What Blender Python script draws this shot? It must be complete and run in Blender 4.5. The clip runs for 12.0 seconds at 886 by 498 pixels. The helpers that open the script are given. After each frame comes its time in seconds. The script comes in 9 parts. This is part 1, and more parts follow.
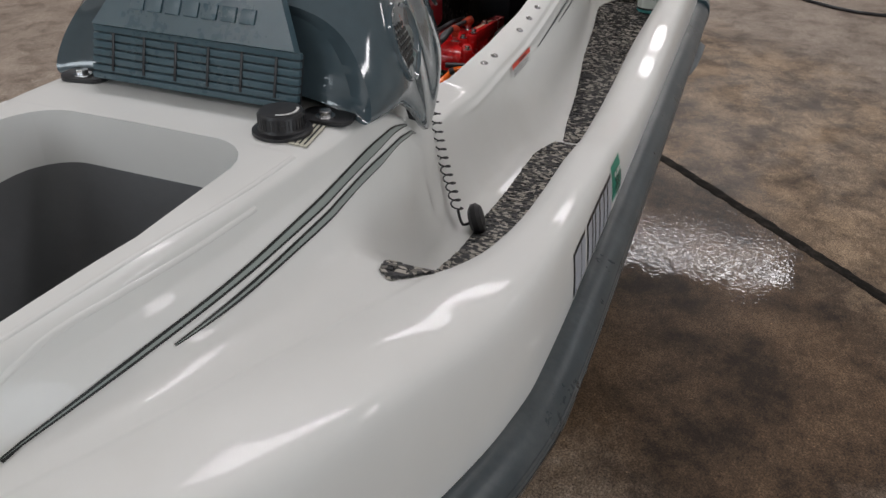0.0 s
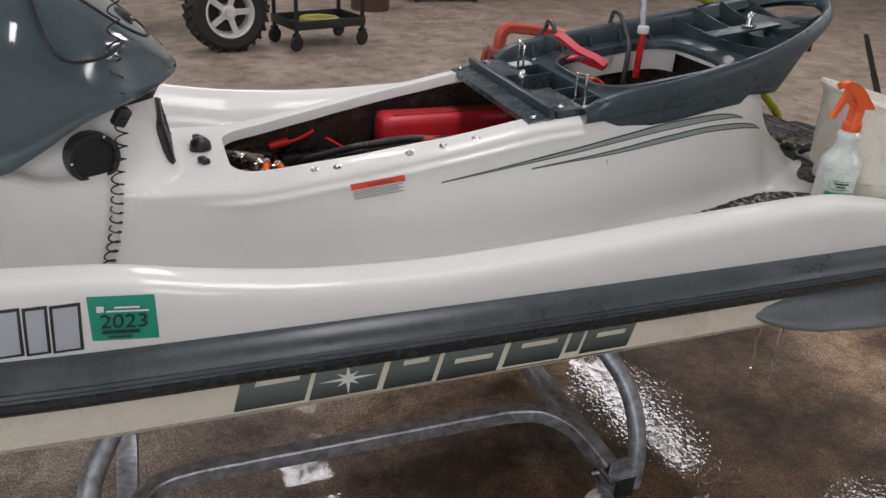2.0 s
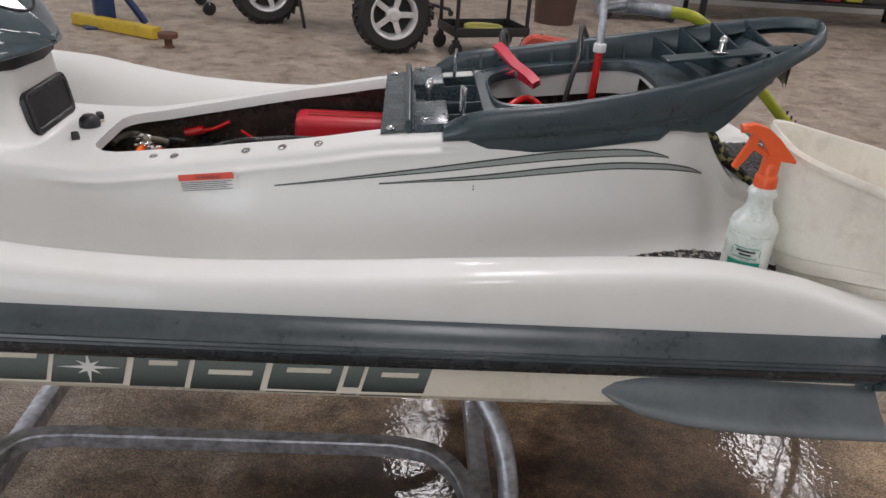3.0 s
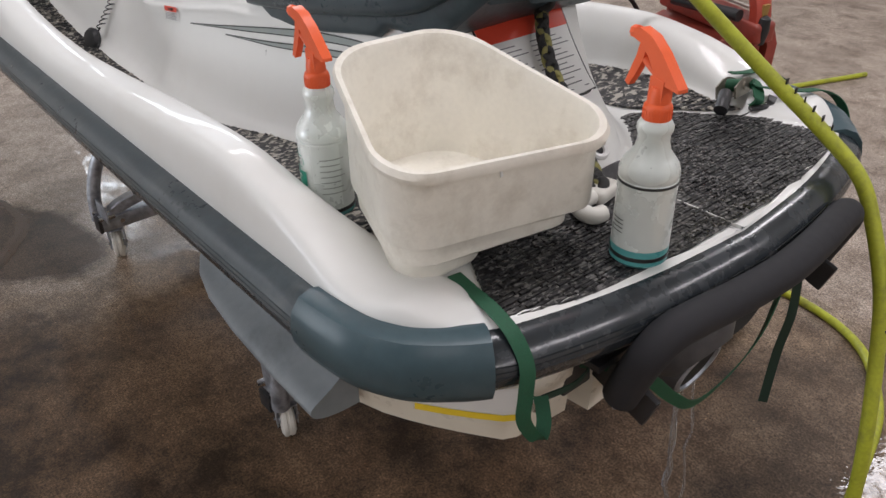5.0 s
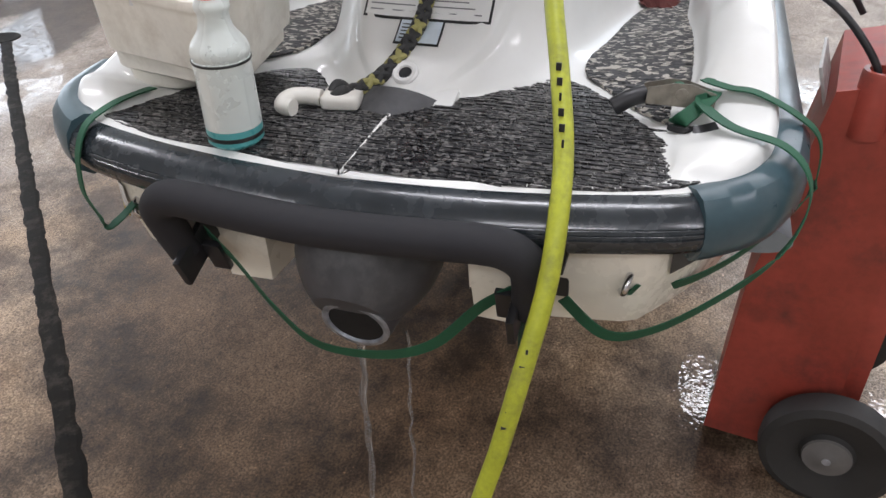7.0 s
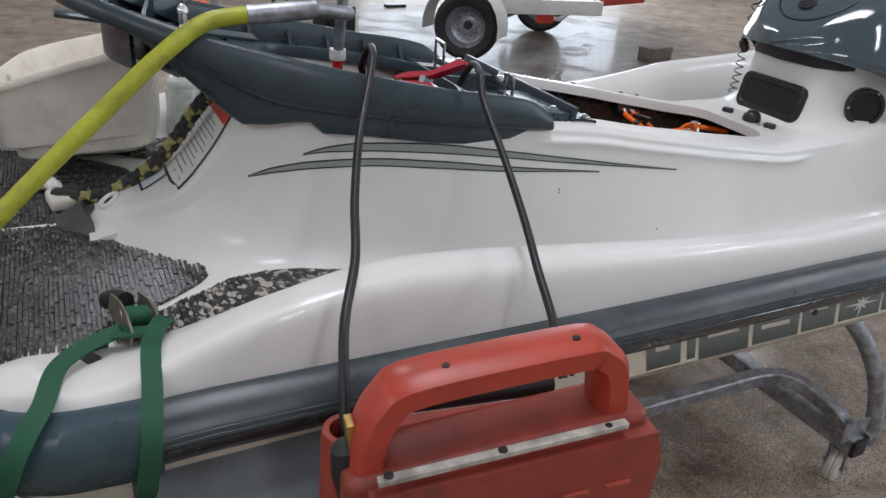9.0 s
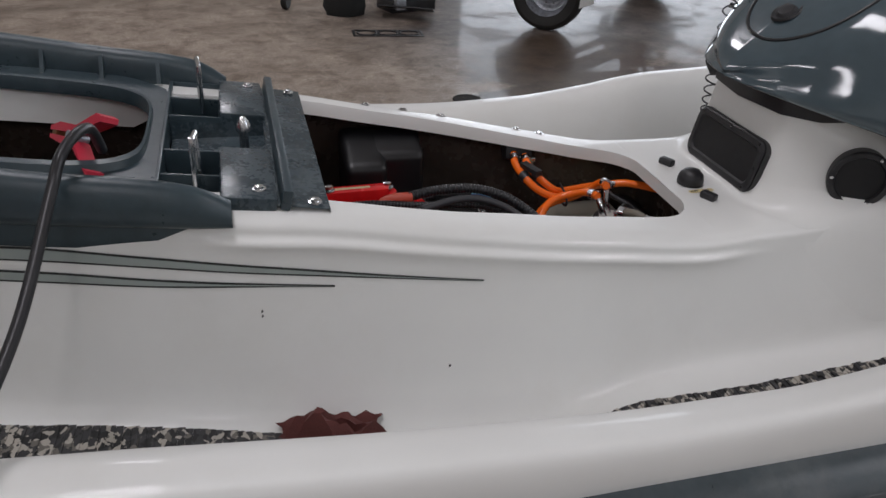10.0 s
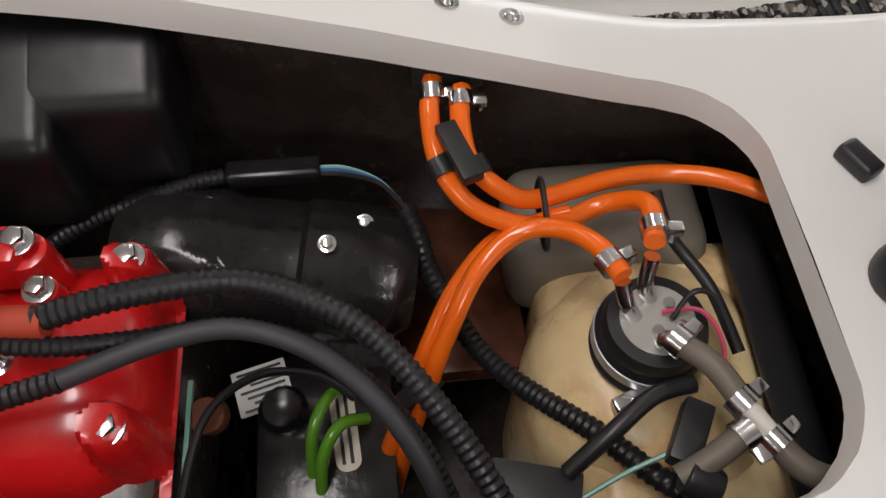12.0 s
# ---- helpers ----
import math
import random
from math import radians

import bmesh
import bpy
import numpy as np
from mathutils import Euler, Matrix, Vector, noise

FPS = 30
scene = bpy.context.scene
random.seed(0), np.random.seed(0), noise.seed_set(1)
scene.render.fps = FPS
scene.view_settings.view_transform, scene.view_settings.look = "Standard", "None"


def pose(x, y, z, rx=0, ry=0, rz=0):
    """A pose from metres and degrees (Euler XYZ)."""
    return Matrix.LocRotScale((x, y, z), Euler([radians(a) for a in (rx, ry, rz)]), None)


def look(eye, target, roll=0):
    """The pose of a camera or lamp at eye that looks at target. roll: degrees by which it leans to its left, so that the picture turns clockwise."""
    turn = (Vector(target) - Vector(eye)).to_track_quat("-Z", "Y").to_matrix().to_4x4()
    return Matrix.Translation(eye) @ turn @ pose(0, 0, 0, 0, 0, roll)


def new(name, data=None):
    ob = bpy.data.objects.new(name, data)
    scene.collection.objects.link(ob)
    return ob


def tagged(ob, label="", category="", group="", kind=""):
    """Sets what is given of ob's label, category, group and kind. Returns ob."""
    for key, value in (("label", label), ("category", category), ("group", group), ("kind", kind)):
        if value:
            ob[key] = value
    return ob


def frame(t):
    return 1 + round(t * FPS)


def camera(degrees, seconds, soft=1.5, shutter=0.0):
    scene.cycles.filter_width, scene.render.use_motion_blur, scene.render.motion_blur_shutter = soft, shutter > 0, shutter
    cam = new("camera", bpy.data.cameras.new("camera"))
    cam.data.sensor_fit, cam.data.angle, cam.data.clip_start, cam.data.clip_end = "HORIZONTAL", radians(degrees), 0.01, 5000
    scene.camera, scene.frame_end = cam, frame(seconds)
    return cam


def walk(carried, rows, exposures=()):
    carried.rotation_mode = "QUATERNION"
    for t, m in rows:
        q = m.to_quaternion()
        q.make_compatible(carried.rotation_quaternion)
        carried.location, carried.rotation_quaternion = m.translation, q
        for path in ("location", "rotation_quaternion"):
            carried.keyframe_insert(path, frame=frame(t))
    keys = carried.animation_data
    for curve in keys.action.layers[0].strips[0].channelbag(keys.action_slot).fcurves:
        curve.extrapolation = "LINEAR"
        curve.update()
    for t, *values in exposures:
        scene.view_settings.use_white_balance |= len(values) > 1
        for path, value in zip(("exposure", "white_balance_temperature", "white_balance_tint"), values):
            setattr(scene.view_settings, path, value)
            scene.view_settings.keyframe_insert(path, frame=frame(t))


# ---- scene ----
cam = camera(59.8, 12.0)
PATH = [
    (0.0, look((-1.818, -0.677, 1.46), (-0.225, -0.091, 0.403), 1.2)),
    (0.5, look((-1.561, -0.996, 1.438), (-0.165, 0.037, 0.446), 2.1)),
    (1.0, look((-1.225, -1.182, 1.404), (-0.069, 0.142, 0.45), 2.9)),
    (1.5, look((-0.853, -1.345, 1.419), (0.071, 0.179, 0.511), 2.8)),
    (2.0, look((-0.5, -1.523, 1.44), (0.163, 0.136, 0.54), 3.5)),
    (2.5, look((-0.132, -1.56, 1.416), (0.322, 0.171, 0.522), 4.7)),
    (2.7, look((0.007, -1.562, 1.433), (0.332, 0.197, 0.539), 4.5)),
    (4.3, look((1.28, -1.254, 1.441), (0.422, 0.286, 0.497), 1.7)),
    (4.5, look((1.437, -1.177, 1.411), (0.418, 0.25, 0.448), 1.0)),
    (5.0, look((1.736, -0.95, 1.371), (0.431, 0.141, 0.319), -1.0)),
    (5.5, look((1.952, -0.632, 1.323), (0.418, 0.057, 0.24), -2.8)),
    (6.0, look((2.105, -0.292, 1.304), (0.468, -0.051, 0.181), -2.9)),
    (6.5, look((2.147, 0.026, 1.275), (0.512, -0.119, 0.131), -2.7)),
    (6.7, look((2.129, 0.177, 1.277), (0.513, -0.116, 0.137), -2.4)),
    (8.5, look((1.422, 1.232, 1.351), (0.41, -0.21, 0.404), 3.4)),
    (9.0, look((1.045, 1.309, 1.369), (0.218, -0.29, 0.498), 4.6)),
    (9.5, look((0.624, 1.196, 1.389), (-0.03, -0.459, 0.477), 4.5)),
    (10.0, look((0.282, 1.026, 1.407), (-0.199, -0.642, 0.413), 3.5)),
    (10.5, look((0.084, 0.771, 1.385), (-0.264, -0.846, 0.261), 3.0)),
    (11.0, look((-0.034, 0.499, 1.387), (-0.248, -0.965, 0.041), 1.0)),
    (11.5, look((-0.135, 0.302, 1.347), (-0.209, -0.969, -0.196), -1.0)),
    (12.0, look((-0.148, 0.191, 1.262), (-0.26, -0.813, -0.464), 1.0)),
]
EXPOSURES = [(0.0, -0.53, 6400, 8), (1.0, -0.33, 6450, 9), (2.0, -0.3, 6400, 10), (2.5, -0.22, 6400, 10), (4.5, -0.18, 6300, 10), (5.5, 0.18, 6350, 10), (6.5, 0.36, 6150, 9), (8.5, -0.06, 6050, 7), (9.2, -0.38, 6050, 8), (10.0, -0.74, 6250, 10), (10.5, -0.82, 6380, 10), (11.0, -0.82, 6500, 10), (11.5, -0.54, 6600, 10), (12.0, -0.26, 6800, 10)]
walk(cam, PATH, EXPOSURES)

# ---- world and lamps ----
world = bpy.data.worlds.new("world")
scene.world = world
world.use_nodes = True
wn = world.node_tree.nodes
wn["Background"].inputs[0].default_value = (0.75, 0.85, 1.0, 1)
wn["Background"].inputs[1].default_value = 0.08

CEILING = 4.6
ROOM = (-9.0, 9.5, -8.5, 8.5)   # x0, x1, y0, y1


def area(name, m, sx, sy, watts, colour):
    d = bpy.data.lights.new(name, "AREA")
    d.shape, d.size, d.size_y, d.energy, d.color = "RECTANGLE", sx, sy, watts, colour
    ob = new(name, d)
    ob.matrix_world = m
    return ob


TUBES = [(-7.2, -6.0), (-4.1, 1.8), (-5.0, 6.4), (0.6, -5.2), (0.6, 0.2), (0.6, 5.5), (6.4, -5.2), (8.3, -0.9), (4.6, 4.7), (5.9, 1.4)]
for tx, ty in TUBES:
    area("tube_light", pose(tx, ty, CEILING - 0.14, 0, 0, 0), 0.5, 2.4, 74, (1.0, 0.95, 0.975))
# daylight through the open shop door in the port-side wall
area("door_daylight", pose(-4.6, ROOM[2] + 0.05, 1.6, 90, 0, 0), 4.2, 3.0, 220, (0.90, 0.94, 1.0))
# and through a high window in the wall ahead of the bow
area("window_daylight", pose(ROOM[0] + 0.05, 3.6, 3.6, 0, -90, 0), 1.2, 4.2, 150, (0.86, 0.93, 1.0))


# ---- materials ----
def mat(name, base, rough=0.5, metal=0.0, vary=0.12, scale=6.0, fine=60.0, bump=0.0, dirt=None, dirt_amount=0.0, coat=0.0, rvar=0.08, bump_scale=None):
    """A painted, plastic or metal surface: two scales of colour variation, gloss variation, fine relief and optional dirt patches."""
    m = bpy.data.materials.new(name)
    m.use_nodes = True
    nt = m.node_tree
    n, l = nt.nodes, nt.links
    bsdf = n["Principled BSDF"]
    tc = n.new("ShaderNodeTexCoord")
    big = n.new("ShaderNodeTexNoise")
    big.inputs["Scale"].default_value, big.inputs["Detail"].default_value = scale, 6
    small = n.new("ShaderNodeTexNoise")
    small.inputs["Scale"].default_value, small.inputs["Detail"].default_value = fine, 4
    l.new(tc.outputs["Object"], big.inputs["Vector"])
    l.new(tc.outputs["Object"], small.inputs["Vector"])
    mix = n.new("ShaderNodeMix")
    mix.data_type = "FLOAT"
    mix.inputs[0].default_value = 0.4
    l.new(big.outputs[0], mix.inputs[2])
    l.new(small.outputs[0], mix.inputs[3])
    ramp = n.new("ShaderNodeValToRGB")
    ramp.color_ramp.elements[0].position, ramp.color_ramp.elements[1].position = 0.3, 0.7
    ramp.color_ramp.elements[0].color = (*[c * (1 - vary) for c in base], 1)
    ramp.color_ramp.elements[1].color = (*[min(1, c * (1 + vary)) for c in base], 1)
    l.new(mix.outputs[0], ramp.inputs[0])
    colour = ramp.outputs[0]
    if dirt:
        spots = n.new("ShaderNodeTexNoise")
        spots.inputs["Scale"].default_value, spots.inputs["Detail"].default_value = scale * 0.8, 10
        spots.inputs["Roughness"].default_value = 0.7
        off = n.new("ShaderNodeMapping")
        off.inputs["Location"].default_value = (3.1, 7.7, 1.3)
        l.new(tc.outputs["Object"], off.inputs["Vector"])
        l.new(off.outputs[0], spots.inputs["Vector"])
        sr = n.new("ShaderNodeValToRGB")
        sr.color_ramp.elements[0].position, sr.color_ramp.elements[1].position = 0.5, 0.72
        sr.color_ramp.elements[1].color = (dirt_amount, dirt_amount, dirt_amount, 1)
        l.new(spots.outputs[0], sr.inputs[0])
        dm = n.new("ShaderNodeMix")
        dm.data_type = "RGBA"
        l.new(sr.outputs[0], dm.inputs[0])
        l.new(colour, dm.inputs[6])
        dm.inputs[7].default_value = (*dirt, 1)
        colour = dm.outputs[2]
    l.new(colour, bsdf.inputs["Base Color"])
    mr = n.new("ShaderNodeMapRange")
    mr.inputs[1].default_value, mr.inputs[2].default_value = 0.3, 0.7
    mr.inputs[3].default_value, mr.inputs[4].default_value = max(0.02, rough - rvar), min(1, rough + rvar)
    l.new(mix.outputs[0], mr.inputs[0])
    l.new(mr.outputs[0], bsdf.inputs["Roughness"])
    bsdf.inputs["Metallic"].default_value = metal
    if coat:
        bsdf.inputs["Coat Weight"].default_value = coat
        bsdf.inputs["Coat Roughness"].default_value = 0.045
    if bump:
        bm_ = n.new("ShaderNodeBump")
        bm_.inputs["Strength"].default_value, bm_.inputs["Distance"].default_value = bump, 0.002
        src = small
        if bump_scale:
            src = n.new("ShaderNodeTexNoise")
            src.inputs["Scale"].default_value, src.inputs["Detail"].default_value = bump_scale, 5
            l.new(tc.outputs["Object"], src.inputs["Vector"])
        l.new(src.outputs[0], bm_.inputs["Height"])
        l.new(bm_.outputs[0], bsdf.inputs["Normal"])
    return m


def rubber_mat(name, pale=(0.40, 0.37, 0.31), rough=0.55, share=0.30, size=150):
    """Chopped foam traction mat: black crumbs mixed with grey and beige ones, each with its own height."""
    m = mat(name, (0.02, 0.02, 0.022), rough, bump=0.0)
    nt = m.node_tree
    n, l = nt.nodes, nt.links
    bsdf = n["Principled BSDF"]
    tc = n.new("ShaderNodeTexCoord")
    wob = n.new("ShaderNodeTexNoise")
    wob.inputs["Scale"].default_value = 90
    l.new(tc.outputs["Object"], wob.inputs["Vector"])
    mixv = n.new("ShaderNodeMix")
    mixv.data_type, mixv.blend_type = "RGBA", "LINEAR_LIGHT"
    mixv.inputs[0].default_value = 0.006
    l.new(tc.outputs["Object"], mixv.inputs[6])
    l.new(wob.outputs["Color"], mixv.inputs[7])
    mp = n.new("ShaderNodeMapping")
    mp.inputs["Scale"].default_value = (size, size * 0.62, size * 0.8)
    l.new(mixv.outputs[2], mp.inputs["Vector"])
    cell = n.new("ShaderNodeTexVoronoi")
    cell.inputs["Scale"].default_value = 1.0
    l.new(mp.outputs[0], cell.inputs["Vector"])
    sep = n.new("ShaderNodeSeparateColor")
    l.new(cell.outputs["Color"], sep.inputs[0])
    patch = n.new("ShaderNodeTexNoise")
    patch.inputs["Scale"].default_value, patch.inputs["Detail"].default_value = 7, 3
    l.new(tc.outputs["Object"], patch.inputs["Vector"])
    add = n.new("ShaderNodeMath")
    add.operation = "MULTIPLY_ADD"
    add.inputs[1].default_value = 0.5
    l.new(patch.outputs[0], add.inputs[0])
    l.new(sep.outputs[0], add.inputs[2])
    r = n.new("ShaderNodeValToRGB")
    r.color_ramp.interpolation = "CONSTANT"
    e = r.color_ramp.elements
    e[0].position, e[0].color = 0.0, (0.012, 0.012, 0.013, 1)
    e[1].position, e[1].color = 0.62, (0.035, 0.035, 0.037, 1)
    for pos, c in ((1.12 - share - 0.10, [0.35 * v for v in pale]), (1.12 - share, pale)):
        q = e.new(min(1.0, pos / 1.25 + 0.0))
        q.color = (*c, 1)
    e[1].position = 0.45
    div = n.new("ShaderNodeMath")
    div.operation = "DIVIDE"
    div.inputs[1].default_value = 1.25
    l.new(add.outputs[0], div.inputs[0])
    l.new(div.outputs[0], r.inputs[0])
    l.new(r.outputs[0], bsdf.inputs["Base Color"])
    b = n.new("ShaderNodeBump")
    b.inputs["Strength"].default_value, b.inputs["Distance"].default_value = 0.9, 0.004
    l.new(sep.outputs[1], b.inputs["Height"])
    l.new(b.outputs[0], bsdf.inputs["Normal"])
    return m


def floor_material():
    """Sealed old concrete: brown and grey stains, worn pale areas, wet patches that shine."""
    m = bpy.data.materials.new("stained_concrete")
    m.use_nodes = True
    n, l = m.node_tree.nodes, m.node_tree.links
    bsdf = n["Principled BSDF"]
    tc = n.new("ShaderNodeTexCoord")

    def noise_node(scale, detail, rough=0.6, loc=(0, 0, 0)):
        mp = n.new("ShaderNodeMapping")
        mp.inputs["Location"].default_value = loc
        l.new(tc.outputs["Object"], mp.inputs["Vector"])
        t = n.new("ShaderNodeTexNoise")
        t.inputs["Scale"].default_value, t.inputs["Detail"].default_value, t.inputs["Roughness"].default_value = scale, detail, rough
        l.new(mp.outputs[0], t.inputs["Vector"])
        return t

    def ramp(src, p0, c0, p1, c1):
        r = n.new("ShaderNodeValToRGB")
        r.color_ramp.elements[0].position, r.color_ramp.elements[1].position = p0, p1
        r.color_ramp.elements[0].color, r.color_ramp.elements[1].color = (*c0, 1), (*c1, 1)
        l.new(src, r.inputs[0])
        return r.outputs[0]

    def mixc(f, a, b, mode="MIX"):
        x = n.new("ShaderNodeMix")
        x.data_type, x.blend_type = "RGBA", mode
        if isinstance(f, float):
            x.inputs[0].default_value = f
        else:
            l.new(f, x.inputs[0])
        l.new(a, x.inputs[6])
        l.new(b, x.inputs[7])
        return x.outputs[2]

    def zone(centre, stretch, r0, r1):
        """1 inside an ellipse round centre, 0 outside it."""
        mp = n.new("ShaderNodeMapping")
        mp.inputs["Location"].default_value = (-centre[0] * stretch[0], -centre[1] * stretch[1], 0)
        mp.inputs["Scale"].default_value = (*stretch, 1)
        l.new(tc.outputs["Object"], mp.inputs["Vector"])
        ln = n.new("ShaderNodeVectorMath")
        ln.operation = "LENGTH"
        l.new(mp.outputs[0], ln.inputs[0])
        ad = n.new("ShaderNodeMath")
        ad.operation = "MULTIPLY_ADD"
        ad.inputs[1].default_value = 0.9
        l.new(big.outputs[0], ad.inputs[0])
        l.new(ln.outputs["Value"], ad.inputs[2])
        mr = n.new("ShaderNodeMapRange")
        mr.inputs[1].default_value, mr.inputs[2].default_value, mr.inputs[3].default_value, mr.inputs[4].default_value = r0 + 0.45, r1 + 0.45, 1.0, 0.0
        l.new(ad.outputs[0], mr.inputs[0])
        return mr.outputs[0]

    def top(a, b_):
        x = n.new("ShaderNodeMath")
        x.operation = "MAXIMUM"
        l.new(a, x.inputs[0])
        l.new(b_, x.inputs[1])
        return x.outputs[0]

    def ellipse(centre, axes, angle, soft=0.25, rough=0.9):
        """1 inside a turned ellipse with a ragged edge, 0 outside it."""
        mp = n.new("ShaderNodeMapping")
        mp.vector_type = "TEXTURE"
        mp.inputs["Location"].default_value = (*centre, 0)
        mp.inputs["Rotation"].default_value = (0, 0, radians(angle))
        mp.inputs["Scale"].default_value = (*axes, 1)
        l.new(tc.outputs["Object"], mp.inputs["Vector"])
        ln = n.new("ShaderNodeVectorMath")
        ln.operation = "LENGTH"
        l.new(mp.outputs[0], ln.inputs[0])
        ad = n.new("ShaderNodeMath")
        ad.operation = "MULTIPLY_ADD"
        ad.inputs[1].default_value = rough
        l.new(edge.outputs[0], ad.inputs[0])
        l.new(ln.outputs["Value"], ad.inputs[2])
        mr = n.new("ShaderNodeMapRange")
        mr.inputs[1].default_value, mr.inputs[2].default_value, mr.inputs[3].default_value, mr.inputs[4].default_value = 1 - soft / 2 + rough / 2, 1 + soft / 2 + rough / 2, 1.0, 0.0
        l.new(ad.outputs[0], mr.inputs[0])
        return mr.outputs[0]

    big = noise_node(1.3, 6, 0.62)
    edge = noise_node(2.6, 8, 0.68, (7, 3, 0))
    mid = noise_node(2.6, 10, 0.72, (4, 1, 0))
    blot = noise_node(6.5, 9, 0.7, (1, 6, 0))
    fine = noise_node(48, 6, 0.75)
    grit = noise_node(170, 4, 0.75)
    soaked = ramp(mid.outputs[0], 0.40, (0.030, 0.018, 0.010), 0.60, (0.165, 0.108, 0.065))
    brown = ramp(mid.outputs[0], 0.40, (0.080, 0.055, 0.037), 0.58, (0.37, 0.275, 0.185))
    grey = ramp(mid.outputs[0], 0.38, (0.255, 0.212, 0.176), 0.60, (0.385, 0.332, 0.284))
    spread = ramp(mid.outputs[0], 0.36, (0.045, 0.031, 0.021), 0.62, (0.215, 0.155, 0.105))
    wet_zone = top(ellipse((0.50, -0.50), (1.02, 0.68), 10, 0.4), ellipse((0.12, -0.92), (0.62, 0.46), 0, 0.3))
    stain_a = top(ellipse((0.20, -2.38), (0.62, 0.15), 18, 0.2, 0.8), ellipse((-1.65, -3.0), (1.2, 0.27), 21, 0.2, 0.8))
    stain_b = top(ellipse((-1.85, -3.70), (0.85, 0.48), 28, 0.2, 1.0), ellipse((-0.98, -0.62), (0.42, 0.2), 20, 0.2, 1.0))
    damp_far = ellipse((-2.7, -5.2), (2.3, 1.6), 25, 0.5)
    # darker brown ellipse on the floor by the stern
    dark_stern = ellipse((1.18, 0.42), (0.42, 0.55), -12, 0.5)
    dark = ramp(mid.outputs[0], 0.36, (0.060, 0.048, 0.042), 0.62, (0.165, 0.138, 0.122))
    col = mixc(ellipse((1.55, -0.4), (2.15, 1.45), 8, 0.3), grey, brown)
    col = mixc(damp_far, col, dark)
    col = mixc(dark_stern, col, spread)
    col = mixc(wet_zone, col, soaked)
    spill = ramp(mid.outputs[0], 0.3, (0.050, 0.034, 0.022), 0.7, (0.11, 0.078, 0.055))
    col = mixc(top(stain_a, stain_b), col, spill)
    blots = ramp(blot.outputs[0], 0.36, (0.62, 0.58, 0.55), 0.52, (1.08, 1.08, 1.08))
    col = mixc(1.0, col, blots, "MULTIPLY")
    specks = ramp(grit.outputs[0], 0.42, (0.55, 0.54, 0.53), 0.60, (1.55, 1.53, 1.49))
    col = mixc(1.0, col, specks, "MULTIPLY")
    mott = ramp(fine.outputs[0], 0.38, (0.78, 0.75, 0.72), 0.60, (1.12, 1.12, 1.12))
    col = mixc(1.0, col, mott, "MULTIPLY")
    chips = n.new("ShaderNodeTexVoronoi")
    chips.inputs["Scale"].default_value = 34
    l.new(tc.outputs["Object"], chips.inputs["Vector"])
    chip = ramp(chips.outputs["Distance"], 0.065, (2.5, 2.4, 2.25), 0.095, (1, 1, 1))
    col = mixc(0.75, col, mixc(1.0, col, chip, "MULTIPLY"))
    pits = n.new("ShaderNodeTexVoronoi")
    pits.inputs["Scale"].default_value = 61
    l.new(tc.outputs["Object"], pits.inputs["Vector"])
    col = mixc(0.8, col, mixc(1.0, col, ramp(pits.outputs["Distance"], 0.11, (0.22, 0.19, 0.17), 0.15, (1, 1, 1)), "MULTIPLY"))
    drops = ramp(noise_node(11, 9, 0.75, (9, 2, 0)).outputs[0], 0.62, (1, 1, 1), 0.67, (0.35, 0.31, 0.28))
    col = mixc(1.0, col, drops, "MULTIPLY")
    l.new(col, bsdf.inputs["Base Color"])
    bsdf.inputs["Roughness"].default_value = 0.5
    bsdf.inputs["Specular IOR Level"].default_value = 0.25
    b = n.new("ShaderNodeBump")
    b.inputs["Strength"].default_value, b.inputs["Distance"].default_value = 0.15, 0.003
    l.new(fine.outputs[0], b.inputs["Height"])
    l.new(b.outputs[0], bsdf.inputs["Normal"])
    # a film of water: over the soaked zone and in broken puddles round it
    film = noise_node(2.2, 6, 0.6, (2, 5, 0))
    patch = ramp(film.outputs[0], 0.42, (0, 0, 0), 0.50, (1, 1, 1))
    nearby = zone((0.35, -0.5), (0.45, 0.48), 1.0, 1.5)
    part_wet = n.new("ShaderNodeMath")
    part_wet.operation = "MULTIPLY"
    l.new(patch, part_wet.inputs[0])
    far_wet = n.new("ShaderNodeMath")
    far_wet.operation = "MULTIPLY"
    far_wet.inputs[1].default_value = 0.35
    l.new(damp_far, far_wet.inputs[0])
    l.new(top(nearby, far_wet.outputs[0]), part_wet.inputs[1])
    thin = n.new("ShaderNodeMath")
    thin.operation = "MULTIPLY"
    thin.inputs[1].default_value = 0.3
    l.new(top(stain_a, stain_b), thin.inputs[0])
    w = top(top(wet_zone, part_wet.outputs[0]), thin.outputs[0])
    # the film breaks over the grit
    holes = ramp(noise_node(38, 7, 0.72, (6, 3, 0)).outputs[0], 0.41, (0.10, 0.10, 0.10), 0.52, (0.9, 0.9, 0.9))
    broken = n.new("ShaderNodeMath")
    broken.operation = "MULTIPLY"
    l.new(w, broken.inputs[0])
    l.new(holes, broken.inputs[1])
    l.new(broken.outputs[0], bsdf.inputs["Coat Weight"])
    bsdf.inputs["Coat IOR"].default_value = 1.4
    rr = n.new("ShaderNodeMapRange")
    rr.inputs[1].default_value, rr.inputs[2].default_value, rr.inputs[3].default_value, rr.inputs[4].default_value = 0.35, 0.65, 0.006, 0.015
    l.new(film.outputs[0], rr.inputs[0])
    l.new(rr.outputs[0], bsdf.inputs["Coat Roughness"])
    ripple = noise_node(75, 1, 0.5, (1, 1, 0))
    b2 = n.new("ShaderNodeBump")
    b2.inputs["Strength"].default_value, b2.inputs["Distance"].default_value = 1.0, 0.0006
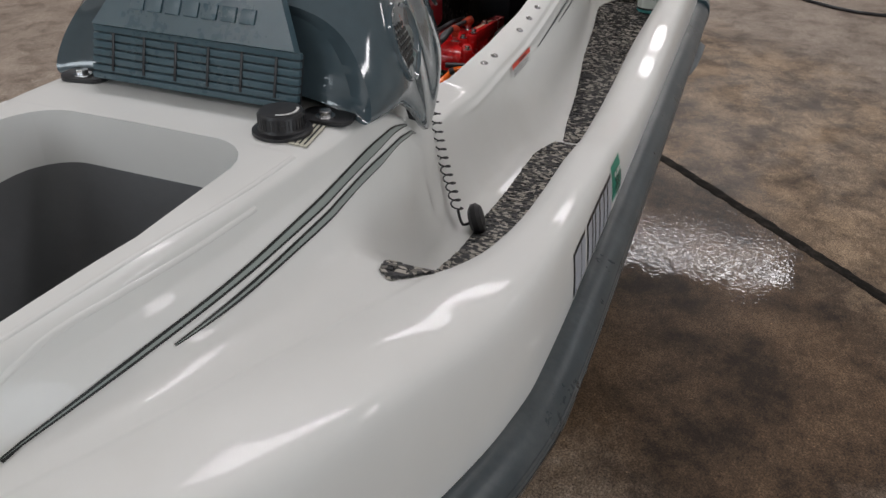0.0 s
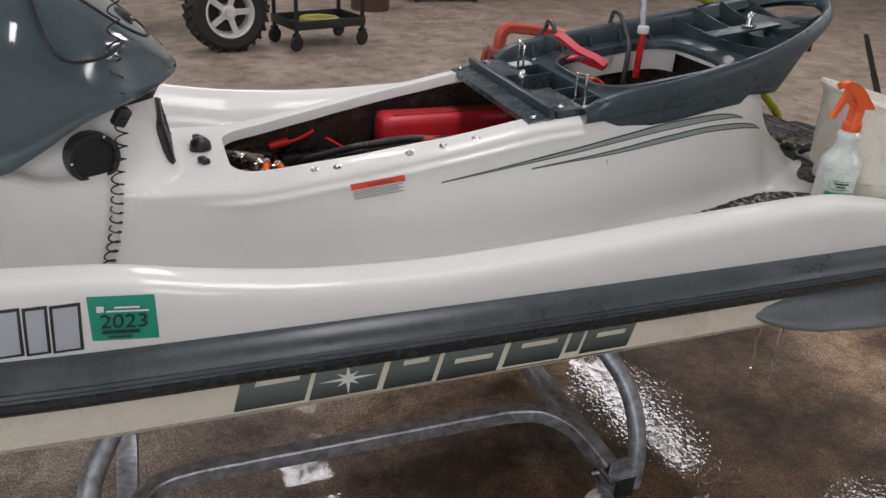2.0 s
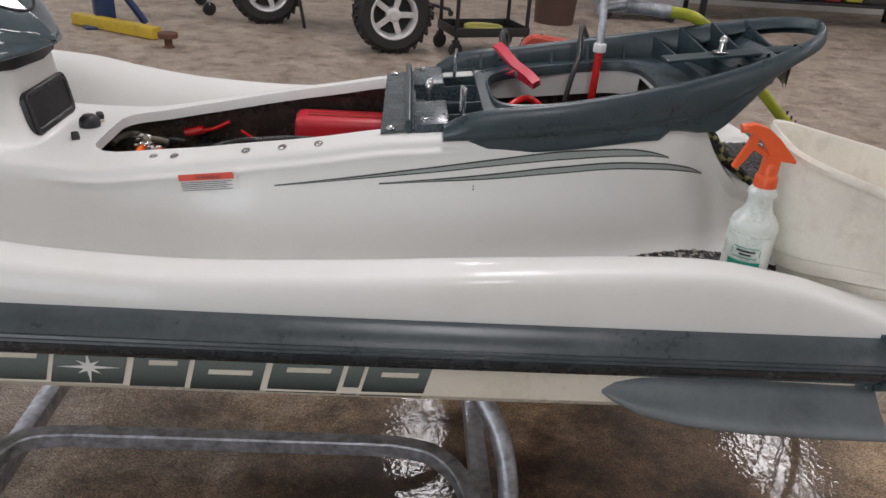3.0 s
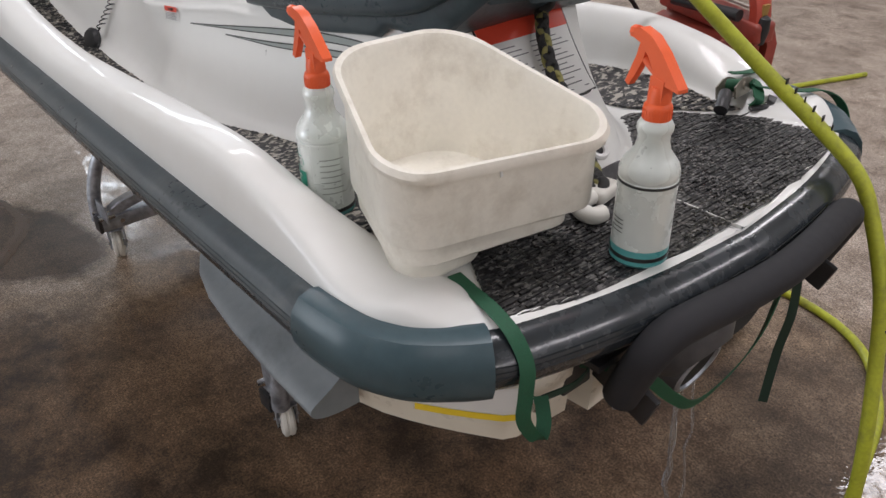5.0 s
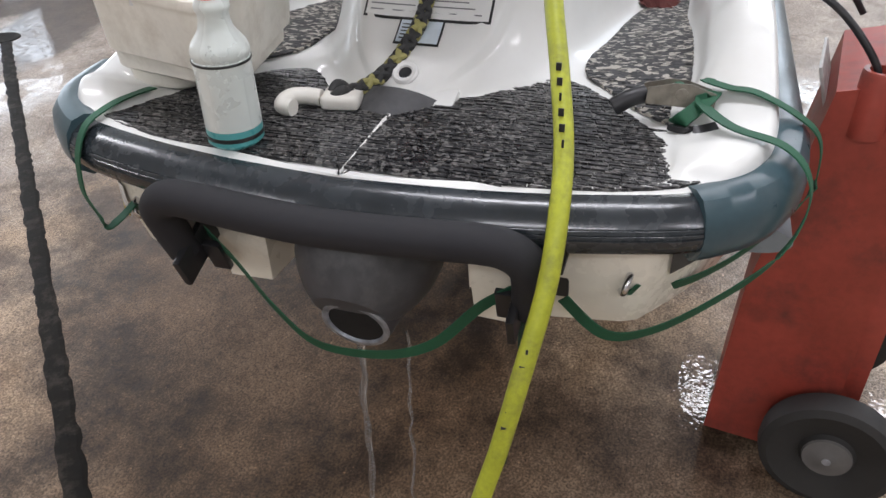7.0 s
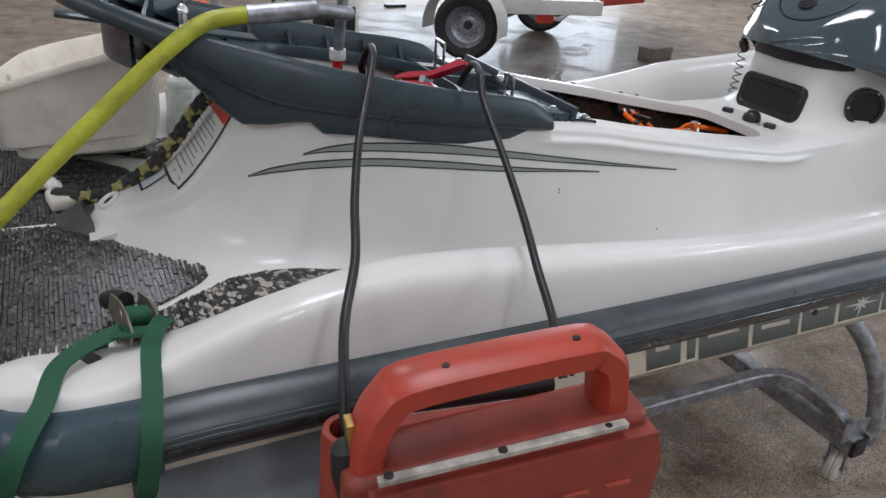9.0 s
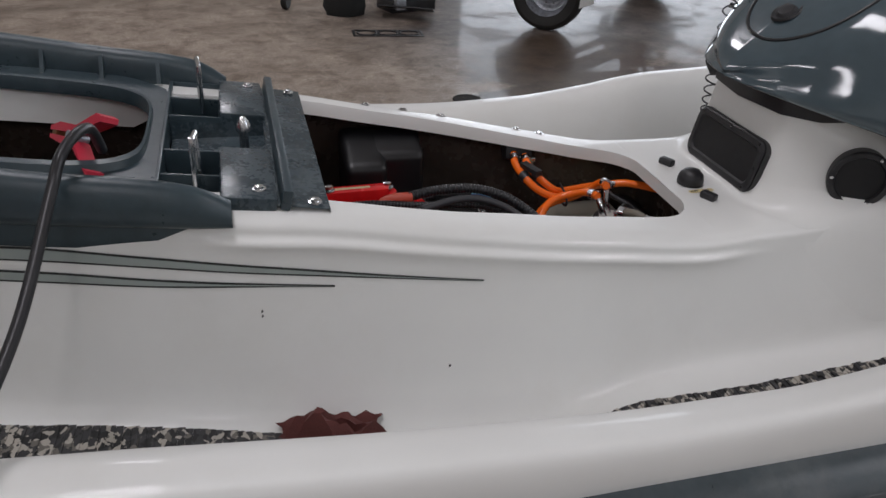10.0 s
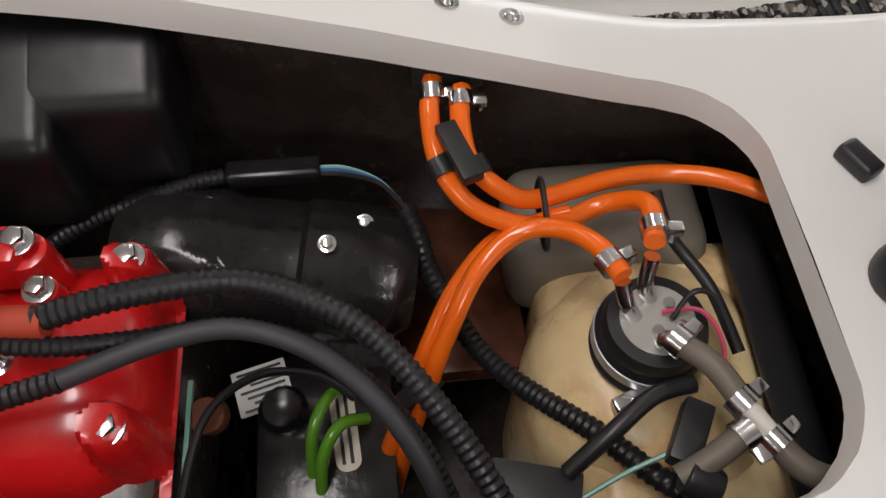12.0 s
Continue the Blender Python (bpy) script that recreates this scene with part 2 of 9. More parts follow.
    calm = ramp(noise_node(1.7, 3, 0.5, (3, 8, 0)).outputs[0], 0.42, (0.10, 0.10, 0.10), 0.58, (1, 1, 1))
    l.new(calm, b2.inputs["Strength"])
    l.new(ripple.outputs[0], b2.inputs["Height"])
    l.new(b2.outputs[0], bsdf.inputs["Coat Normal"])
    return m


WHITE = mat("white_gelcoat", (0.78, 0.785, 0.76), 0.43, vary=0.02, scale=3, fine=25, coat=0.32, rvar=0.06, dirt=(0.56, 0.52, 0.42), dirt_amount=0.16)
CREAM = mat("yellowed_gelcoat", (0.78, 0.74, 0.63), 0.3, vary=0.03, scale=4, coat=0.4, dirt=(0.45, 0.4, 0.3), dirt_amount=0.25)
TEAL = mat("teal_plastic", (0.032, 0.050, 0.060), 0.34, vary=0.15, scale=9, fine=120, bump=0.05, dirt=(0.10, 0.14, 0.15), dirt_amount=0.35, rvar=0.12)
TEALGLOSS = mat("teal_gloss", (0.070, 0.100, 0.117), 0.10, vary=0.1, scale=7, coat=0.7, rvar=0.05, dirt=(0.07, 0.10, 0.115), dirt_amount=0.3)
BUMPER = mat("bumper_vinyl", (0.052, 0.066, 0.073), 0.33, vary=0.25, scale=11, fine=90, bump=0.15, dirt=(0.14, 0.15, 0.15), dirt_amount=0.5)
BUMPDARK = mat("bumper_vinyl_dark", (0.025, 0.031, 0.036), 0.26, vary=0.3, scale=18, bump=0.12, coat=0.25, rvar=0.12)
BUMPCAP = mat("bumper_cap_vinyl", (0.045, 0.082, 0.098), 0.33, vary=0.15, scale=10, fine=90, bump=0.08, dirt=(0.14, 0.17, 0.18), dirt_amount=0.3)
RIBMAT = rubber_mat("traction_foam", (0.42, 0.39, 0.34), share=0.10, size=165)
WETRIB = rubber_mat("wet_traction_foam", (0.16, 0.155, 0.15), 0.30, 0.09, 270)
BLACK = mat("black_plastic", (0.018, 0.018, 0.02), 0.42, vary=0.2, bump=0.06)
BLACKGLOSS = mat("black_gloss", (0.012, 0.012, 0.013), 0.2, vary=0.2)
FOAM = mat("black_foam_sleeve", (0.015, 0.015, 0.018), 0.75, vary=0.2, bump=0.2)
BAY = mat("engine_bay_black", (0.048, 0.037, 0.031), 0.26, vary=0.4, scale=12, bump=0.3, dirt=(0.05, 0.035, 0.025), dirt_amount=0.6)
STEEL = mat("galvanised_steel", (0.40, 0.42, 0.46), 0.42, metal=0.75, vary=0.45, scale=30, bump=0.08, dirt=(0.2, 0.19, 0.18), dirt_amount=0.5)
CHROME = mat("bright_steel", (0.68, 0.68, 0.69), 0.2, metal=1.0, vary=0.1, scale=30)
RED = mat("red_enamel", (0.68, 0.014, 0.016), 0.25, vary=0.12, scale=14, coat=0.4, bump=0.05, dirt=(0.12, 0.01, 0.01), dirt_amount=0.3)
REDMATTE = mat("red_plastic_worn", (0.30, 0.050, 0.033), 0.42, vary=0.25, scale=9, bump=0.1, dirt=(0.10, 0.032, 0.026), dirt_amount=0.9)
ORANGE = mat("orange_plastic", (0.86, 0.13, 0.035), 0.4, vary=0.06)
HOSEORANGE = mat("orange_fuel_hose", (1.0, 0.17, 0.012), 0.2, vary=0.06, coat=0.3)
BOOT = mat("red_rubber_boot", (0.46, 0.06, 0.028), 0.5, vary=0.1)
TUBGREY = mat("sponson_grey", (0.20, 0.225, 0.24), 0.5, vary=0.14, scale=9, bump=0.1, dirt=(0.06, 0.07, 0.08), dirt_amount=0.5)
TOTE = mat("dirty_cream_tub", (0.85, 0.82, 0.73), 0.36, vary=0.06, scale=15, fine=140, dirt=(0.36, 0.30, 0.20), dirt_amount=0.38)
GREENSTRAP = mat("green_webbing", (0.013, 0.085, 0.040), 0.7, vary=0.25, fine=300, bump=0.2)
LIME = mat("lime_hose", (0.40, 0.43, 0.03), 0.45, vary=0.22, scale=22, fine=150, bump=0.1, dirt=(0.14, 0.14, 0.04), dirt_amount=0.75)
BLACKCABLE = mat("black_cable", (0.015, 0.015, 0.017), 0.4, vary=0.2)
TARLINE = mat("black_joint_filler", (0.012, 0.010, 0.008), 0.7, vary=0.5, scale=20, bump=0.4, dirt=(0.10, 0.085, 0.07), dirt_amount=0.5)
TARLINE.node_tree.nodes["Principled BSDF"].inputs["Specular IOR Level"].default_value = 0.12
DECALGREY = mat("decal_silver_green", (0.30, 0.34, 0.32), 0.35, vary=0.05)
DECALBLACK = mat("decal_black", (0.02, 0.022, 0.022), 0.35, vary=0.05)
DECALWHITE = mat("decal_white", (0.78, 0.78, 0.76), 0.4, vary=0.02)
DECALGREEN = mat("decal_green", (0.012, 0.30, 0.20), 0.35, vary=0.05)
DECALRED = mat("decal_red", (0.72, 0.07, 0.035), 0.4, vary=0.05)
DECALSILVER = mat("decal_silver", (0.45, 0.47, 0.52), 0.35, vary=0.05)
FLOORMAT = floor_material()
WALL = mat("painted_block", (0.62, 0.61, 0.58), 0.7, vary=0.08, scale=1.5, bump=0.1, dirt=(0.35, 0.33, 0.3), dirt_amount=0.5)
CEILMAT = mat("white_ceiling_metal", (0.7, 0.7, 0.69), 0.6, vary=0.05, scale=1)
TYRE = mat("tyre_rubber", (0.022, 0.021, 0.02), 0.7, vary=0.3, scale=14, bump=0.3)
BLUEPAINT = mat("blue_paint", (0.02, 0.045, 0.13), 0.45, vary=0.15)
CREAMWHEEL = mat("cream_nylon", (0.72, 0.70, 0.64), 0.45, vary=0.06, dirt=(0.3, 0.27, 0.22), dirt_amount=0.5)

# ---- mesh tools ----
def thing(name, label, category, group="", at=(0, 0, 0)):
    ob = new(name)
    ob.empty_display_size = 0.05
    ob.location = at
    bpy.context.view_layer.update()
    return tagged(ob, label, category, group)


def part(name, bm, material, parent=None, label="", smooth=True, angle=None):
    """Links a bmesh as one mesh object under a thing or a part."""
    me = bpy.data.meshes.new(name)
    bmesh.ops.recalc_face_normals(bm, faces=bm.faces)
    for f in bm.faces:
        f.smooth = smooth
    bm.to_mesh(me)
    bm.free()
    me.materials.append(material)
    if smooth:
        me.set_sharp_from_angle(angle=radians(angle or 38))
    ob = new(name, me)
    if parent:
        ob.parent = parent
        p = parent
        off = Vector((0, 0, 0))
        while p:
            off += p.location
            p = p.parent
        ob.location = -off
    if label:
        ob["label"] = label
    return ob


def bevel(bm, width, seg=2, angle=30):
    es = [e for e in bm.edges if len(e.link_faces) == 2 and e.calc_face_angle(0) > radians(angle)]
    if es:
        bmesh.ops.bevel(bm, geom=es, offset=width, segments=seg, affect="EDGES", profile=0.6)
    return bm


def box(sx, sy, sz, m=Matrix(), r=0.0, seg=2, bm=None):
    b = bmesh.new()
    bmesh.ops.create_cube(b, size=1, matrix=Matrix.Diagonal((sx, sy, sz, 1)))
    if r:
        bevel(b, r, seg)
    b.transform(m)
    return merge(bm, b)


def merge(bm, b):
    if bm is None:
        return b
    me = bpy.data.meshes.new("tmp")
    b.to_mesh(me)
    b.free()
    bm.from_mesh(me)
    bpy.data.meshes.remove(me)
    return bm


def cyl(r, h, m=Matrix(), r2=None, seg=24, edge=0.0, bm=None):
    """A cylinder with its base at z = 0 of m."""
    b = bmesh.new()
    bmesh.ops.create_cone(b, cap_ends=True, segments=seg, radius1=r, radius2=r if r2 is None else r2, depth=h, matrix=Matrix.Translation((0, 0, h / 2)))
    if edge:
        bevel(b, edge, 2, 50)
    b.transform(m)
    return merge(bm, b)


def lathe(prof, m=Matrix(), seg=32, bm=None, caps=True):
    """A turned solid from (radius, z) pairs."""
    b = bmesh.new()
    rings = []
    for r, z in prof:
        rings.append([b.verts.new((r * math.cos(2 * math.pi * k / seg), r * math.sin(2 * math.pi * k / seg), z)) for k in range(seg)])
    for a, c in zip(rings, rings[1:]):
        for k in range(seg):
            b.faces.new((a[k], a[(k + 1) % seg], c[(k + 1) % seg], c[k]))
    if caps and prof[0][0] > 1e-4:
        b.faces.new(list(reversed(rings[0])))
    if caps and prof[-1][0] > 1e-4:
        b.faces.new(rings[-1])
    bmesh.ops.remove_doubles(b, verts=b.verts, dist=1e-5)
    b.transform(m)
    return merge(bm, b)


def spline(pts, n=8, closed=False):
    """Points along a Catmull-Rom curve through pts."""
    P = [Vector(p) for p in pts]
    out = []
    k = len(P)
    for i in range(k if closed else k - 1):
        a, b, c, d = (P[(i - 1) % k], P[i], P[(i + 1) % k], P[(i + 2) % k]) if closed else (P[max(i - 1, 0)], P[i], P[i + 1], P[min(i + 2, k - 1)])
        for j in range(n):
            t = j / n
            out.append(0.5 * ((2 * b) + (c - a) * t + (2 * a - 5 * b + 4 * c - d) * t * t + (3 * b - a - 3 * c + d) * t ** 3))
    if not closed:
        out.append(P[-1])
    return out


def tube(pts, r, n=8, seg=12, closed=False, bm=None, ribs=0.0, pitch=0.006, curve=True):
    """A round hose or bar along pts; ribs makes it corrugated."""
    P = spline(pts, n, closed) if curve else [Vector(p) for p in pts]
    if ribs:
        L = np.concatenate(([0.0], np.cumsum([(c - a).length for a, c in zip(P, P[1:])])))
        U = np.arange(0, L[-1], pitch / 4)
        P = [Vector([float(np.interp(u, L, [p[i] for p in P])) for i in range(3)]) for u in U]
    b = bmesh.new()
    rings = []
    up = Vector((0, 0, 1))
    m = len(P)
    dist = 0.0
    for i, p in enumerate(P):
        if i:
            dist += (p - P[i - 1]).length
        t = (P[(i + 1) % m] - P[i - 1]) if closed else (P[min(i + 1, m - 1)] - P[max(i - 1, 0)])
        t.normalize()
        s = t.cross(up)
        if s.length < 0.05:
            s = t.cross(Vector((1, 0, 0)))
        s.normalize()
        u = s.cross(t).normalized()
        up = u
        rr = r(i / (m - 1)) if callable(r) else r
        if ribs:
            rr += ribs * (0.5 + 0.5 * math.cos(2 * math.pi * dist / pitch))
        rings.append([b.verts.new(p + s * rr * math.cos(2 * math.pi * k / seg) + u * rr * math.sin(2 * math.pi * k / seg)) for k in range(seg)])
    for i in range(m if closed else m - 1):
        a, c = rings[i], rings[(i + 1) % m]
        for k in range(seg):
            b.faces.new((a[k], a[(k + 1) % seg], c[(k + 1) % seg], c[k]))
    if not closed:
        b.faces.new(rings[0])
        b.faces.new(list(reversed(rings[-1])))
    return merge(bm, b)


def ribbon(pts, width, thick, side, n=8, bm=None):
    """A flat strap along pts; side is the way across it."""
    P = spline(pts, n)
    b = bmesh.new()
    rows = []
    for i, p in enumerate(P):
        t = (P[min(i + 1, len(P) - 1)] - P[max(i - 1, 0)]).normalized()
        s = Vector(side(i / (len(P) - 1)) if callable(side) else side)
        s = (s - t * s.dot(t)).normalized()
        nn = t.cross(s)
        rows.append([b.verts.new(p + s * a * width / 2 + nn * c * thick / 2) for a, c in ((-1, -1), (1, -1), (1, 1), (-1, 1))])
    for a, c in zip(rows, rows[1:]):
        for k in range(4):
            b.faces.new((a[k], a[(k + 1) % 4], c[(k + 1) % 4], c[k]))
    b.faces.new(rows[0])
    b.faces.new(rows[-1][::-1])
    return merge(bm, b)


def prism(outline, z0, z1, m=Matrix(), bm=None, r=0.0, seg=2):
    """An upright slab from a plan outline."""
    b = bmesh.new()
    lo = [b.verts.new((x, y, z0)) for x, y in outline]
    hi = [b.verts.new((x, y, z1)) for x, y in outline]
    b.faces.new(lo[::-1])
    b.faces.new(hi)
    for i in range(len(lo)):
        j = (i + 1) % len(lo)
        b.faces.new((lo[i], lo[j], hi[j], hi[i]))
    if r:
        bevel(b, r, seg)
    b.transform(m)
    return merge(bm, b)


def rounded(sx, sy, r, n=6):
    """Outline of a rounded rectangle about the origin."""
    out = []
    for cx, cy, a in ((sx / 2 - r, sy / 2 - r, 0), (-sx / 2 + r, sy / 2 - r, 90), (-sx / 2 + r, -sy / 2 + r, 180), (sx / 2 - r, -sy / 2 + r, 270)):
        for k in range(n + 1):
            t = radians(a + 90 * k / n)
            out.append((cx + r * math.cos(t), cy + r * math.sin(t)))
    return out


def grid(rows, closed=False, bm=None):
    """A sheet through rows of points."""
    b = bmesh.new()
    V = [[b.verts.new(p) for p in row] for row in rows]
    for a, c in zip(V, V[1:]):
        for k in range(len(a) if closed else len(a) - 1):
            j = (k + 1) % len(a)
            b.faces.new((a[k], a[j], c[j], c[k]))
    return merge(bm, b)


def pchip(pairs):
    """A smooth curve through (x, value) pairs that does not overshoot."""
    X = np.array([p[0] for p in pairs], float)
    Y = np.array([p[1] for p in pairs], float)
    h = np.diff(X)
    dl = np.diff(Y) / h
    d = np.zeros_like(X)
    d[0], d[-1] = dl[0], dl[-1]
    for i in range(1, len(X) - 1):
        if dl[i - 1] * dl[i] > 0:
            w1, w2 = 2 * h[i] + h[i - 1], h[i] + 2 * h[i - 1]
            d[i] = (w1 + w2) / (w1 / dl[i - 1] + w2 / dl[i])

    def f(x):
        x = min(max(x, X[0]), X[-1])
        i = int(min(max(np.searchsorted(X, x) - 1, 0), len(X) - 2))
        t = (x - X[i]) / h[i]
        return float(Y[i] * (1 + 2 * t) * (1 - t) ** 2 + h[i] * d[i] * t * (1 - t) ** 2 + Y[i + 1] * t * t * (3 - 2 * t) + h[i] * d[i + 1] * t * t * (t - 1))
    return f


def bspline(C, n=3):
    """Clamped cubic B-spline samples of control points."""
    C = [Vector(c) for c in C]
    C = [C[0], C[0]] + C + [C[-1], C[-1]]
    out = []
    for i in range(len(C) - 3):
        for j in range(n):
            t = j / n
            out.append((C[i] * (1 - t) ** 3 + C[i + 1] * (3 * t ** 3 - 6 * t * t + 4) + C[i + 2] * (-3 * t ** 3 + 3 * t * t + 3 * t + 1) + C[i + 3] * t ** 3) / 6)
    out.append(C[-1])
    return out


def mirrored(bm):
    b = bmesh.new()
    me = bpy.data.meshes.new("tmp")
    bm.to_mesh(me)
    b.from_mesh(me)
    bpy.data.meshes.remove(me)
    b.transform(Matrix.Diagonal((1, -1, 1, 1)))
    bmesh.ops.reverse_faces(b, faces=b.faces)
    return b

# ---- the shop ----
x0, x1, y0, y1 = ROOM
bm = bmesh.new()
box(x1 - x0 + 0.4, y1 - y0 + 0.4, 0.2, pose((x0 + x1) / 2, (y0 + y1) / 2, -0.1), bm=bm)
tagged(part("floor", bm, FLOORMAT, smooth=False), "stained brown and grey concrete shop floor, wet in places", "floor", kind="structure")
tagged(part("ceiling", box(x1 - x0 + 0.4, y1 - y0 + 0.4, 0.2, pose((x0 + x1) / 2, (y0 + y1) / 2, CEILING + 0.1)), CEILMAT, smooth=False), "white metal shop ceiling", "ceiling", kind="structure")
tagged(part("wall_east", box(0.2, y1 - y0, CEILING, pose(x1 + 0.1, (y0 + y1) / 2, CEILING / 2)), WALL, smooth=False), "pale painted block wall", "wall", kind="structure")
bm = box(0.2, 1.3 - y0, CEILING, pose(x0 - 0.1, (y0 + 1.3) / 2, CEILING / 2))
box(0.2, y1 - 5.9, CEILING, pose(x0 - 0.1, (y1 + 5.9) / 2, CEILING / 2), bm=bm)
box(0.2, 4.6, 2.98, pose(x0 - 0.1, 3.6, 1.49), bm=bm)
box(0.2, 4.6, CEILING - 4.22, pose(x0 - 0.1, 3.6, (CEILING + 4.22) / 2), bm=bm)
tagged(part("wall_west", bm, WALL, smooth=False), "pale painted block wall with a high window opening", "wall", kind="structure")
tagged(part("wall_north", box(x1 - x0, 0.2, CEILING, pose((x0 + x1) / 2, y1 + 0.1, CEILING / 2)), WALL, smooth=False), "pale painted block wall", "wall", kind="structure")
# port-side wall with the open shop door
bm = box(-6.9 - x0, 0.2, CEILING, pose((x0 - 6.9) / 2, y0 - 0.1, CEILING / 2))
box(x1 + 2.3, 0.2, CEILING, pose((x1 - 2.3) / 2, y0 - 0.1, CEILING / 2), bm=bm)
box(4.6, 0.2, CEILING - 3.2, pose(-4.6, y0 - 0.1, (CEILING + 3.2) / 2), bm=bm)
tagged(part("wall_south", bm, WALL, smooth=False), "pale painted block wall with a wide door opening", "wall", kind="structure")
# control joint filled with black sealer
rng = random.Random(3)
rows = []
for k in range(380):
    u = 11.0 * k / 379
    c = Vector((-0.93 + 0.7071 * u, -2.91 + 0.7071 * u, 0))
    w0, w1 = 0.026 + rng.uniform(-0.004, 0.005), 0.026 + rng.uniform(-0.004, 0.005)
    nrm = Vector((-0.7071, 0.7071, 0))
    rows.append([c + nrm * a + Vector((0, 0, z)) for a, z in ((-w0, 0.0006), (-w0 * 0.6, 0.003), (0, 0.0035 + rng.uniform(-0.001, 0.001)), (w1 * 0.6, 0.003), (w1, 0.0006))])
bm = grid(rows)
tagged(part("floor_joint", bm, TARLINE, smooth=False), "black sealed control joint in the concrete floor", "floor joint", kind="structure")

# dark trails of spilled water on the slab off the port bow, with a ragged edge
TRAIL = mat("wet_brown_trail", (0.075, 0.048, 0.034), 0.16, vary=0.4, scale=16, bump=0.25, coat=0.6)
for line, wide in ((((-1.95, -1.30), (-1.70, -1.20), (-1.51, -1.06), (-1.50, -0.92), (-1.43, -0.76), (-1.38, -0.60), (-1.16, -0.54), (-0.99, -0.62), (-0.865, -0.715), (-0.736, -0.86), (-0.58, -0.955), (-0.50, -0.97)), 0.022), (((-1.75, -2.3), (-1.63, -1.8), (-1.56, -1.5), (-1.53, -1.12)), 0.014), (((-1.41, -1.385), (-1.2, -1.33), (-1.0, -1.24), (-0.77, -1.22)), 0.010)):
    pts = spline([(x, y, 0) for x, y in line], 12)
    rows = []
    wl = wr = wide
    for i, p in enumerate(pts):
        t = (pts[min(i + 1, len(pts) - 1)] - pts[max(i - 1, 0)]).normalized()
        end = min(1, 0.15 + i / 5, 0.15 + (len(pts) - 1 - i) / 5)
        wl = min(1.5 * wide, max(0.3 * wide, wl + rng.uniform(-0.3, 0.3) * wide))
        wr = min(1.5 * wide, max(0.3 * wide, wr + rng.uniform(-0.3, 0.3) * wide))
        o = Vector((-t.y, t.x, 0))
        rows.append([p + o * -wl * end + Vector((0, 0, 0.0006)), p + Vector((0, 0, 0.0012)), p + o * wr * end + Vector((0, 0, 0.0006))])
    tagged(part("water_trail", grid(rows), TRAIL, smooth=False), "dark wet trail of water on the concrete floor", "water trail", kind="structure")

# strip lights on the ceiling
for tx, ty in TUBES:
    o = thing("strip_light", "white strip light on the shop ceiling", "ceiling light", "strip lights", (tx, ty, CEILING))
    part("housing", box(0.56, 2.46, 0.1, pose(tx, ty, CEILING - 0.05), r=0.01), CEILMAT, o)

# ---- jet ski: curves of the deck (x runs aft, y is the half breadth) ----
YB = pchip([(-1.86, 0.02), (-1.82, 0.12), (-1.72, 0.26), (-1.55, 0.395), (-1.4, 0.466), (-1.3, 0.50), (-1.2, 0.526), (-1.1, 0.540), (-0.9, 0.544), (-0.4, 0.545), (1.0, 0.548), (1.08, 0.541), (1.14, 0.517), (1.18, 0.478), (1.21, 0.432), (1.235, 0.35), (1.258, 0.24), (1.272, 0.13), (1.28, 0.0)])
ZB = pchip([(-1.86, 0.842), (-1.5, 0.828), (-1.2, 0.824), (-0.95, 0.821), (-0.75, 0.817), (-0.62, 0.812), (-0.2, 0.806), (0.2, 0.803), (1.0, 0.801), (1.28, 0.800)])
ZG = pchip([(-1.86, 0.95), (-1.6, 0.985), (-1.4, 0.985), (-1.17, 0.96), (-0.94, 0.937), (-0.8, 0.925), (-0.7, 0.918), (-0.6, 0.911), (-0.45, 0.884), (-0.3, 0.864), (-0.1, 0.855), (0.15, 0.864), (0.42, 0.882), (0.7, 0.896), (0.85, 0.878), (0.95, 0.850), (1.03, 0.825), (1.075, 0.820), (1.125, 0.830), (1.165, 0.816), (1.185, 0.803), (1.28, 0.801)])
YG = pchip([(-1.86, 0.01), (-1.82, 0.06), (-1.72, 0.17), (-1.55, 0.29), (-1.4, 0.36), (-1.2, 0.425), (-1.05, 0.452), (-0.8, 0.468), (0.2, 0.468), (0.5, 0.472), (0.7, 0.478), (0.85, 0.486), (0.97, 0.488), (1.07, 0.48), (1.12, 0.465), (1.18, 0.425), (1.21, 0.38), (1.28, 0.0)])
ZW = pchip([(-1.86, 0.945), (-1.6, 0.972), (-1.4, 0.97), (-1.2, 0.952), (-1.1, 0.938), (-1.05, 0.905), (-0.98, 0.835), (-0.9, 0.785), (-0.8, 0.748), (-0.65, 0.715), (-0.4, 0.702), (-0.1, 0.702), (0.3, 0.73), (0.6, 0.765), (0.85, 0.793), (1.0, 0.800), (1.28, 0.800)])
YWO = pchip([(-1.86, 0.008), (-1.72, 0.11), (-1.55, 0.22), (-1.4, 0.29), (-1.2, 0.36), (-1.05, 0.40), (-0.8, 0.415), (-0.1, 0.41), (0.3, 0.41), (0.6, 0.422), (0.85, 0.43), (0.95, 0.418), (1.05, 0.405), (1.1, 0.40), (1.16, 0.405), (1.21, 0.36), (1.28, 0.0)])
YWI = pchip([(-1.86, 0.006), (-1.72, 0.09), (-1.55, 0.18), (-1.4, 0.25), (-1.2, 0.30), (-1.0, 0.308), (-0.8, 0.285), (-0.6, 0.262), (-0.4, 0.264), (-0.22, 0.282), (-0.1, 0.31), (0.3, 0.29), (0.62, 0.255), (0.8, 0.232), (0.9, 0.2), (0.97, 0.15), (1.01, 0.1), (1.04, 0.03), (1.28, 0.0)])
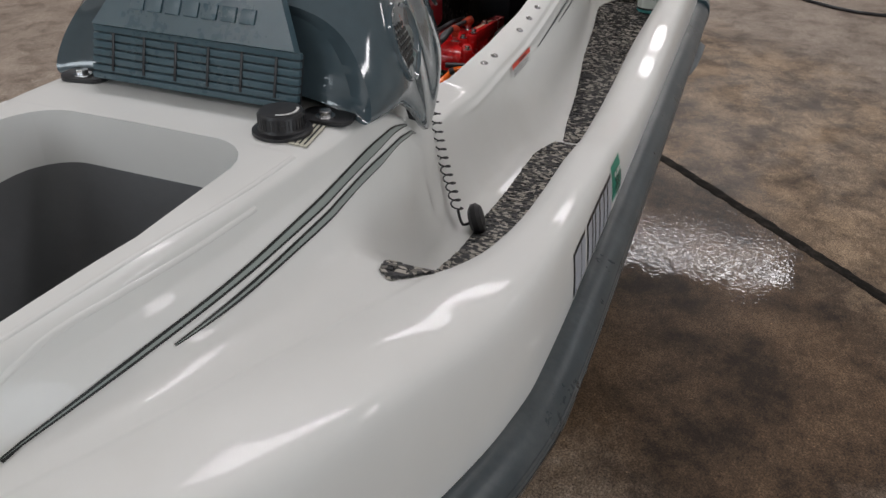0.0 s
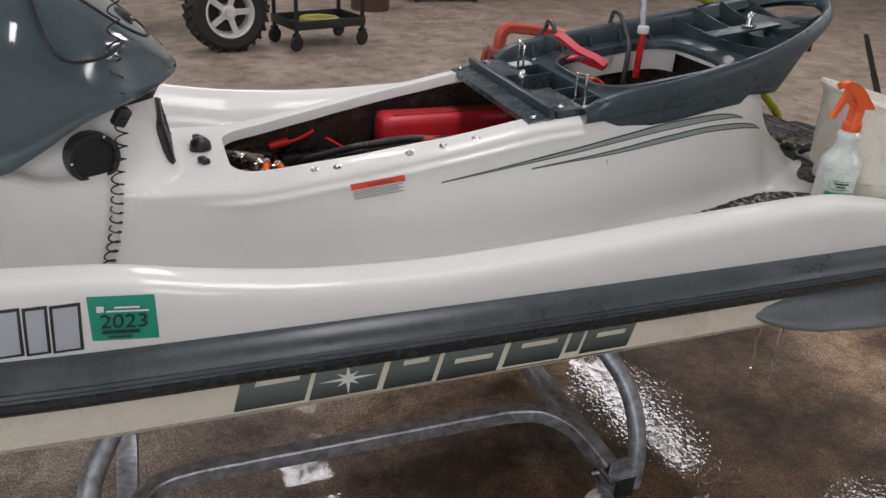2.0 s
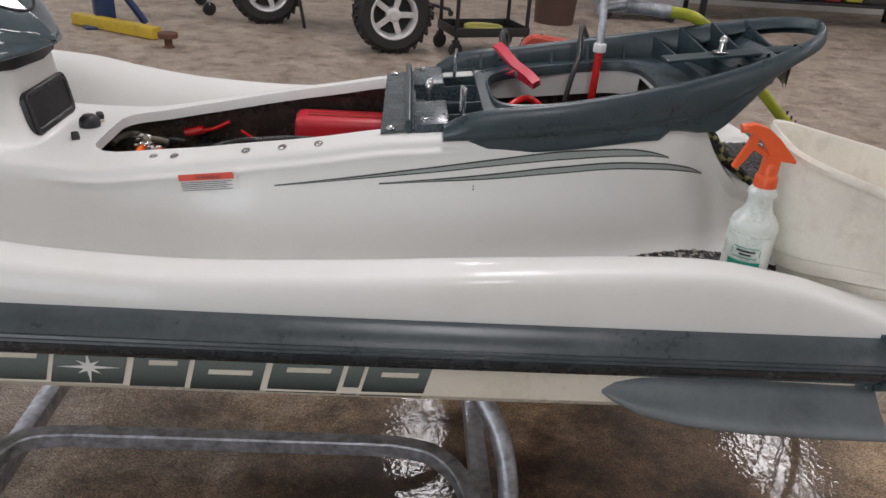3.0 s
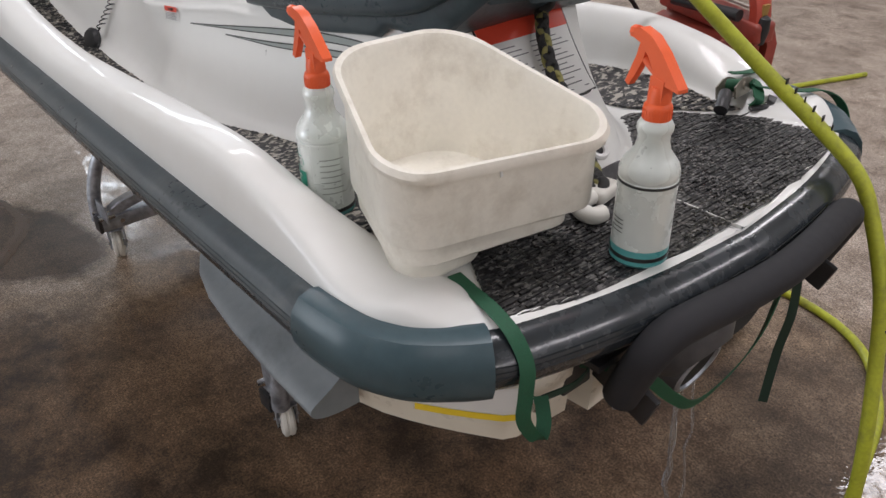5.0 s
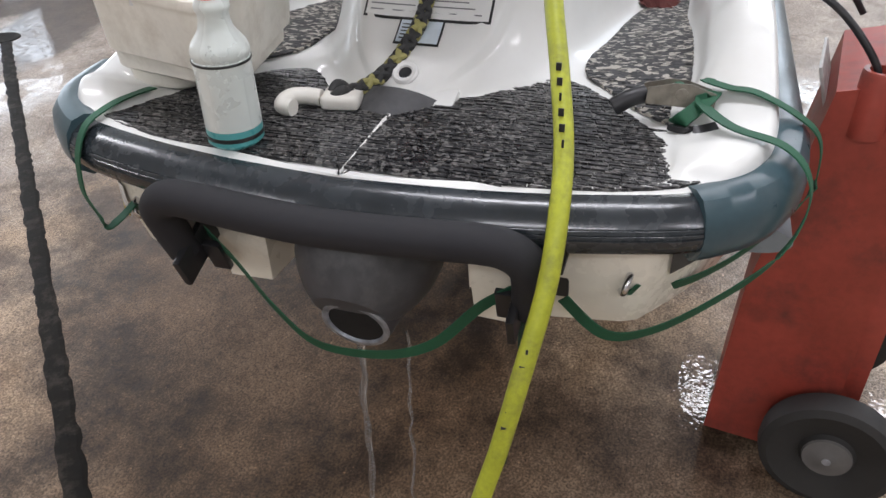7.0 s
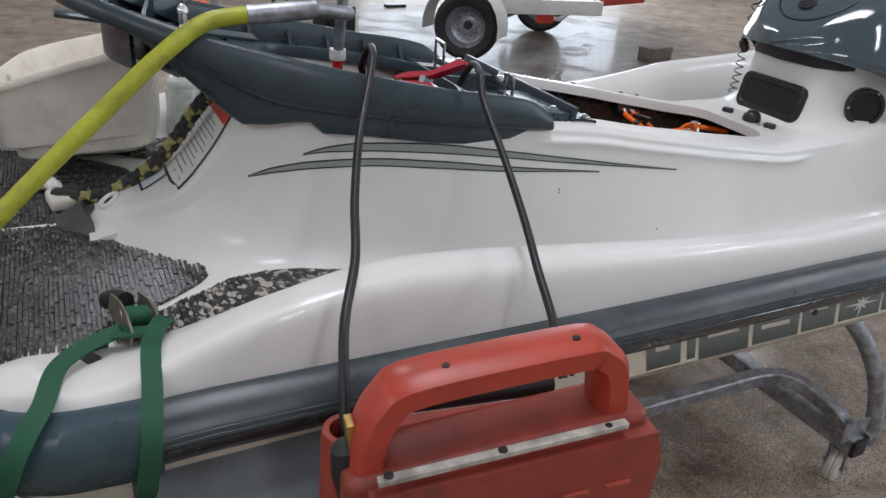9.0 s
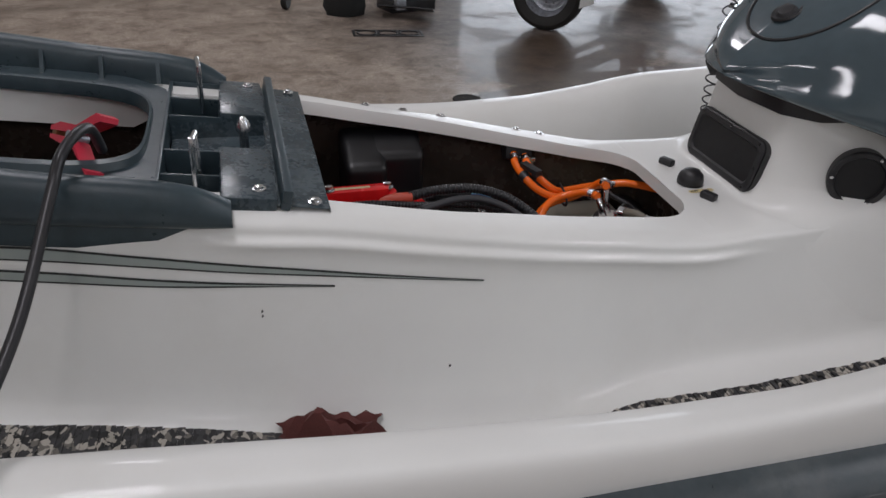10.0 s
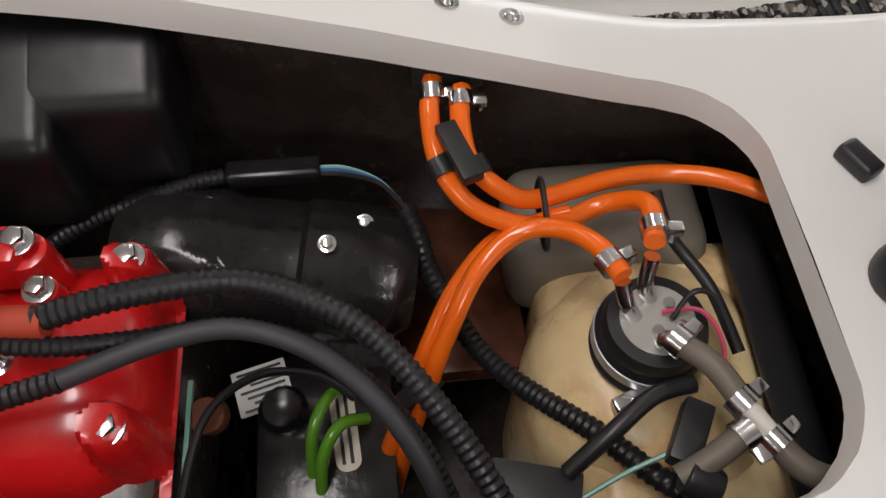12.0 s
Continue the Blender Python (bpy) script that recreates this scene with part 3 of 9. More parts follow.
ZT = pchip([(-1.86, 0.952), (-1.75, 0.99), (-1.6, 1.03), (-1.45, 1.052), (-1.3, 1.062), (-1.1, 1.064), (-0.95, 1.06), (-0.87, 1.04), (-0.8, 1.0), (-0.72, 0.95), (-0.62, 0.912), (-0.5, 0.89), (-0.37, 0.888), (-0.2, 0.911), (-0.05, 0.938), (0.08, 0.96), (0.2, 0.982), (0.31, 0.994), (0.5, 1.018), (0.74, 1.045), (0.79, 1.03), (0.84, 0.96), (0.89, 0.9), (0.94, 0.865), (0.98, 0.845), (1.02, 0.82), (1.05, 0.8), (1.28, 0.8)])
YT = pchip([(-1.86, 0.004), (-1.72, 0.08), (-1.6, 0.14), (-1.4, 0.20), (-1.2, 0.228), (-1.0, 0.243), (-0.85, 0.248), (-0.75, 0.232), (-0.62, 0.2), (-0.5, 0.19), (-0.37, 0.196), (-0.2, 0.211), (-0.05, 0.226), (0.2, 0.232), (0.31, 0.234), (0.5, 0.22), (0.74, 0.182), (0.84, 0.135), (0.94, 0.10), (1.0, 0.06), (1.05, 0.01), (1.28, 0.0)])
# inner edge of the moulding: round the bow locker and the engine opening, else the centre line
BOW0, BOW1, ENG0, ENG1 = -1.62, -1.095, -0.375, 0.735


def YR(x):
    for a, b, w, r in ((BOW0, BOW1, 0.172, 0.07), (ENG0, ENG1, 0.0, 0.055)):
        if a < x < b:
            half = w or float(np.interp(x - a, (0, 0.06, 0.235, 0.4, 0.55, 0.85, 1.11), (0.123, 0.131, 0.16, 0.179, 0.183, 0.160, 0.135)))
            if b == BOW1:
                half = 0.12 + 0.055 * min(1, (x - a) / 0.3)
            e = min(x - a, b - x)
            if e < r:
                half -= r - math.sqrt(max(0, r * r - (r - e) ** 2))
            return half
    return 0.0


def section(x):
    yb, zb, yg, zg, zw, ywo, ywi, yt, zt = YB(x), ZB(x), YG(x), ZG(x), ZW(x), YWO(x), YWI(x), YT(x), ZT(x)
    ym, zm = yt + 0.3 * max(0.0, ywi - yt), zw + 0.58 * (zt - zw)
    yr = min(YR(x), yt * 0.97)
    crown = 0.006
    inset = min(0.03, 0.5 * (yt - yr))
    C = [(yb, zb - 0.03), (yb, zb), (yb - 0.004, zb + 0.4 * (zg - zb)), (yb + 0.16 * (yg - yb), zb + 0.86 * (zg - zb)), (yb + 0.34 * (yg - yb), zb + 1.0 * (zg - zb)), (yb + 0.62 * (yg - yb), zg + 0.001), (yg, zg + 0.004), (yg + 0.42 * (ywo - yg), zg - 0.14 * (zg - zw)), (yg + 0.75 * (ywo - yg), zg - 0.38 * (zg - zw)),
         (ywo + 0.008, zw + 0.35 * (zg - zw)), (ywo, zw + 0.08 * (zg - zw)), (ywo - 0.1 * (ywo - ywi), zw), (ywo + 0.6 * (ywi - ywo), zw), (ywi, zw + 0.02 * (zt - zw)),
         (ywi + 0.5 * (ym - ywi), zw + 0.16 * (zt - zw)), (ym, zm), (yt + 0.04 * (ywi - yt) + 0.006, zt - 0.035 * min(1, (zt - zw) / 0.1)), (yt, zt - 0.003), (yt - 0.4 * inset, zt + crown * 0.5), (yt - inset, zt + crown), (yr, zt + crown)]
    # stepped bead round the engine opening
    k = min(1, max(0, (x + 0.44) / 0.08)) * min(1, max(0, (0.36 - x) / 0.08))
    lo, hi = C[-5], C[-4]
    steps = []
    for q, (oy, oz) in zip((0.2, 0.4, 0.6, 0.8), ((0.0145, -0.027), (0.0125, -0.0205), (0.0040, -0.0175), (0.0035, -0.0085))):
        plain = (lo[0] + (hi[0] - lo[0]) * q, lo[1] + (hi[1] - lo[1]) * q)
        steps.append((plain[0] + (yt + oy - plain[0]) * k, plain[1] + (zt + oz - plain[1]) * k))
    C[-4:-4] = steps
    return [(p.x, p.y) for p in bspline([(a, b, 0) for a, b in C], 3)]


LIST = pchip([(-1.86, 0.0), (-1.2, -0.002), (-0.7, -0.010), (-0.43, -0.013), (-0.33, -0.0125), (-0.2, -0.006), (-0.03, -0.001), (0.1, 0.002), (0.33, 0.008), (0.42, 0.012), (0.68, 0.019), (0.85, 0.012), (1.0, 0.005), (1.28, 0.005)])


def list_to_starboard(bm):
    """The craft sits a little high on its starboard side, where the gunwale is also lower forward and higher aft."""
    for v in bm.verts:
        k = min(1, max(0, (v.co.y - 0.27) / 0.18))
        j = min(1, max(0, (v.co.y - 0.47) / 0.06))
        f = min(1, max(0, (0.3 - v.co.x) / 0.4))
        v.co.z += (LIST(v.co.x) * k * (1 - j) + (0.015 + 0.002 * f) * j) * min(1, max(0, (1.2 - v.co.x) / 0.25))
    return bm


def stations():
    S = set(np.round(np.arange(-1.86, 1.281, 0.02), 4))
    for e in (BOW0, BOW1, ENG0, ENG1):
        S |= {round(e + k, 4) for k in (-0.0005, 0.0005, 0.003, -0.003, 0.008, -0.008, 0.014, -0.014, 0.027, -0.027)}
    S |= set(np.round(np.arange(1.1, 1.28, 0.008), 4))
    return sorted(S)


ski = thing("jet_ski", "white and teal jet ski without its seat, on a wheeled stand", "jet ski")
ST = stations()
half = [[(x, y, z) for y, z in section(x)] for x in ST]
bm = grid(half)
merge(bm, mirrored(bm))
bmesh.ops.remove_doubles(bm, verts=bm.verts, dist=0.0004)
list_to_starboard(bm)
deck = part("deck", bm, WHITE, ski, "glossy white moulded deck with footwells", angle=60)

# lips that turn down into the two openings
for a, b, depth, nm, mtl in ((BOW0, BOW1, 0.26, "bow_locker", mat("locker_grey", (0.14, 0.145, 0.15), 0.4, vary=0.08, dirt=(0.1, 0.1, 0.1), dirt_amount=0.5)), (ENG0, ENG1, 0.021, "engine_opening_lip", WHITE)):
    X = [x for x in ST if a < x < b]
    loop = [(x, YR(x)) for x in X] + [(x, -YR(x)) for x in reversed(X)]
    zz = lambda x: ZT(x) + 0.006
    if nm == "bow_locker":
        rows = [[(x, y, zz(x)) for x, y in loop], [(x, y * 0.985, zz(x) - 0.012) for x, y in loop], [(x, y * 0.97, zz(x) - 0.075) for x, y in loop]]
        bm = grid(rows, closed=True)
        part("locker_rim", bm, WHITE, ski)
        c = (a + b) / 2
        rows = [[(x, y * 0.97, zz(x) - 0.075) for x, y in loop], [(c + (x - c) * 0.93, y * 0.9, 0.88) for x, y in loop], [(c + (x - c) * 0.85, y * 0.8, 0.82) for x, y in loop]]
        bm = grid(rows, closed=True)
        bm.faces.new(bm.verts[-len(loop):])
        part("bow_locker", bm, mtl, ski, "empty grey storage locker with its lid off")
    else:
        rows = [[(x, y, zz(x)) for x, y in loop], [(x, y * 0.985, zz(x) - 0.008) for x, y in loop], [(x, y * 0.975, zz(x) - depth - 0.035 * min(1, max(0, (x - 0.38) / 0.06))) for x, y in loop]]
        part(nm, grid(rows, closed=True), mtl, ski)
        # the dark bay below
        ahead = lambda x: x - 0.06 * min(1, max(0, (-0.30 - x) / 0.06))
        rows = [[(x, math.copysign(abs(y) + 0.004, y), zz(x) - depth + 0.012) for x, y in loop], [(ahead(x), math.copysign(abs(y) + 0.03, y), min(zz(x) - depth - 0.012, 0.93)) for x, y in loop],
                [(ahead(x), math.copysign(abs(y) + 0.03, y), 0.55) for x, y in loop]]
        bm = grid(rows, closed=True)
        bm.faces.new(bm.verts[-len(loop):])
        part("engine_bay", bm, BAY, ski, "dark oily engine compartment")

# hull below the bumper, with the pump tunnel in its after end
rows = []
for x in [-1.85, -1.8, -1.7, -1.55, -1.4, -1.2, -1.0, -0.6, 0.0, 0.4, 0.7, 0.9, 1.0, 1.06, 1.1, 1.13]:
    yb = min(YB(x), 0.545 if x < 1.0 else 0.545 - 0.5 * (x - 1.0)) - 0.018
    zb = ZB(x) - 0.075
    k = min(1, (x + 1.86) / 0.9)
    bottom = 0.42 + 0.36 * (1 - k) ** 2
    h = min(1, k + 0.3)
    tun = min(1, max(0, (x - 0.6) / 0.3))
    yi = min(0.135, yb * 0.4)
    keel = bottom + tun * (0.71 - bottom)
    zi = bottom + 0.03 + tun * 0.09
    C = [(yb, zb + 0.05), (yb, zb), (yb - 0.002, zb - 0.084 * h), (yb - 0.012, zb - 0.098 * h), (yb * 0.86, zb - 0.13 * h), (yb * 0.72, max(bottom + 0.05, zb - 0.175 * h)), (yi + 0.06, zi + 0.005), (yi, zi), (yi * 0.96, keel + 0.3 * (zi - keel)), (yi * 0.8, keel), (0, keel)]
    rows.append([(x, y, z) for y, z in C])
bm = grid(rows)
merge(bm, mirrored(bm))
bmesh.ops.remove_doubles(bm, verts=bm.verts, dist=0.0005)
for side_ in (-1, 1):
    order = []
    for (yy, zz_) in C:
        order.append(bm.verts.new((1.131, side_ * yy, zz_)))
    order.append(bm.verts.new((1.131, 0, C[0][1])))
    bm.faces.new(order if side_ > 0 else order[::-1])
part("hull", list_to_starboard(bm), CREAM, ski, "off-white lower hull", angle=25)


def rail_line(xa, xb, n):
    return [(x, YB(x), ZB(x)) for x in np.linspace(xa, xb, n)]


def bumper(line, prof, close=True):
    """Sweeps a (out, down) profile along a plan line, outwards on the left-hand side of travel aft."""
    rows = []
    for i, p in enumerate(line):
        a, c = Vector(line[max(i - 1, 0)]), Vector(line[min(i + 1, len(line) - 1)])
        t = (c - a)
        t.z = 0
        t.normalize()
        o = Vector((-t.y, t.x, 0))
        rows.append([Vector(p) + o * u + Vector((0, 0, w)) for u, w in prof])
    b = grid(rows)
    if close:
        b.verts.ensure_lookup_table()
        k = len(prof)
        b.faces.new(b.verts[:k])
        b.faces.new(b.verts[-k:])
    return b


PROF_UP = [(-0.012, -0.001), (0.004, 0.001), (0.018, -0.003), (0.033, -0.013), (0.0405, -0.0245), (0.0390, -0.0255), (0.0415, -0.0265), (0.043, -0.031), (0.0415, -0.032), (0.0435, -0.033), (0.0445, -0.037), (0.0425, -0.0385)]
PROF_LO = [(0.0425, -0.0385), (0.0445, -0.040), (0.0435, -0.050), (0.037, -0.062), (0.022, -0.070), (0.0, -0.073), (-0.015, -0.072)]
PROF_CAP = [(-0.012, 0.004), (0.008, 0.010), (0.028, 0.005), (0.041, -0.012), (0.0455, -0.035), (0.044, -0.058), (0.036, -0.076), (0.02, -0.088), (-0.015, -0.088)]
side_line = rail_line(-1.85, 1.0, 90)
ua = np.linspace(1.0, 1.28, 400)
corner = [(x, YB(x), ZB(x)) for x in ua if YB(x) > 0.44]
corner = corner[::6] + [corner[-1]]
for flip in (False, True):
    for prof, mtl, nm in ((PROF_UP, BUMPER, "bumper_rail"), (PROF_LO, BUMPDARK, "bumper_rail_lower"), (PROF_CAP, BUMPCAP, "bumper_corner")):
        b = bumper(corner if nm == "bumper_corner" else side_line, prof, nm == "bumper_corner")
        if flip:
            b = list_to_starboard(mirrored(b))
        part(nm, list_to_starboard(b) if not flip else b, mtl, ski, "blue-grey vinyl corner cap" if nm == "bumper_corner" else "")
rear = [(x, YB(x), ZB(x)) for x in ua if YB(x) < 0.445 and YB(x) > 0.02][::5]
rear = rear + [(1.2805, 0, 0.8)] + [(x, -y, z) for x, y, z in reversed(rear)]
part("rear_bumper", bumper(rear, PROF_UP, False), BUMPDARK, ski, "wet black rear bumper rail")
part("rear_bumper_lower", bumper(rear, PROF_LO, False), BUMPDARK, ski)

# ---- hood, dash column and seat base ----
HY = pchip([(-0.978, 0.258), (-0.95, 0.264), (-0.9, 0.268), (-0.8, 0.262), (-0.74, 0.25), (-0.66, 0.233), (-0.575, 0.2), (-0.52, 0.155), (-0.485, 0.105), (-0.462, 0.05), (-0.452, 0.004)])
HB = pchip([(-0.978, 1.066), (-0.9, 1.066), (-0.85, 1.043), (-0.79, 0.992), (-0.735, 0.965), (-0.69, 0.985), (-0.6, 1.035), (-0.52, 1.055), (-0.452, 1.068)])
HT = pchip([(-0.978, 1.200), (-0.94, 1.228), (-0.88, 1.252), (-0.8, 1.27), (-0.7, 1.27), (-0.6, 1.215), (-0.54, 1.165), (-0.49, 1.12), (-0.465, 1.095), (-0.452, 1.075)])
rows = []
for x in list(np.linspace(-0.978, -0.5, 36)) + list(np.linspace(-0.49, -0.452, 12)):
    y, b, t = HY(x), HB(x), HT(x)
    C = [(y - 0.012, b), (y, b), (y + 0.002, b + 0.15 * (t - b)), (y - 0.02, b + 0.5 * (t - b)), (y * 0.78, b + 0.85 * (t - b)), (y * 0.5, t), (0, t + 0.004)]
    lean = 0.32 * max(0.0, 1 - (x + 0.978) / 0.16)
    rows.append([(x + lean * (p.y - 1.066), p.x, p.y) for p in bspline([(a, c, 0) for a, c in C], 4)])
bm = grid(rows)
# hollow front cheeks inside a crisp rim
cap = [[Vector(p) for p in rows[0]]]
for k, dx in ((0.955, 0.004), (0.86, 0.013), (0.70, 0.016), (0.5, 0.010), (0.0, 0.006)):
    cap.append([Vector((p[0] + dx - 0.32 * (1 - k) * (p[2] - 1.11), p[1] * k, 1.11 + (p[2] - 1.11) * k)) for p in rows[0]])
merge(bm, grid(cap))
merge(bm, mirrored(bm))
bmesh.ops.remove_doubles(bm, verts=bm.verts, dist=0.0006)
bm.transform(pose(0, -0.006, 0))
hood = part("hood", bm, TEALGLOSS, ski, "dark teal hood over the steering column")

# white dash column
bpy.context.view_layer.update()
C = [(-0.488, 0), (-0.488, 0.06), (-0.491, 0.10), (-0.51, 0.124), (-0.55, 0.142), (-0.63, 0.172), (-0.70, 0.195), (-0.8, 0.21)]
hp = [(p.x, p.y) for p in bspline([(a, c, 0) for a, c in C], 4)]
ring = [Vector((x, -y, 0)) for x, y in reversed(hp)] + [Vector((x, y, 0)) for x, y in hp[1:]]
rows = []
for u in (1.0, 0.86, 0.72, 0.58, 0.45, 0.33, 0.22, 0.13, 0.06, 0.0):
    row = []
    for i, p in enumerate(ring):
        t = (ring[min(i + 1, len(ring) - 1)] - ring[max(i - 1, 0)]).normalized()
        reach = 0.032 + 0.035 * min(1, max(0, (-0.5 - p.x) / 0.05))
        reach *= min(1, max(0.02, (p.x + 0.80) / 0.12))
        q = p + Vector((t.y, -t.x, 0)) * reach * u
        hit, h, _, _ = deck.ray_cast(Vector((q.x, q.y, 2.0)), Vector((0, 0, -1)))
        z = h.z if hit else 0.88
        row.append((q.x, q.y, z + 0.0004 + max(0.0, 0.935 - z) * (1 - u) ** 2.6))
    rows.append(row)
for z, k, dxx in ((0.96, 0.975, -0.004), (0.985, 0.95, -0.008), (1.03, 0.92, -0.014), (1.10, 0.9, -0.02)):
    rows.append([(p.x + dxx, p.y * k, z) for p in ring])
part("dash_column", grid(rows), WHITE, ski, angle=80)

# seat base: tray, side walls that sweep up to the grab handle
SY = pchip([(0.30, 0.243), (0.34, 0.25), (0.5, 0.252), (0.7, 0.235), (0.82, 0.205), (0.92, 0.165), (1.0, 0.115), (1.04, 0.06), (1.055, 0.0)])
SB = pchip([(0.30, 0.985), (0.5, 1.008), (0.7, 1.035), (0.78, 1.05), (0.86, 1.09), (0.95, 1.135), (1.055, 1.17)])
STP = pchip([(0.30, 1.015), (0.34, 1.04), (0.5, 1.068), (0.7, 1.107), (0.85, 1.142), (1.0, 1.185), (1.055, 1.2)])
rows = []
for x in list(np.linspace(0.30, 1.0, 36)) + list(np.linspace(1.01, 1.055, 14)):
    y, b, t = SY(x), SB(x), STP(x)
    yi = max(0.0, y - 0.035)
    C = [(max(0, y - 0.03), b), (y, b), (y + 0.004, b + 0.4 * (t - b)), (y - 0.006, t - 0.004), (y - 0.016, t), (yi + 0.006, t - 0.004), (yi, b + 0.4 * (t - b)), (yi - 0.0, b + 0.012)]
    rows.append([(x, max(0, p.x), p.y) for p in bspline([(a, c, 0) for a, c in C], 3)])
bm = grid(rows)
merge(bm, mirrored(bm))
bmesh.ops.remove_doubles(bm, verts=bm.verts, dist=0.0005)
part("seat_base", bm, TEAL, ski, "dark teal plastic seat base with sides sweeping up to a grab handle")
rows = []
for x in np.linspace(0.31, 0.95, 34):
    w = SY(x) - 0.016
    low = max(ZT(x) - 0.028, 1.012) if x < 0.825 else 1.018 + 0.95 * (x - 0.825)
    if x < 0.7:
        low = ZT(x) - 0.045
    up = max(SB(x) + 0.012, low + 0.004)
    rows.append([(x, -w, up), (x, -w - 0.002, low + 0.4 * (up - low)), (x, -w + 0.004, low + 0.004), (x, -w + 0.012, low), (x, 0, low + 0.004), (x, w - 0.012, low), (x, w - 0.004, low + 0.004), (x, w + 0.002, low + 0.4 * (up - low)), (x, w, up)])
part("seat_skirt", grid([r[:4] for r in rows]), TEAL, ski)
part("seat_skirt", grid([r[5:] for r in rows]), TEAL, ski)
part("seat_pod", grid([r[3:6] for r in rows if r[0][0] > 0.74]), TEAL, ski, "dark underside of the seat base")
SEATZ = lambda x: 1.006 + (x - 0.31) * 0.14
# front plate with its cross rib, two raised pads, the channel of the latch pin and the pockets behind
plate_z = lambda x: 0.990 + (x - 0.19) * 0.11
CHALK = mat("chalky_wet_teal", (0.040, 0.058, 0.069), 0.27, vary=0.4, scale=28, fine=150, bump=0.08, dirt=(0.16, 0.19, 0.20), dirt_amount=0.4, rvar=0.14)
bm = grid([[(x, y, plate_z(x) + dz) for y in np.linspace(-0.214, 0.214, 9)] for x, dz in ((0.188, -0.012), (0.188, 0.0), (0.235, 0.002), (0.252, 0.002), (0.252, -0.03))])
part("front_plate", bm, CHALK, ski, "wet teal plastic bridge across the engine opening", angle=30)
part("cross_rib", box(0.012, 0.43, 0.026, pose(0.238, 0, plate_z(0.238) + 0.009, 0, -12, 0), r=0.003), TEAL, ski)
for s_ in (-1, 1):
    part("plate_pad", box(0.064, 0.152, 0.045, pose(0.282, s_ * 0.138, plate_z(0.282) - 0.012, 0, -6, 0), r=0.004), CHALK, ski, "raised pad marked with water spots")
    part("pocket_floor", box(0.074, 0.155, 0.004, pose(0.349, s_ * 0.137, 0.975, 0, -6, 0)), TEAL, ski)
    for y in (0.0625, 0.138, 0.210):
        part("pocket_wall", box(0.070, 0.0045, 0.040, pose(0.347, s_ * y, 0.990, 0, -6, 0), r=0.001), TEAL, ski)
    part("seat_hook", tube([(0.336, s_ * 0.128, 0.990), (0.336, s_ * 0.128, 1.053), (0.3365, s_ * 0.131, 1.059), (0.339, s_ * 0.158, 1.062), (0.3395, s_ * 0.161, 1.057), (0.3395, s_ * 0.161, 0.990)], 0.0032, n=4, seg=8), CHROME, ski, "bent steel wire seat hook")
part("pin_channel", grid([[(x, y, z) for y, z in ((-0.061, 1.0 + 0.1 * (x - 0.25)), (-0.058, 0.978), (0, 0.976), (0.058, 0.978), (0.061, 1.0 + 0.1 * (x - 0.25)))] for x in np.linspace(0.251, 0.379, 5)]), CHALK, ski, angle=30)
part("tray_front_wall", box(0.005, 0.42, 0.036, pose(0.3825, 0, 0.997), r=0.001), TEAL, ski)
for x, y, z in ((0.268, -0.19, 1.0085), (0.268, 0.19, 1.0085), (0.205, -0.2, plate_z(0.205) + 0.001), (0.205, 0.2, plate_z(0.205) + 0.001)):
    p = Vector((x, y, z))
    b = cyl(0.0085, 0.003, Matrix.Translation(p), seg=18, edge=0.0008)
    cyl(0.006, 0.006, Matrix.Translation(p), seg=6, edge=0.001, bm=b)
    part("plate_bolt", b, CHROME, ski)
b = lathe([(0.015, 0), (0.015, 0.003), (0.008, 0.004), (0.0065, 0.008), (0.006, 0.036), (0.010, 0.038), (0.010, 0.046), (0.004, 0.057), (0, 0.058)], pose(0.28, 0.014, 0.977), 24)
part("seat_latch_pin", b, CHROME, ski, "steel seat latch pin")
# tray: floor of the base with the rounded battery opening
rows = []
for k in range(72):
    a = 2 * math.pi * k / 72
    ca, sa = math.cos(a), math.sin(a)
    s_ = (abs(ca) ** 4 + abs(sa) ** 4) ** (-1 / 4)
    hx, hy = 0.568 + 0.165 * ca * s_, 0.138 * sa * s_
    ox = max(0.382, 0.66 + 0.30 * max(-1, min(1, ca * s_)))
    oy = max(-1, min(1, sa * s_)) * (SY(ox) - 0.02)
    mx, my = hx + 0.16 * (ox - hx), hy + 0.16 * (oy - hy)
    rows.append([(hx, hy, SEATZ(hx) - 0.014), (hx, hy, SEATZ(hx) - 0.004), (hx + 0.03 * (ox - hx), hy + 0.03 * (oy - hy), SEATZ(hx) + 0.006), (mx, my, SEATZ(mx) + 0.005), (mx + 0.05 * (ox - mx), my + 0.05 * (oy - my), SEATZ(mx) - 0.004), (ox, oy, SEATZ(ox) - 0.004)])
rows.append(rows[0])
part("seat_tray", grid(rows), TEAL, ski, angle=30)
# webs that step up towards the grab handle, and the loop of the handle
for x, h in ((0.78, 0.05), (0.83, 0.07), (0.89, 0.08), (0.95, 0.085)):
    w = SY(x) - 0.03
    b = grid([[(x + 0.03 * (1 - (y / w) ** 2) + d, y, SEATZ(x) - 0.01 + hh * (0.55 + 0.45 * (y / w) ** 2)) for y in np.linspace(-w, w, 11)] for d, hh in ((0.0, 0.0), (0.0, h), (0.006, h), (0.006, 0.0))])
    part("base_web", b, TEAL, ski)
b = lathe([(0.018, 0), (0.018, 0.002), (0.008, 0.003), (0.006, 0.02), (0.009, 0.021), (0.008, 0.027), (0.003, 0.034), (0, 0.035)], pose(0.865, 0.0, SEATZ(0.865) + 0.04), 20)
part("rear_latch_pin", b, CHROME, ski)
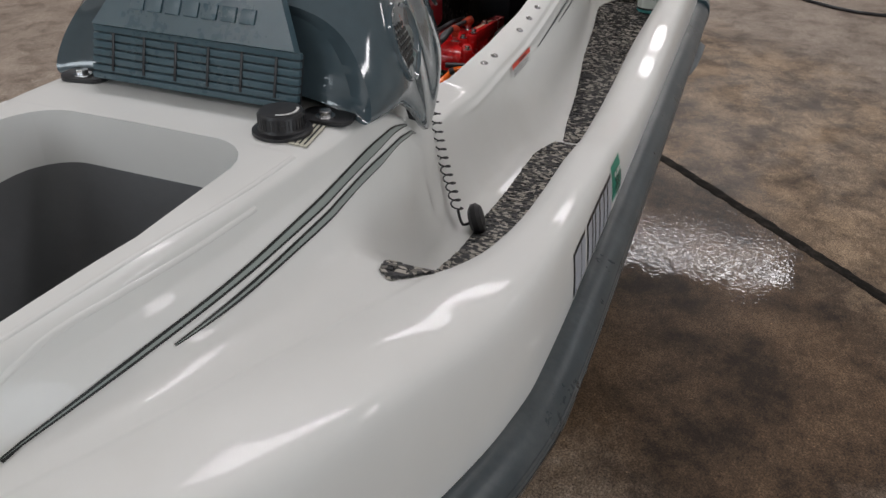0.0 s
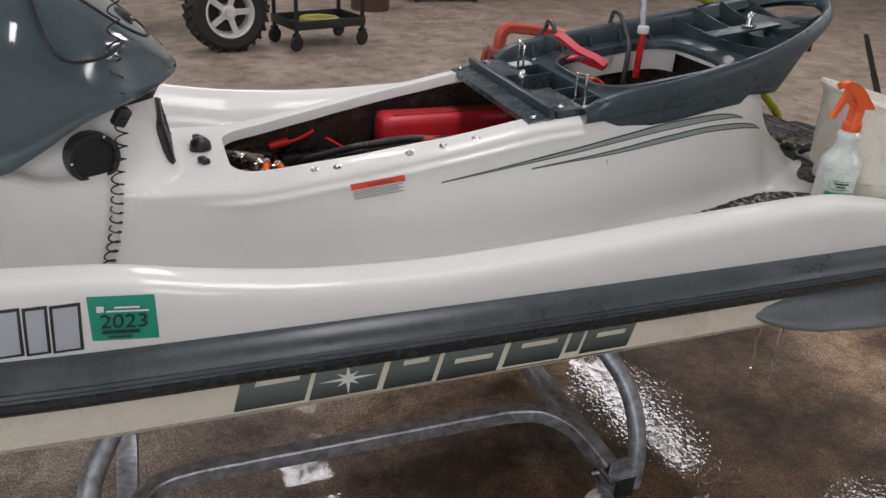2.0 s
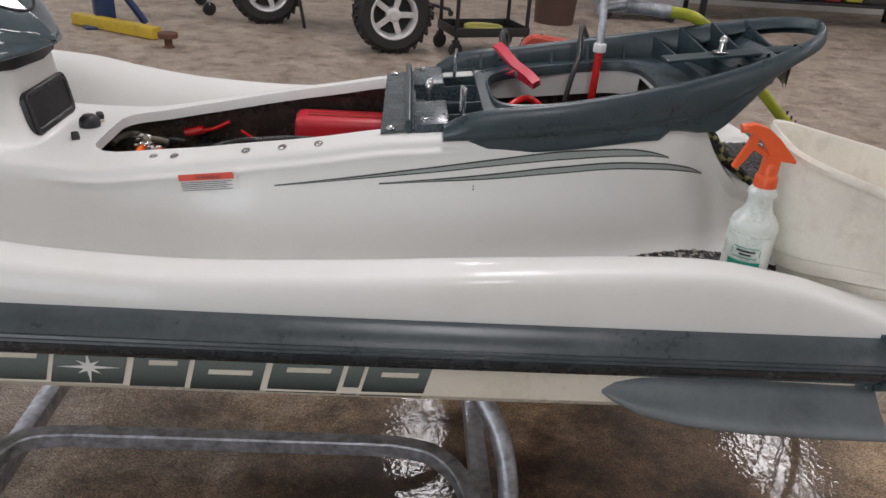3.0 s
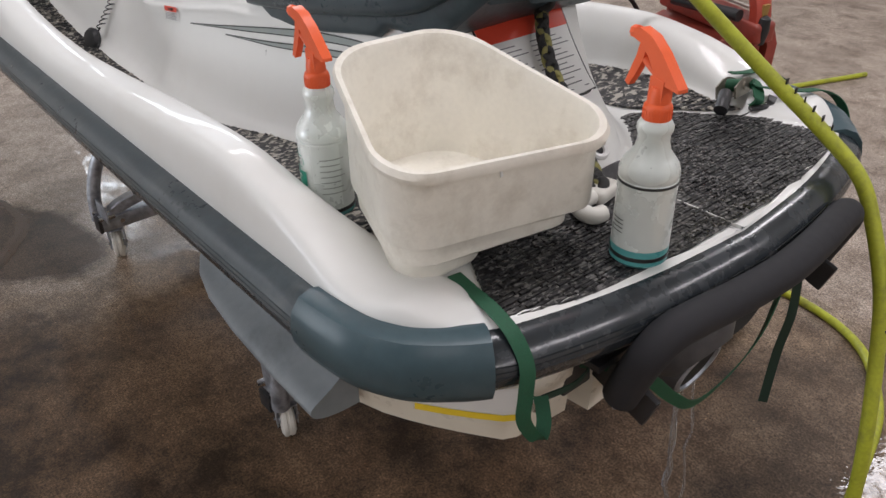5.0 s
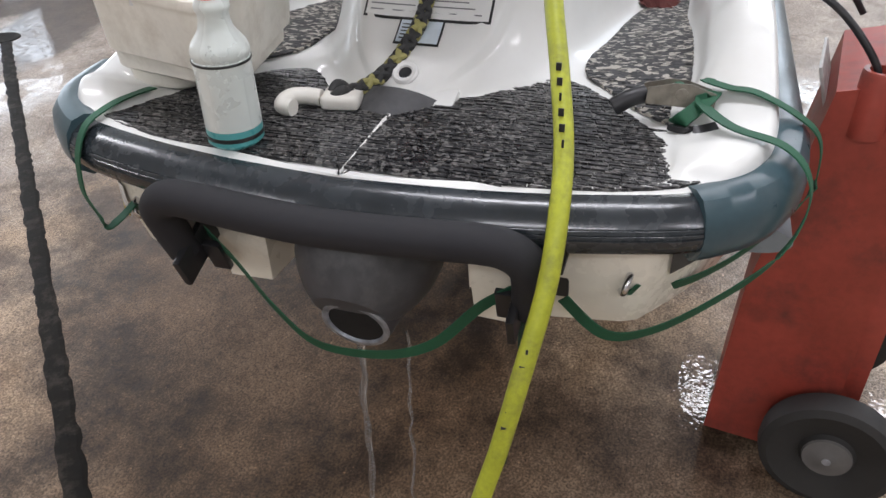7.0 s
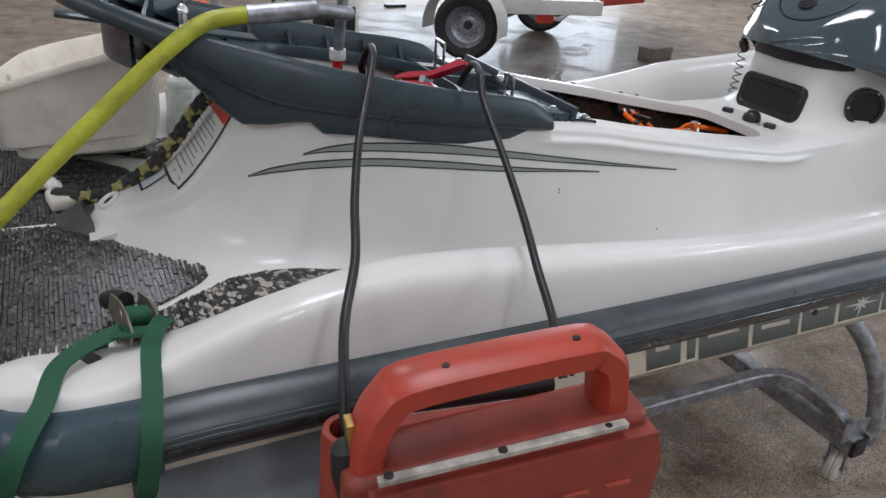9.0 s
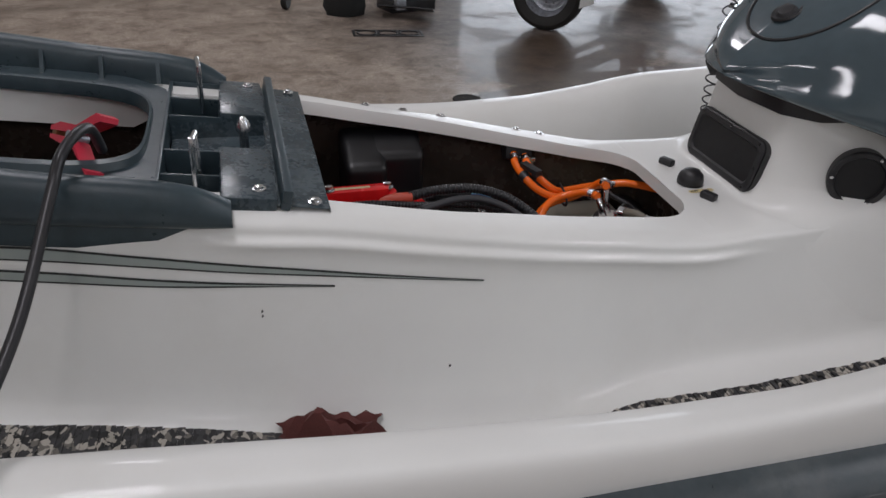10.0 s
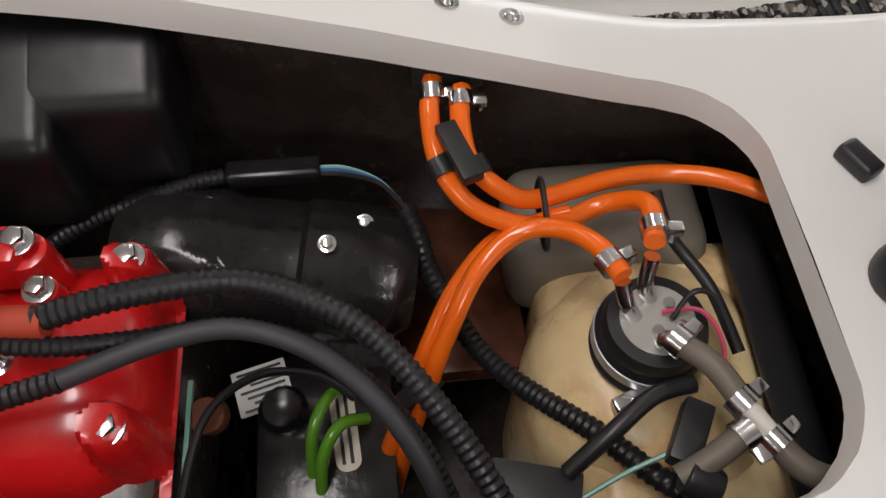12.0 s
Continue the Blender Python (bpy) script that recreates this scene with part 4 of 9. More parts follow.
b = box(0.30, 0.05, 0.006, pose(0.90, 0, SEATZ(0.9) + 0.035, 0, -8, 0), r=0.002)
part("base_spine", b, TEAL, ski)
for s_ in (-1, 1):
    for x in (0.40, 0.48, 0.56, 0.64, 0.72):
        part("side_gusset", prism([(0, 0), (0.02, 0), (0, 0.03)], -0.003, 0.003, pose(x, s_ * (SY(x) - 0.036), SEATZ(x) - 0.004, 90, 0, -90 * s_ if s_ > 0 else 90)), TEAL, ski)

# ---- jet ski: decals, mats and fittings ----
bpy.context.view_layer.update()
HULL = bpy.data.objects["hull"]


def on_side(x, z, s, off=0.001, ob=None):
    """The place on the deck's flank (s: -1 port, 1 starboard) at x, z, lifted by off."""
    hit, p, n, _ = (ob or deck).ray_cast(Vector((x, s * 2.0, z)), Vector((0, -s, 0)))
    return p + Vector((0, s, 0)) * off if hit else Vector((x, s * 0.25, z))


def on_inner(x, z, s, off=0.001):
    """As on_side, but past the gunwale: on the flank of the centre body."""
    hit, p, n, _ = deck.ray_cast(Vector((x, s * (YWO(x) + YWI(x)) / 2, z)), Vector((0, -s, 0)))
    return p + (n if n.y * s > 0 else -n) * off if hit else Vector((x, s * 0.25, z))


def on_top(x, y, off=0.001, ob=None):
    hit, p, n, _ = (ob or deck).ray_cast(Vector((x, y, 2.0)), Vector((0, 0, -1)))
    return p + (n if n.z > 0 else -n) * off if hit else Vector((x, y, 0.9))


def frame_at(p, q, r):
    """A pose with x from p to q and y towards r."""
    x = (q - p).normalized()
    z = x.cross(r - p).normalized()
    y = z.cross(x)
    m = Matrix((x, y, z)).transposed().to_4x4()
    m.translation = p
    return m


def writing(txt, size, m, material, parent, name="lettering", align="LEFT", squash=1.0):
    """Raised flat lettering in the built-in font, in the plane of m."""
    c = bpy.data.curves.new("tmp", "FONT")
    c.body, c.size, c.align_x = txt, size, align
    c.extrude = 0.0002
    t = bpy.data.objects.new("tmp", c)
    scene.collection.objects.link(t)
    bpy.context.view_layer.update()
    me = bpy.data.meshes.new_from_object(t.evaluated_get(bpy.context.evaluated_depsgraph_get()))
    bpy.data.objects.remove(t)
    b = bmesh.new()
    b.from_mesh(me)
    bpy.data.meshes.remove(me)
    b.transform(m @ Matrix.Diagonal((squash, 1, 1, 1)))
    return part(name, b, material, parent, smooth=False)


def plates(rects, m, z=0.0, bm=None):
    """Flat rectangles (x0, y0, x1, y1) in the plane of m."""
    b = bm or bmesh.new()
    for a0, b0, a1, b1 in rects:
        b.faces.new([b.verts.new(m @ Vector(v)) for v in ((a0, b0, z), (a1, b0, z), (a1, b1, z), (a0, b1, z))])
    return b


def stripe(top, bot, s, surf, n=40):
    ft, fb = pchip(top), pchip(bot)
    xa, xb = top[0][0], top[-1][0]
    for grow, off, mtl, nm in ((0.0009, 0.0010, DECALBLACK, "stripe_edge"), (0.0, 0.0018, DECALGREY, "stripe")):
        rows = []
        for x in np.linspace(xa + 0.004, xb - 0.004, n):
            zt, zb = ft(x), fb(x)
            if grow == 0:
                zt, zb = zt - min(0.0015, 0.3 * (zt - zb)), zb + min(0.0015, 0.3 * (zt - zb))
            row = [surf(x, zb + (zt - zb) * k / 3 + grow * (k - 1.5) / 1.5, s, off) for k in range(4)]
            if max(abs(p.y) for p in row) - min(abs(p.y) for p in row) < 0.025:
                rows.append(row)
        part(nm, grid(rows), mtl, ski)


for s in (-1, 1):
    stripe([(-0.004, 0.889), (0.13, 0.912), (0.267, 0.937), (0.4, 0.959), (0.54, 0.977), (0.64, 0.981), (0.69, 0.976), (0.732, 0.964)],
           [(-0.004, 0.8885), (0.13, 0.908), (0.267, 0.928), (0.4, 0.947), (0.54, 0.962), (0.64, 0.968), (0.69, 0.968), (0.732, 0.9635)], s, on_inner)
    stripe([(0.185, 0.904), (0.29, 0.918), (0.4, 0.932), (0.51, 0.946), (0.64, 0.956), (0.72, 0.953), (0.77, 0.944), (0.812, 0.925)],
           [(0.185, 0.9032), (0.29, 0.914), (0.4, 0.923), (0.51, 0.934), (0.64, 0.944), (0.72, 0.942), (0.77, 0.936), (0.812, 0.9245)], s, on_inner)
    stripe([(-1.535, 0.974), (-1.48, 0.986), (-1.425, 0.996), (-1.362, 1.003), (-1.28, 1.0085), (-1.18, 1.014), (-1.05, 1.0205), (-0.94, 1.028), (-0.89, 1.026), (-0.85, 1.016), (-0.815, 1.002)],
           [(-1.535, 0.9737), (-1.48, 0.983), (-1.425, 0.991), (-1.362, 0.997), (-1.28, 1.002), (-1.18, 1.0055), (-1.05, 1.0085), (-0.94, 1.0135), (-0.89, 1.016), (-0.85, 1.011), (-0.815, 1.0015)], s, on_inner)
    stripe([(-1.372, 0.9887), (-1.297, 0.9935), (-1.2, 0.998), (-1.11, 1.0005), (-1.03, 1.0015), (-0.95, 1.0037), (-0.875, 1.0035), (-0.81, 0.989), (-0.75, 0.960)],
           [(-1.372, 0.988), (-1.297, 0.989), (-1.2, 0.9915), (-1.11, 0.9918), (-1.03, 0.991), (-0.95, 0.991), (-0.875, 0.995), (-0.81, 0.984), (-0.75, 0.9595)], s, on_inner)

# moulded beads beside the bow locker
for s in (-1, 1):
    for line in (((-1.52, 0.155), (-1.441, 0.174), (-1.343, 0.194), (-1.207, 0.214), (-1.10, 0.222)), ((-1.52, 0.174), (-1.457, 0.188), (-1.387, 0.204), (-1.301, 0.219), (-1.2, 0.231))):
        part("moulded_bead", tube([on_top(x, s * y, -0.0022) for x, y in line], 0.0042, seg=10), WHITE, ski)

# registration characters as plain bars, and the green sticker
bars = [(-0.912, 0.040), (-0.868, 0.025), (-0.820, 0.026), (-0.785, 0.013), (-0.763, 0.026), (-0.727, 0.026), (-0.691, 0.022), (-0.659, 0.030)]
for s in (-1, 1):
    for x, w in bars:
        for grow, off, mtl, nm in ((0.004, 0.0010, DECALBLACK, "registration_bar_edge"), (0.0, 0.0018, DECALSILVER, "registration_bar")):
            lean = 0.004
            zb = ZB(x) + 0.010 + (0.014 if s > 0 else 0)
            rows = [[on_side(x - grow + lean * k / 3 + (w + 2 * grow) * j, zb - grow + (0.060 + 2 * grow) * k / 3, s, off) for k in range(4)] for j in (0, 0.5, 1)]
            part(nm, grid(rows), mtl, ski)
z0, z1 = 0.830, 0.893
st = [[on_side(x, z0 + (z1 - z0) * k / 4 - 0.10 * (x + 0.61), -1, 0.0012) for k in range(5)] for x in np.linspace(-0.613, -0.528, 5)]
sticker = part("year_sticker", grid(st), DECALGREEN, ski, "green year sticker")
m = frame_at(st[0][0], st[4][0], st[0][4])
m = m @ pose(0, 0, 0.0045)
writing("2023", 0.028, m @ pose(0.009, 0.019, 0), DECALBLACK, sticker, squash=1.12)
for q in ((0.028, 0.047, 0.06, 0.050), (0.018, 0.042, 0.072, 0.0445), (0.006, 0.042, 0.015, 0.051)):
    part("sticker_bar", plates([q], m), DECALWHITE, sticker)
for q in ((0.012, 0.011, 0.06, 0.0155), (0.02, 0.005, 0.05, 0.0075)):
    part("sticker_bar", plates([q], m), DECALBLACK, sticker)

# a few dark chips in the gelcoat
for s, spots in ((1, ((0.275, 0.873), (0.045, 0.78))), (-1, ((0.36, 0.90),))):
    for k, (x, z) in enumerate(spots):
        for dz in ((0.0, 0.006) if k == 0 else (0.0,)):
            p, q = on_inner(x, z + dz, s, 0.0006), on_inner(x, z + dz + 0.004, s, 0.0006)
            q2 = on_inner(x + 0.0018 + 0.0006 * k, z + dz, s, 0.0006)
            b = bmesh.new()
            b.faces.new([b.verts.new(c) for c in (p, q2, p + (q - p) * 0.7 + (q2 - p) * 0.8, q, p + (p - q2) * 0.5 + (q - p) * 0.4)])
            part("gelcoat_chip", b, DECALBLACK, ski, smooth=False)

# warning label under the port rim
wl = [[on_inner(-0.171 + 0.104 * i / 4, 0.862 + 0.016 * i / 4 + 0.032 * k / 3, -1, 0.0018) for k in range(4)] for i in range(5)]
lab = part("warning_label", grid(wl), DECALWHITE, ski, "white warning label with a red band")
m = frame_at(wl[0][0], wl[4][0], wl[0][3]) @ pose(0, 0, 0.0034)
part("red_band", plates([(0.001, 0.0215, 0.104, 0.0335)], m), DECALRED, lab)
writing("WARNING", 0.0088, m @ pose(0.034, 0.0238, 0.0005), DECALBLACK, lab, squash=1.1)
for k in range(5):
    part("label_bar", plates([(0.004, 0.003 + 0.0036 * k, 0.100 - 0.010 * (k % 2), 0.0042 + 0.0036 * k)], m), mat("label_ink", (0.16, 0.16, 0.17), 0.5) if k == 0 else bpy.data.materials["label_ink"], lab)

# block marks along the hull sides: plain shapes, darker towards the foot
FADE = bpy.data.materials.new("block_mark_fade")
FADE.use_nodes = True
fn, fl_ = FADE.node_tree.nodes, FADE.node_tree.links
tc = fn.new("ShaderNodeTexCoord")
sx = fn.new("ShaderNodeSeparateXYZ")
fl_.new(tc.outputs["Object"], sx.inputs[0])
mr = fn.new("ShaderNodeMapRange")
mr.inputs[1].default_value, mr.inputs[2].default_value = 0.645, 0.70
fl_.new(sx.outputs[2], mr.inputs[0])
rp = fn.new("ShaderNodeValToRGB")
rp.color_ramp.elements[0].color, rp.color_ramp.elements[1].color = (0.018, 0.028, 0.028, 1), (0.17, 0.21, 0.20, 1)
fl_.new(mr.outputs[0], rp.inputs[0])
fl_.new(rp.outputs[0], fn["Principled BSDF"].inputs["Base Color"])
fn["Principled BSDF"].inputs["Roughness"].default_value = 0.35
blocks = [(-0.436, -0.325), (-0.318, -0.205), (-0.195, -0.108), (-0.100, 0.012), (0.022, 0.135), (0.142, 0.168), (0.174, 0.276)]
for s in (-1, 1):
    for i, (a, c) in enumerate(blocks):
        zl = 0.654 + (0.018 if s > 0 else 0) - 0.018 * (a + 0.436) / 0.7
        zh = 0.722 + (0.018 if s > 0 else 0) - 0.012 * (a + 0.436) / 0.7
        if s > 0 and i >= 5:
            c = a + (c - a) * 0.7
        slot = zl + (0.030 if i % 2 else 0.042)
        rects = [(a, zl, c, slot), (a, slot, a + 0.024, slot + 0.010), (c - 0.018, slot, c, slot + 0.010), (a, slot + 0.010, c, zh)] if i not in (1, 5) else [(a, zl, c, zh)]
        b = bmesh.new()
        for r0, q0, r1, q1 in rects:
            n = 3
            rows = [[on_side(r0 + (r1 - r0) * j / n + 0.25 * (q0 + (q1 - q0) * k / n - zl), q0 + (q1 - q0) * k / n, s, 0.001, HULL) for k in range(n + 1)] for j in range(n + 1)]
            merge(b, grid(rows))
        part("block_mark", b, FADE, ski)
        if i == 1:
            b = bmesh.new()
            c0 = on_side((a + c) / 2 + 0.008, (zl + zh) / 2 - 0.002, s, 0.0025, HULL)
            V = [b.verts.new(c0 + Vector(((0.05 if k % 4 == 0 else 0.026 if k % 2 == 0 else 0.009) * math.cos(k * math.pi / 8), 0, (0.031 if k % 4 == 0 else 0.018 if k % 2 == 0 else 0.008) * math.sin(k * math.pi / 8)))) for k in range(16)]
            b.faces.new(V)
            part("star_mark", b, DECALWHITE, ski)

# traction mats: each a ribbed slab with a ragged edge, in rows of small ribs
def mat_piece(name, inside, xa, xb, half=False, pitch=0.0085, label="", zfun=None, material=None):
    """Foam mat: ribs across the craft, each rib broken into short uneven tufts."""
    rng = random.Random(len(name) + int(xa * 1000) + int(xb * 100))
    verts, faces = [], []
    n = int((xb - xa) / pitch)
    for i in range(n):
        x = xa + (i + 0.5) * pitch
        fore, aft = inside(x - pitch * 0.48), inside(x + pitch * 0.48)
        for ya, yb in inside(x):
            ends = []
            for row in (fore, aft):
                near = [q for q in row if q[0] < yb and q[1] > ya]
                ends.append(near[0] if near else (ya, yb))
            skew_a, skew_b = [max(-0.025, min(0.025, (ends[1][k] - ends[0][k]) / 2)) for k in (0, 1)]
            ya += rng.uniform(-0.0008, 0.0008)
            yb += rng.uniform(-0.0008, 0.0008)
            first = True
            y = ya
            while y < yb - 0.003:
                w = min(rng.uniform(0.012, 0.05), yb - y)
                z = (zfun(x, y + w / 2) if zfun else ZW(x)) + 0.002
                h = rng.uniform(0.0025, 0.0048)
                d = pitch * rng.uniform(0.46, 0.5)
                o = len(verts)
                j = rng.uniform(-0.0009, 0.0009)
                sa, sb = (skew_a if first else 0.0), (skew_b if y + w >= yb - 0.003 else 0.0)
                first = False
                verts += [(x - d + j, y - sa, z), (x + d + j, y + sa, z), (x + d + j, y + w + sb, z), (x - d + j, y + w - sb, z), (x - d * 0.78 + j, y + 0.001 - sa, z + h), (x + d * 0.78 + j, y + 0.001 + sa, z + h), (x + d * 0.78 + j, y + w - 0.001 + sb, z + h), (x - d * 0.78 + j, y + w - 0.001 - sb, z + h)]
                faces += [(o + a, o + b, o + c, o + e) for a, b, c, e in ((4, 5, 6, 7), (0, 1, 5, 4), (1, 2, 6, 5), (2, 3, 7, 6), (3, 0, 4, 7))]
                y += w
            # base sheet under the rib
            o = len(verts)
            z0_, z1_ = (zfun(x, ya), zfun(x, yb)) if zfun else (ZW(x), ZW(x))
            verts += [(x - pitch / 2, ya - skew_a, z0_ + 0.0025), (x + pitch / 2, ya + skew_a, z0_ + 0.0025), (x + pitch / 2, yb + skew_b, z1_ + 0.0025), (x - pitch / 2, yb - skew_b, z1_ + 0.0025)]
            faces.append((o, o + 1, o + 2, o + 3))
    me = bpy.data.meshes.new(name)
    me.from_pydata(verts, [], faces)
    me.materials.append(material or RIBMAT)
    ob = new(name, me)
    ob.parent = ski
    if label:
        ob["label"] = label
    return ob


def floor_z(x, y):
    hit, p, n, _ = deck.ray_cast(Vector((x, y, 2.0)), Vector((0, 0, -1)))
    return p.z if hit else ZW(x)


# rear deck mat
in_f = pchip([(-0.44, 1.235), (-0.423, 1.205), (-0.336, 1.058), (-0.2, 0.945), (-0.09, 1.043), (0.063, 1.025), (0.075, 1.018), (0.12, 0.985), (0.224, 0.885), (0.325, 0.98), (0.44, 1.16), (0.455, 1.2)])
out_f = pchip([(-0.44, 1.19), (-0.40, 1.208), (-0.3, 1.238), (-0.15, 1.256), (0.0, 1.261), (0.15, 1.256), (0.3, 1.238), (0.42, 1.205), (0.455, 1.18)])


def rear_spans(x):
    ys = np.linspace(-0.44, 0.455, 1200)
    ok = [in_f(y) < x < out_f(y) for y in ys]
    spans, start = [], None
    for y, k in zip(ys, ok):
        if k and start is None:
            start = y
        if not k and start is not None:
            spans.append((start, y))
            start = None
    if start is not None:
        spans.append((start, ys[-1]))
    return [q for q in spans if q[1] - q[0] > 0.012]


mat_piece("rear_deck_mat", rear_spans, 0.875, 1.262, pitch=0.0062, label="wet black ribbed traction mat", material=WETRIB)
for s in (-1, 1):
    fi = pchip([(-0.11, 0.35), (0.0, 0.335), (0.2, 0.315), (0.4, 0.288), (0.62, 0.268), (0.8, 0.25), (0.86, 0.262), (0.9, 0.29), (0.98, 0.345), (1.03, 0.395)])
    fo = pchip([(-0.11, 0.385), (-0.04, 0.402), (0.3, 0.402), (0.6, 0.418), (0.85, 0.424), (0.98, 0.40), (1.03, 0.40)])
    spans = lambda x, s=s: [tuple(sorted((s * fi(x), s * fo(x))))] if fo(x) - fi(x) > 0.006 else []
    mat_piece("side_footwell_mat", spans, -0.11, 1.03, label="black and grey flecked traction mat", zfun=floor_z)
    fi2 = pchip([(-1.128, 0.352), (-1.112, 0.336), (-1.05, 0.326), (-0.95, 0.315), (-0.8, 0.305), (-0.56, 0.296), (-0.44, 0.30), (-0.23, 0.306), (-0.15, 0.325), (-0.125, 0.335)])
    fo2 = pchip([(-1.128, 0.362), (-1.116, 0.374), (-1.10, 0.386), (-1.085, 0.395), (-1.05, 0.40), (-0.98, 0.404), (-0.92, 0.404), (-0.8, 0.402), (-0.65, 0.395), (-0.5, 0.385), (-0.3, 0.39), (-0.125, 0.39)])
    spans2 = lambda x, s=s: [tuple(sorted((s * fi2(x), s * fo2(x))))] if fo2(x) - fi2(x) > 0.006 else []
    mat_piece("front_footwell_mat", spans2, -1.13, -0.125, label="black and grey flecked traction mat", zfun=floor_z)


def bolt(p, n, r=0.006, h=0.004, parent=None, name="screw", material=None, washer=True):
    m = Vector(n).to_track_quat("Z", "Y").to_matrix().to_4x4()
    m.translation = Vector(p)
    b = lathe([(r * 1.5, 0), (r * 1.5, 0.0012), (r * 1.05, 0.0014)] if washer else [(r, 0), (r, 0.0005)], m, 16)
    lathe([(r, 0.001), (r, h * 0.6), (r * 0.75, h), (r * 0.3, h * 1.05), (0.0, h * 0.8)], m, 12, b)
    return part(name, b, material or CHROME, parent or ski)


def hexbolt(p, n, r=0.008, h=0.007, parent=None, name="bolt"):
    m = Vector(n).to_track_quat("Z", "Y").to_matrix().to_4x4()
    m.translation = Vector(p)
    b = cyl(r * 1.45, 0.002, m, seg=20, edge=0.0006)
    cyl(r, h, m @ pose(0, 0, 0.002, 0, 0, 12), seg=6, edge=0.0012, bm=b)
    return part(name, b, CHROME, parent or ski)


for s in (-1,):
    for x, y in ((-0.231, 0.181), (-0.19, 0.191), (-0.055, 0.209), (0.0115, 0.213), (0.077, 0.215)):
        hit, p, n, _ = deck.ray_cast(Vector((x, s * y, 2)), Vector((0, 0, -1)))
        bolt(p, n if n.z > 0 else -n, 0.0055)
for x, z in ((-0.04, 0.755), (0.45, 0.748)):
    for s in (-1, 1):
        part("bumper_rivet", lathe([(0.006, 0), (0.005, 0.003), (0, 0.004)], pose(x, s * 0.5855, z, 90 * (1 if s < 0 else -1), 0, 0), 12), BLACK, ski)

# glove box, speaker holes, knobs on the dash
GB = frame_at(Vector((-0.482, -0.093, 0.902)), Vector((-0.482, 0.093, 0.902)), Vector((-0.498, -0.093, 0.988)))
fr = rounded(0.19, 0.088, 0.02)
b = prism(fr, -0.006, 0.006, GB @ pose(0.093, 0.044, 0.0))
part("glove_box_frame", bevel(b, 0.002), BLACK, ski, "black plastic dash pocket frame")
b = bmesh.new()
o, i_ = rounded(0.166, 0.066, 0.012), rounded(0.15, 0.052, 0.01)
mg = GB @ pose(0.093, 0.044, 0)
rows = [[mg @ Vector((x, y, 0.0075)) for x, y in rounded(0.188, 0.086, 0.019)], [mg @ Vector((x, y, 0.010)) for x, y in rounded(0.182, 0.08, 0.017)], [mg @ Vector((x, y, 0.010)) for x, y in rounded(0.166, 0.064, 0.012)], [mg @ Vector((x, y, 0.0065)) for x, y in rounded(0.160, 0.058, 0.011)]]
part("glove_box_bezel", grid(rows, closed=True), BLACK, ski)
# flat near-black sheet stands in for the shade inside the pocket
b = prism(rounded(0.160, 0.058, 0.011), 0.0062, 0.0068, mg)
part("pocket_shade_sheet", b, mat("pocket_shadow_black", (0.006, 0.006, 0.007), 0.6), ski)
for x, y in ((-0.08, 0.036), (0, 0.036), (0.08, 0.036), (-0.088, 0.0), (0.088, 0.0), (-0.08, -0.036), (0.08, -0.036)):
    part("bezel_screw", lathe([(0.0028, 0), (0.0022, 0.0012), (0, 0.0015)], mg @ pose(x, y, 0.0102), 8), BLACKGLOSS, ski)
dash = bpy.data.objects["dash_column"]
for s in (-1, 1):
    d = Vector((-0.55, -s * 1.0, -0.06)).normalized()
    hit, p, n, _ = dash.ray_cast(Vector((-0.61, s * 0.158, 0.957)) - d * 0.3, d)
    n = Vector((0.45, s * 0.9, 0.05)).normalized()
    m = n.to_track_quat("Z", "Y").to_matrix().to_4x4()
    m.translation = p + n * 0.010
    part("speaker_ring", lathe([(0.045, -0.03), (0.045, 0.004), (0.0425, 0.0065), (0.036, 0.0065), (0.034, 0.002), (0.033, -0.012)], m, 40), BLACK, ski)
    # same near-black on a flat disc for the shade inside the speaker
    part("speaker_hole", lathe([(0.0345, 0.0022), (0.033, 0.0026), (0.0, 0.0026)], m, 32), bpy.data.materials["pocket_shadow_black"], ski)
    for a in (60, 180, 300):
        part("ring_screw", lathe([(0.003, 0), (0.0025, 0.0014), (0, 0.0018)], m @ pose(0.040 * math.cos(radians(a)), 0.040 * math.sin(radians(a)), 0.0066), 8), CHROME, ski)
# fuel selector knob and two rubber plugs
p = on_top(-0.421, 0.02)
b = lathe([(0.021, 0), (0.0215, 0.006), (0.019, 0.016), (0.012, 0.023), (0, 0.025)], Matrix.Translation(p), 28)
part("fuel_knob", b, BLACK, ski, "black fuel selector knob")
for y in (-0.058, 0.077):
    p = on_top(-0.421, y)
    b = box(0.026, 0.015, 0.012, Matrix.Translation(p) @ pose(0, 0, 0.004, 0, 0, 115), r=0.004, seg=3)
    part("rubber_plug", b, BLACK, ski)
p = on_top(-0.424, 0.0505, 0.0008)
m = Matrix.Translation(p) @ pose(0, 0, 0, 0, 0, 184)
knob_lab = part("knob_label", prism(rounded(0.045, 0.009, 0.004), 0, 0.0004, m), mat("label_yellow", (0.62, 0.53, 0.28), 0.5), ski)
writing("OFF    ON", 0.0075, m @ pose(-0.019, -0.0025, 0.0006), DECALBLACK, knob_lab)

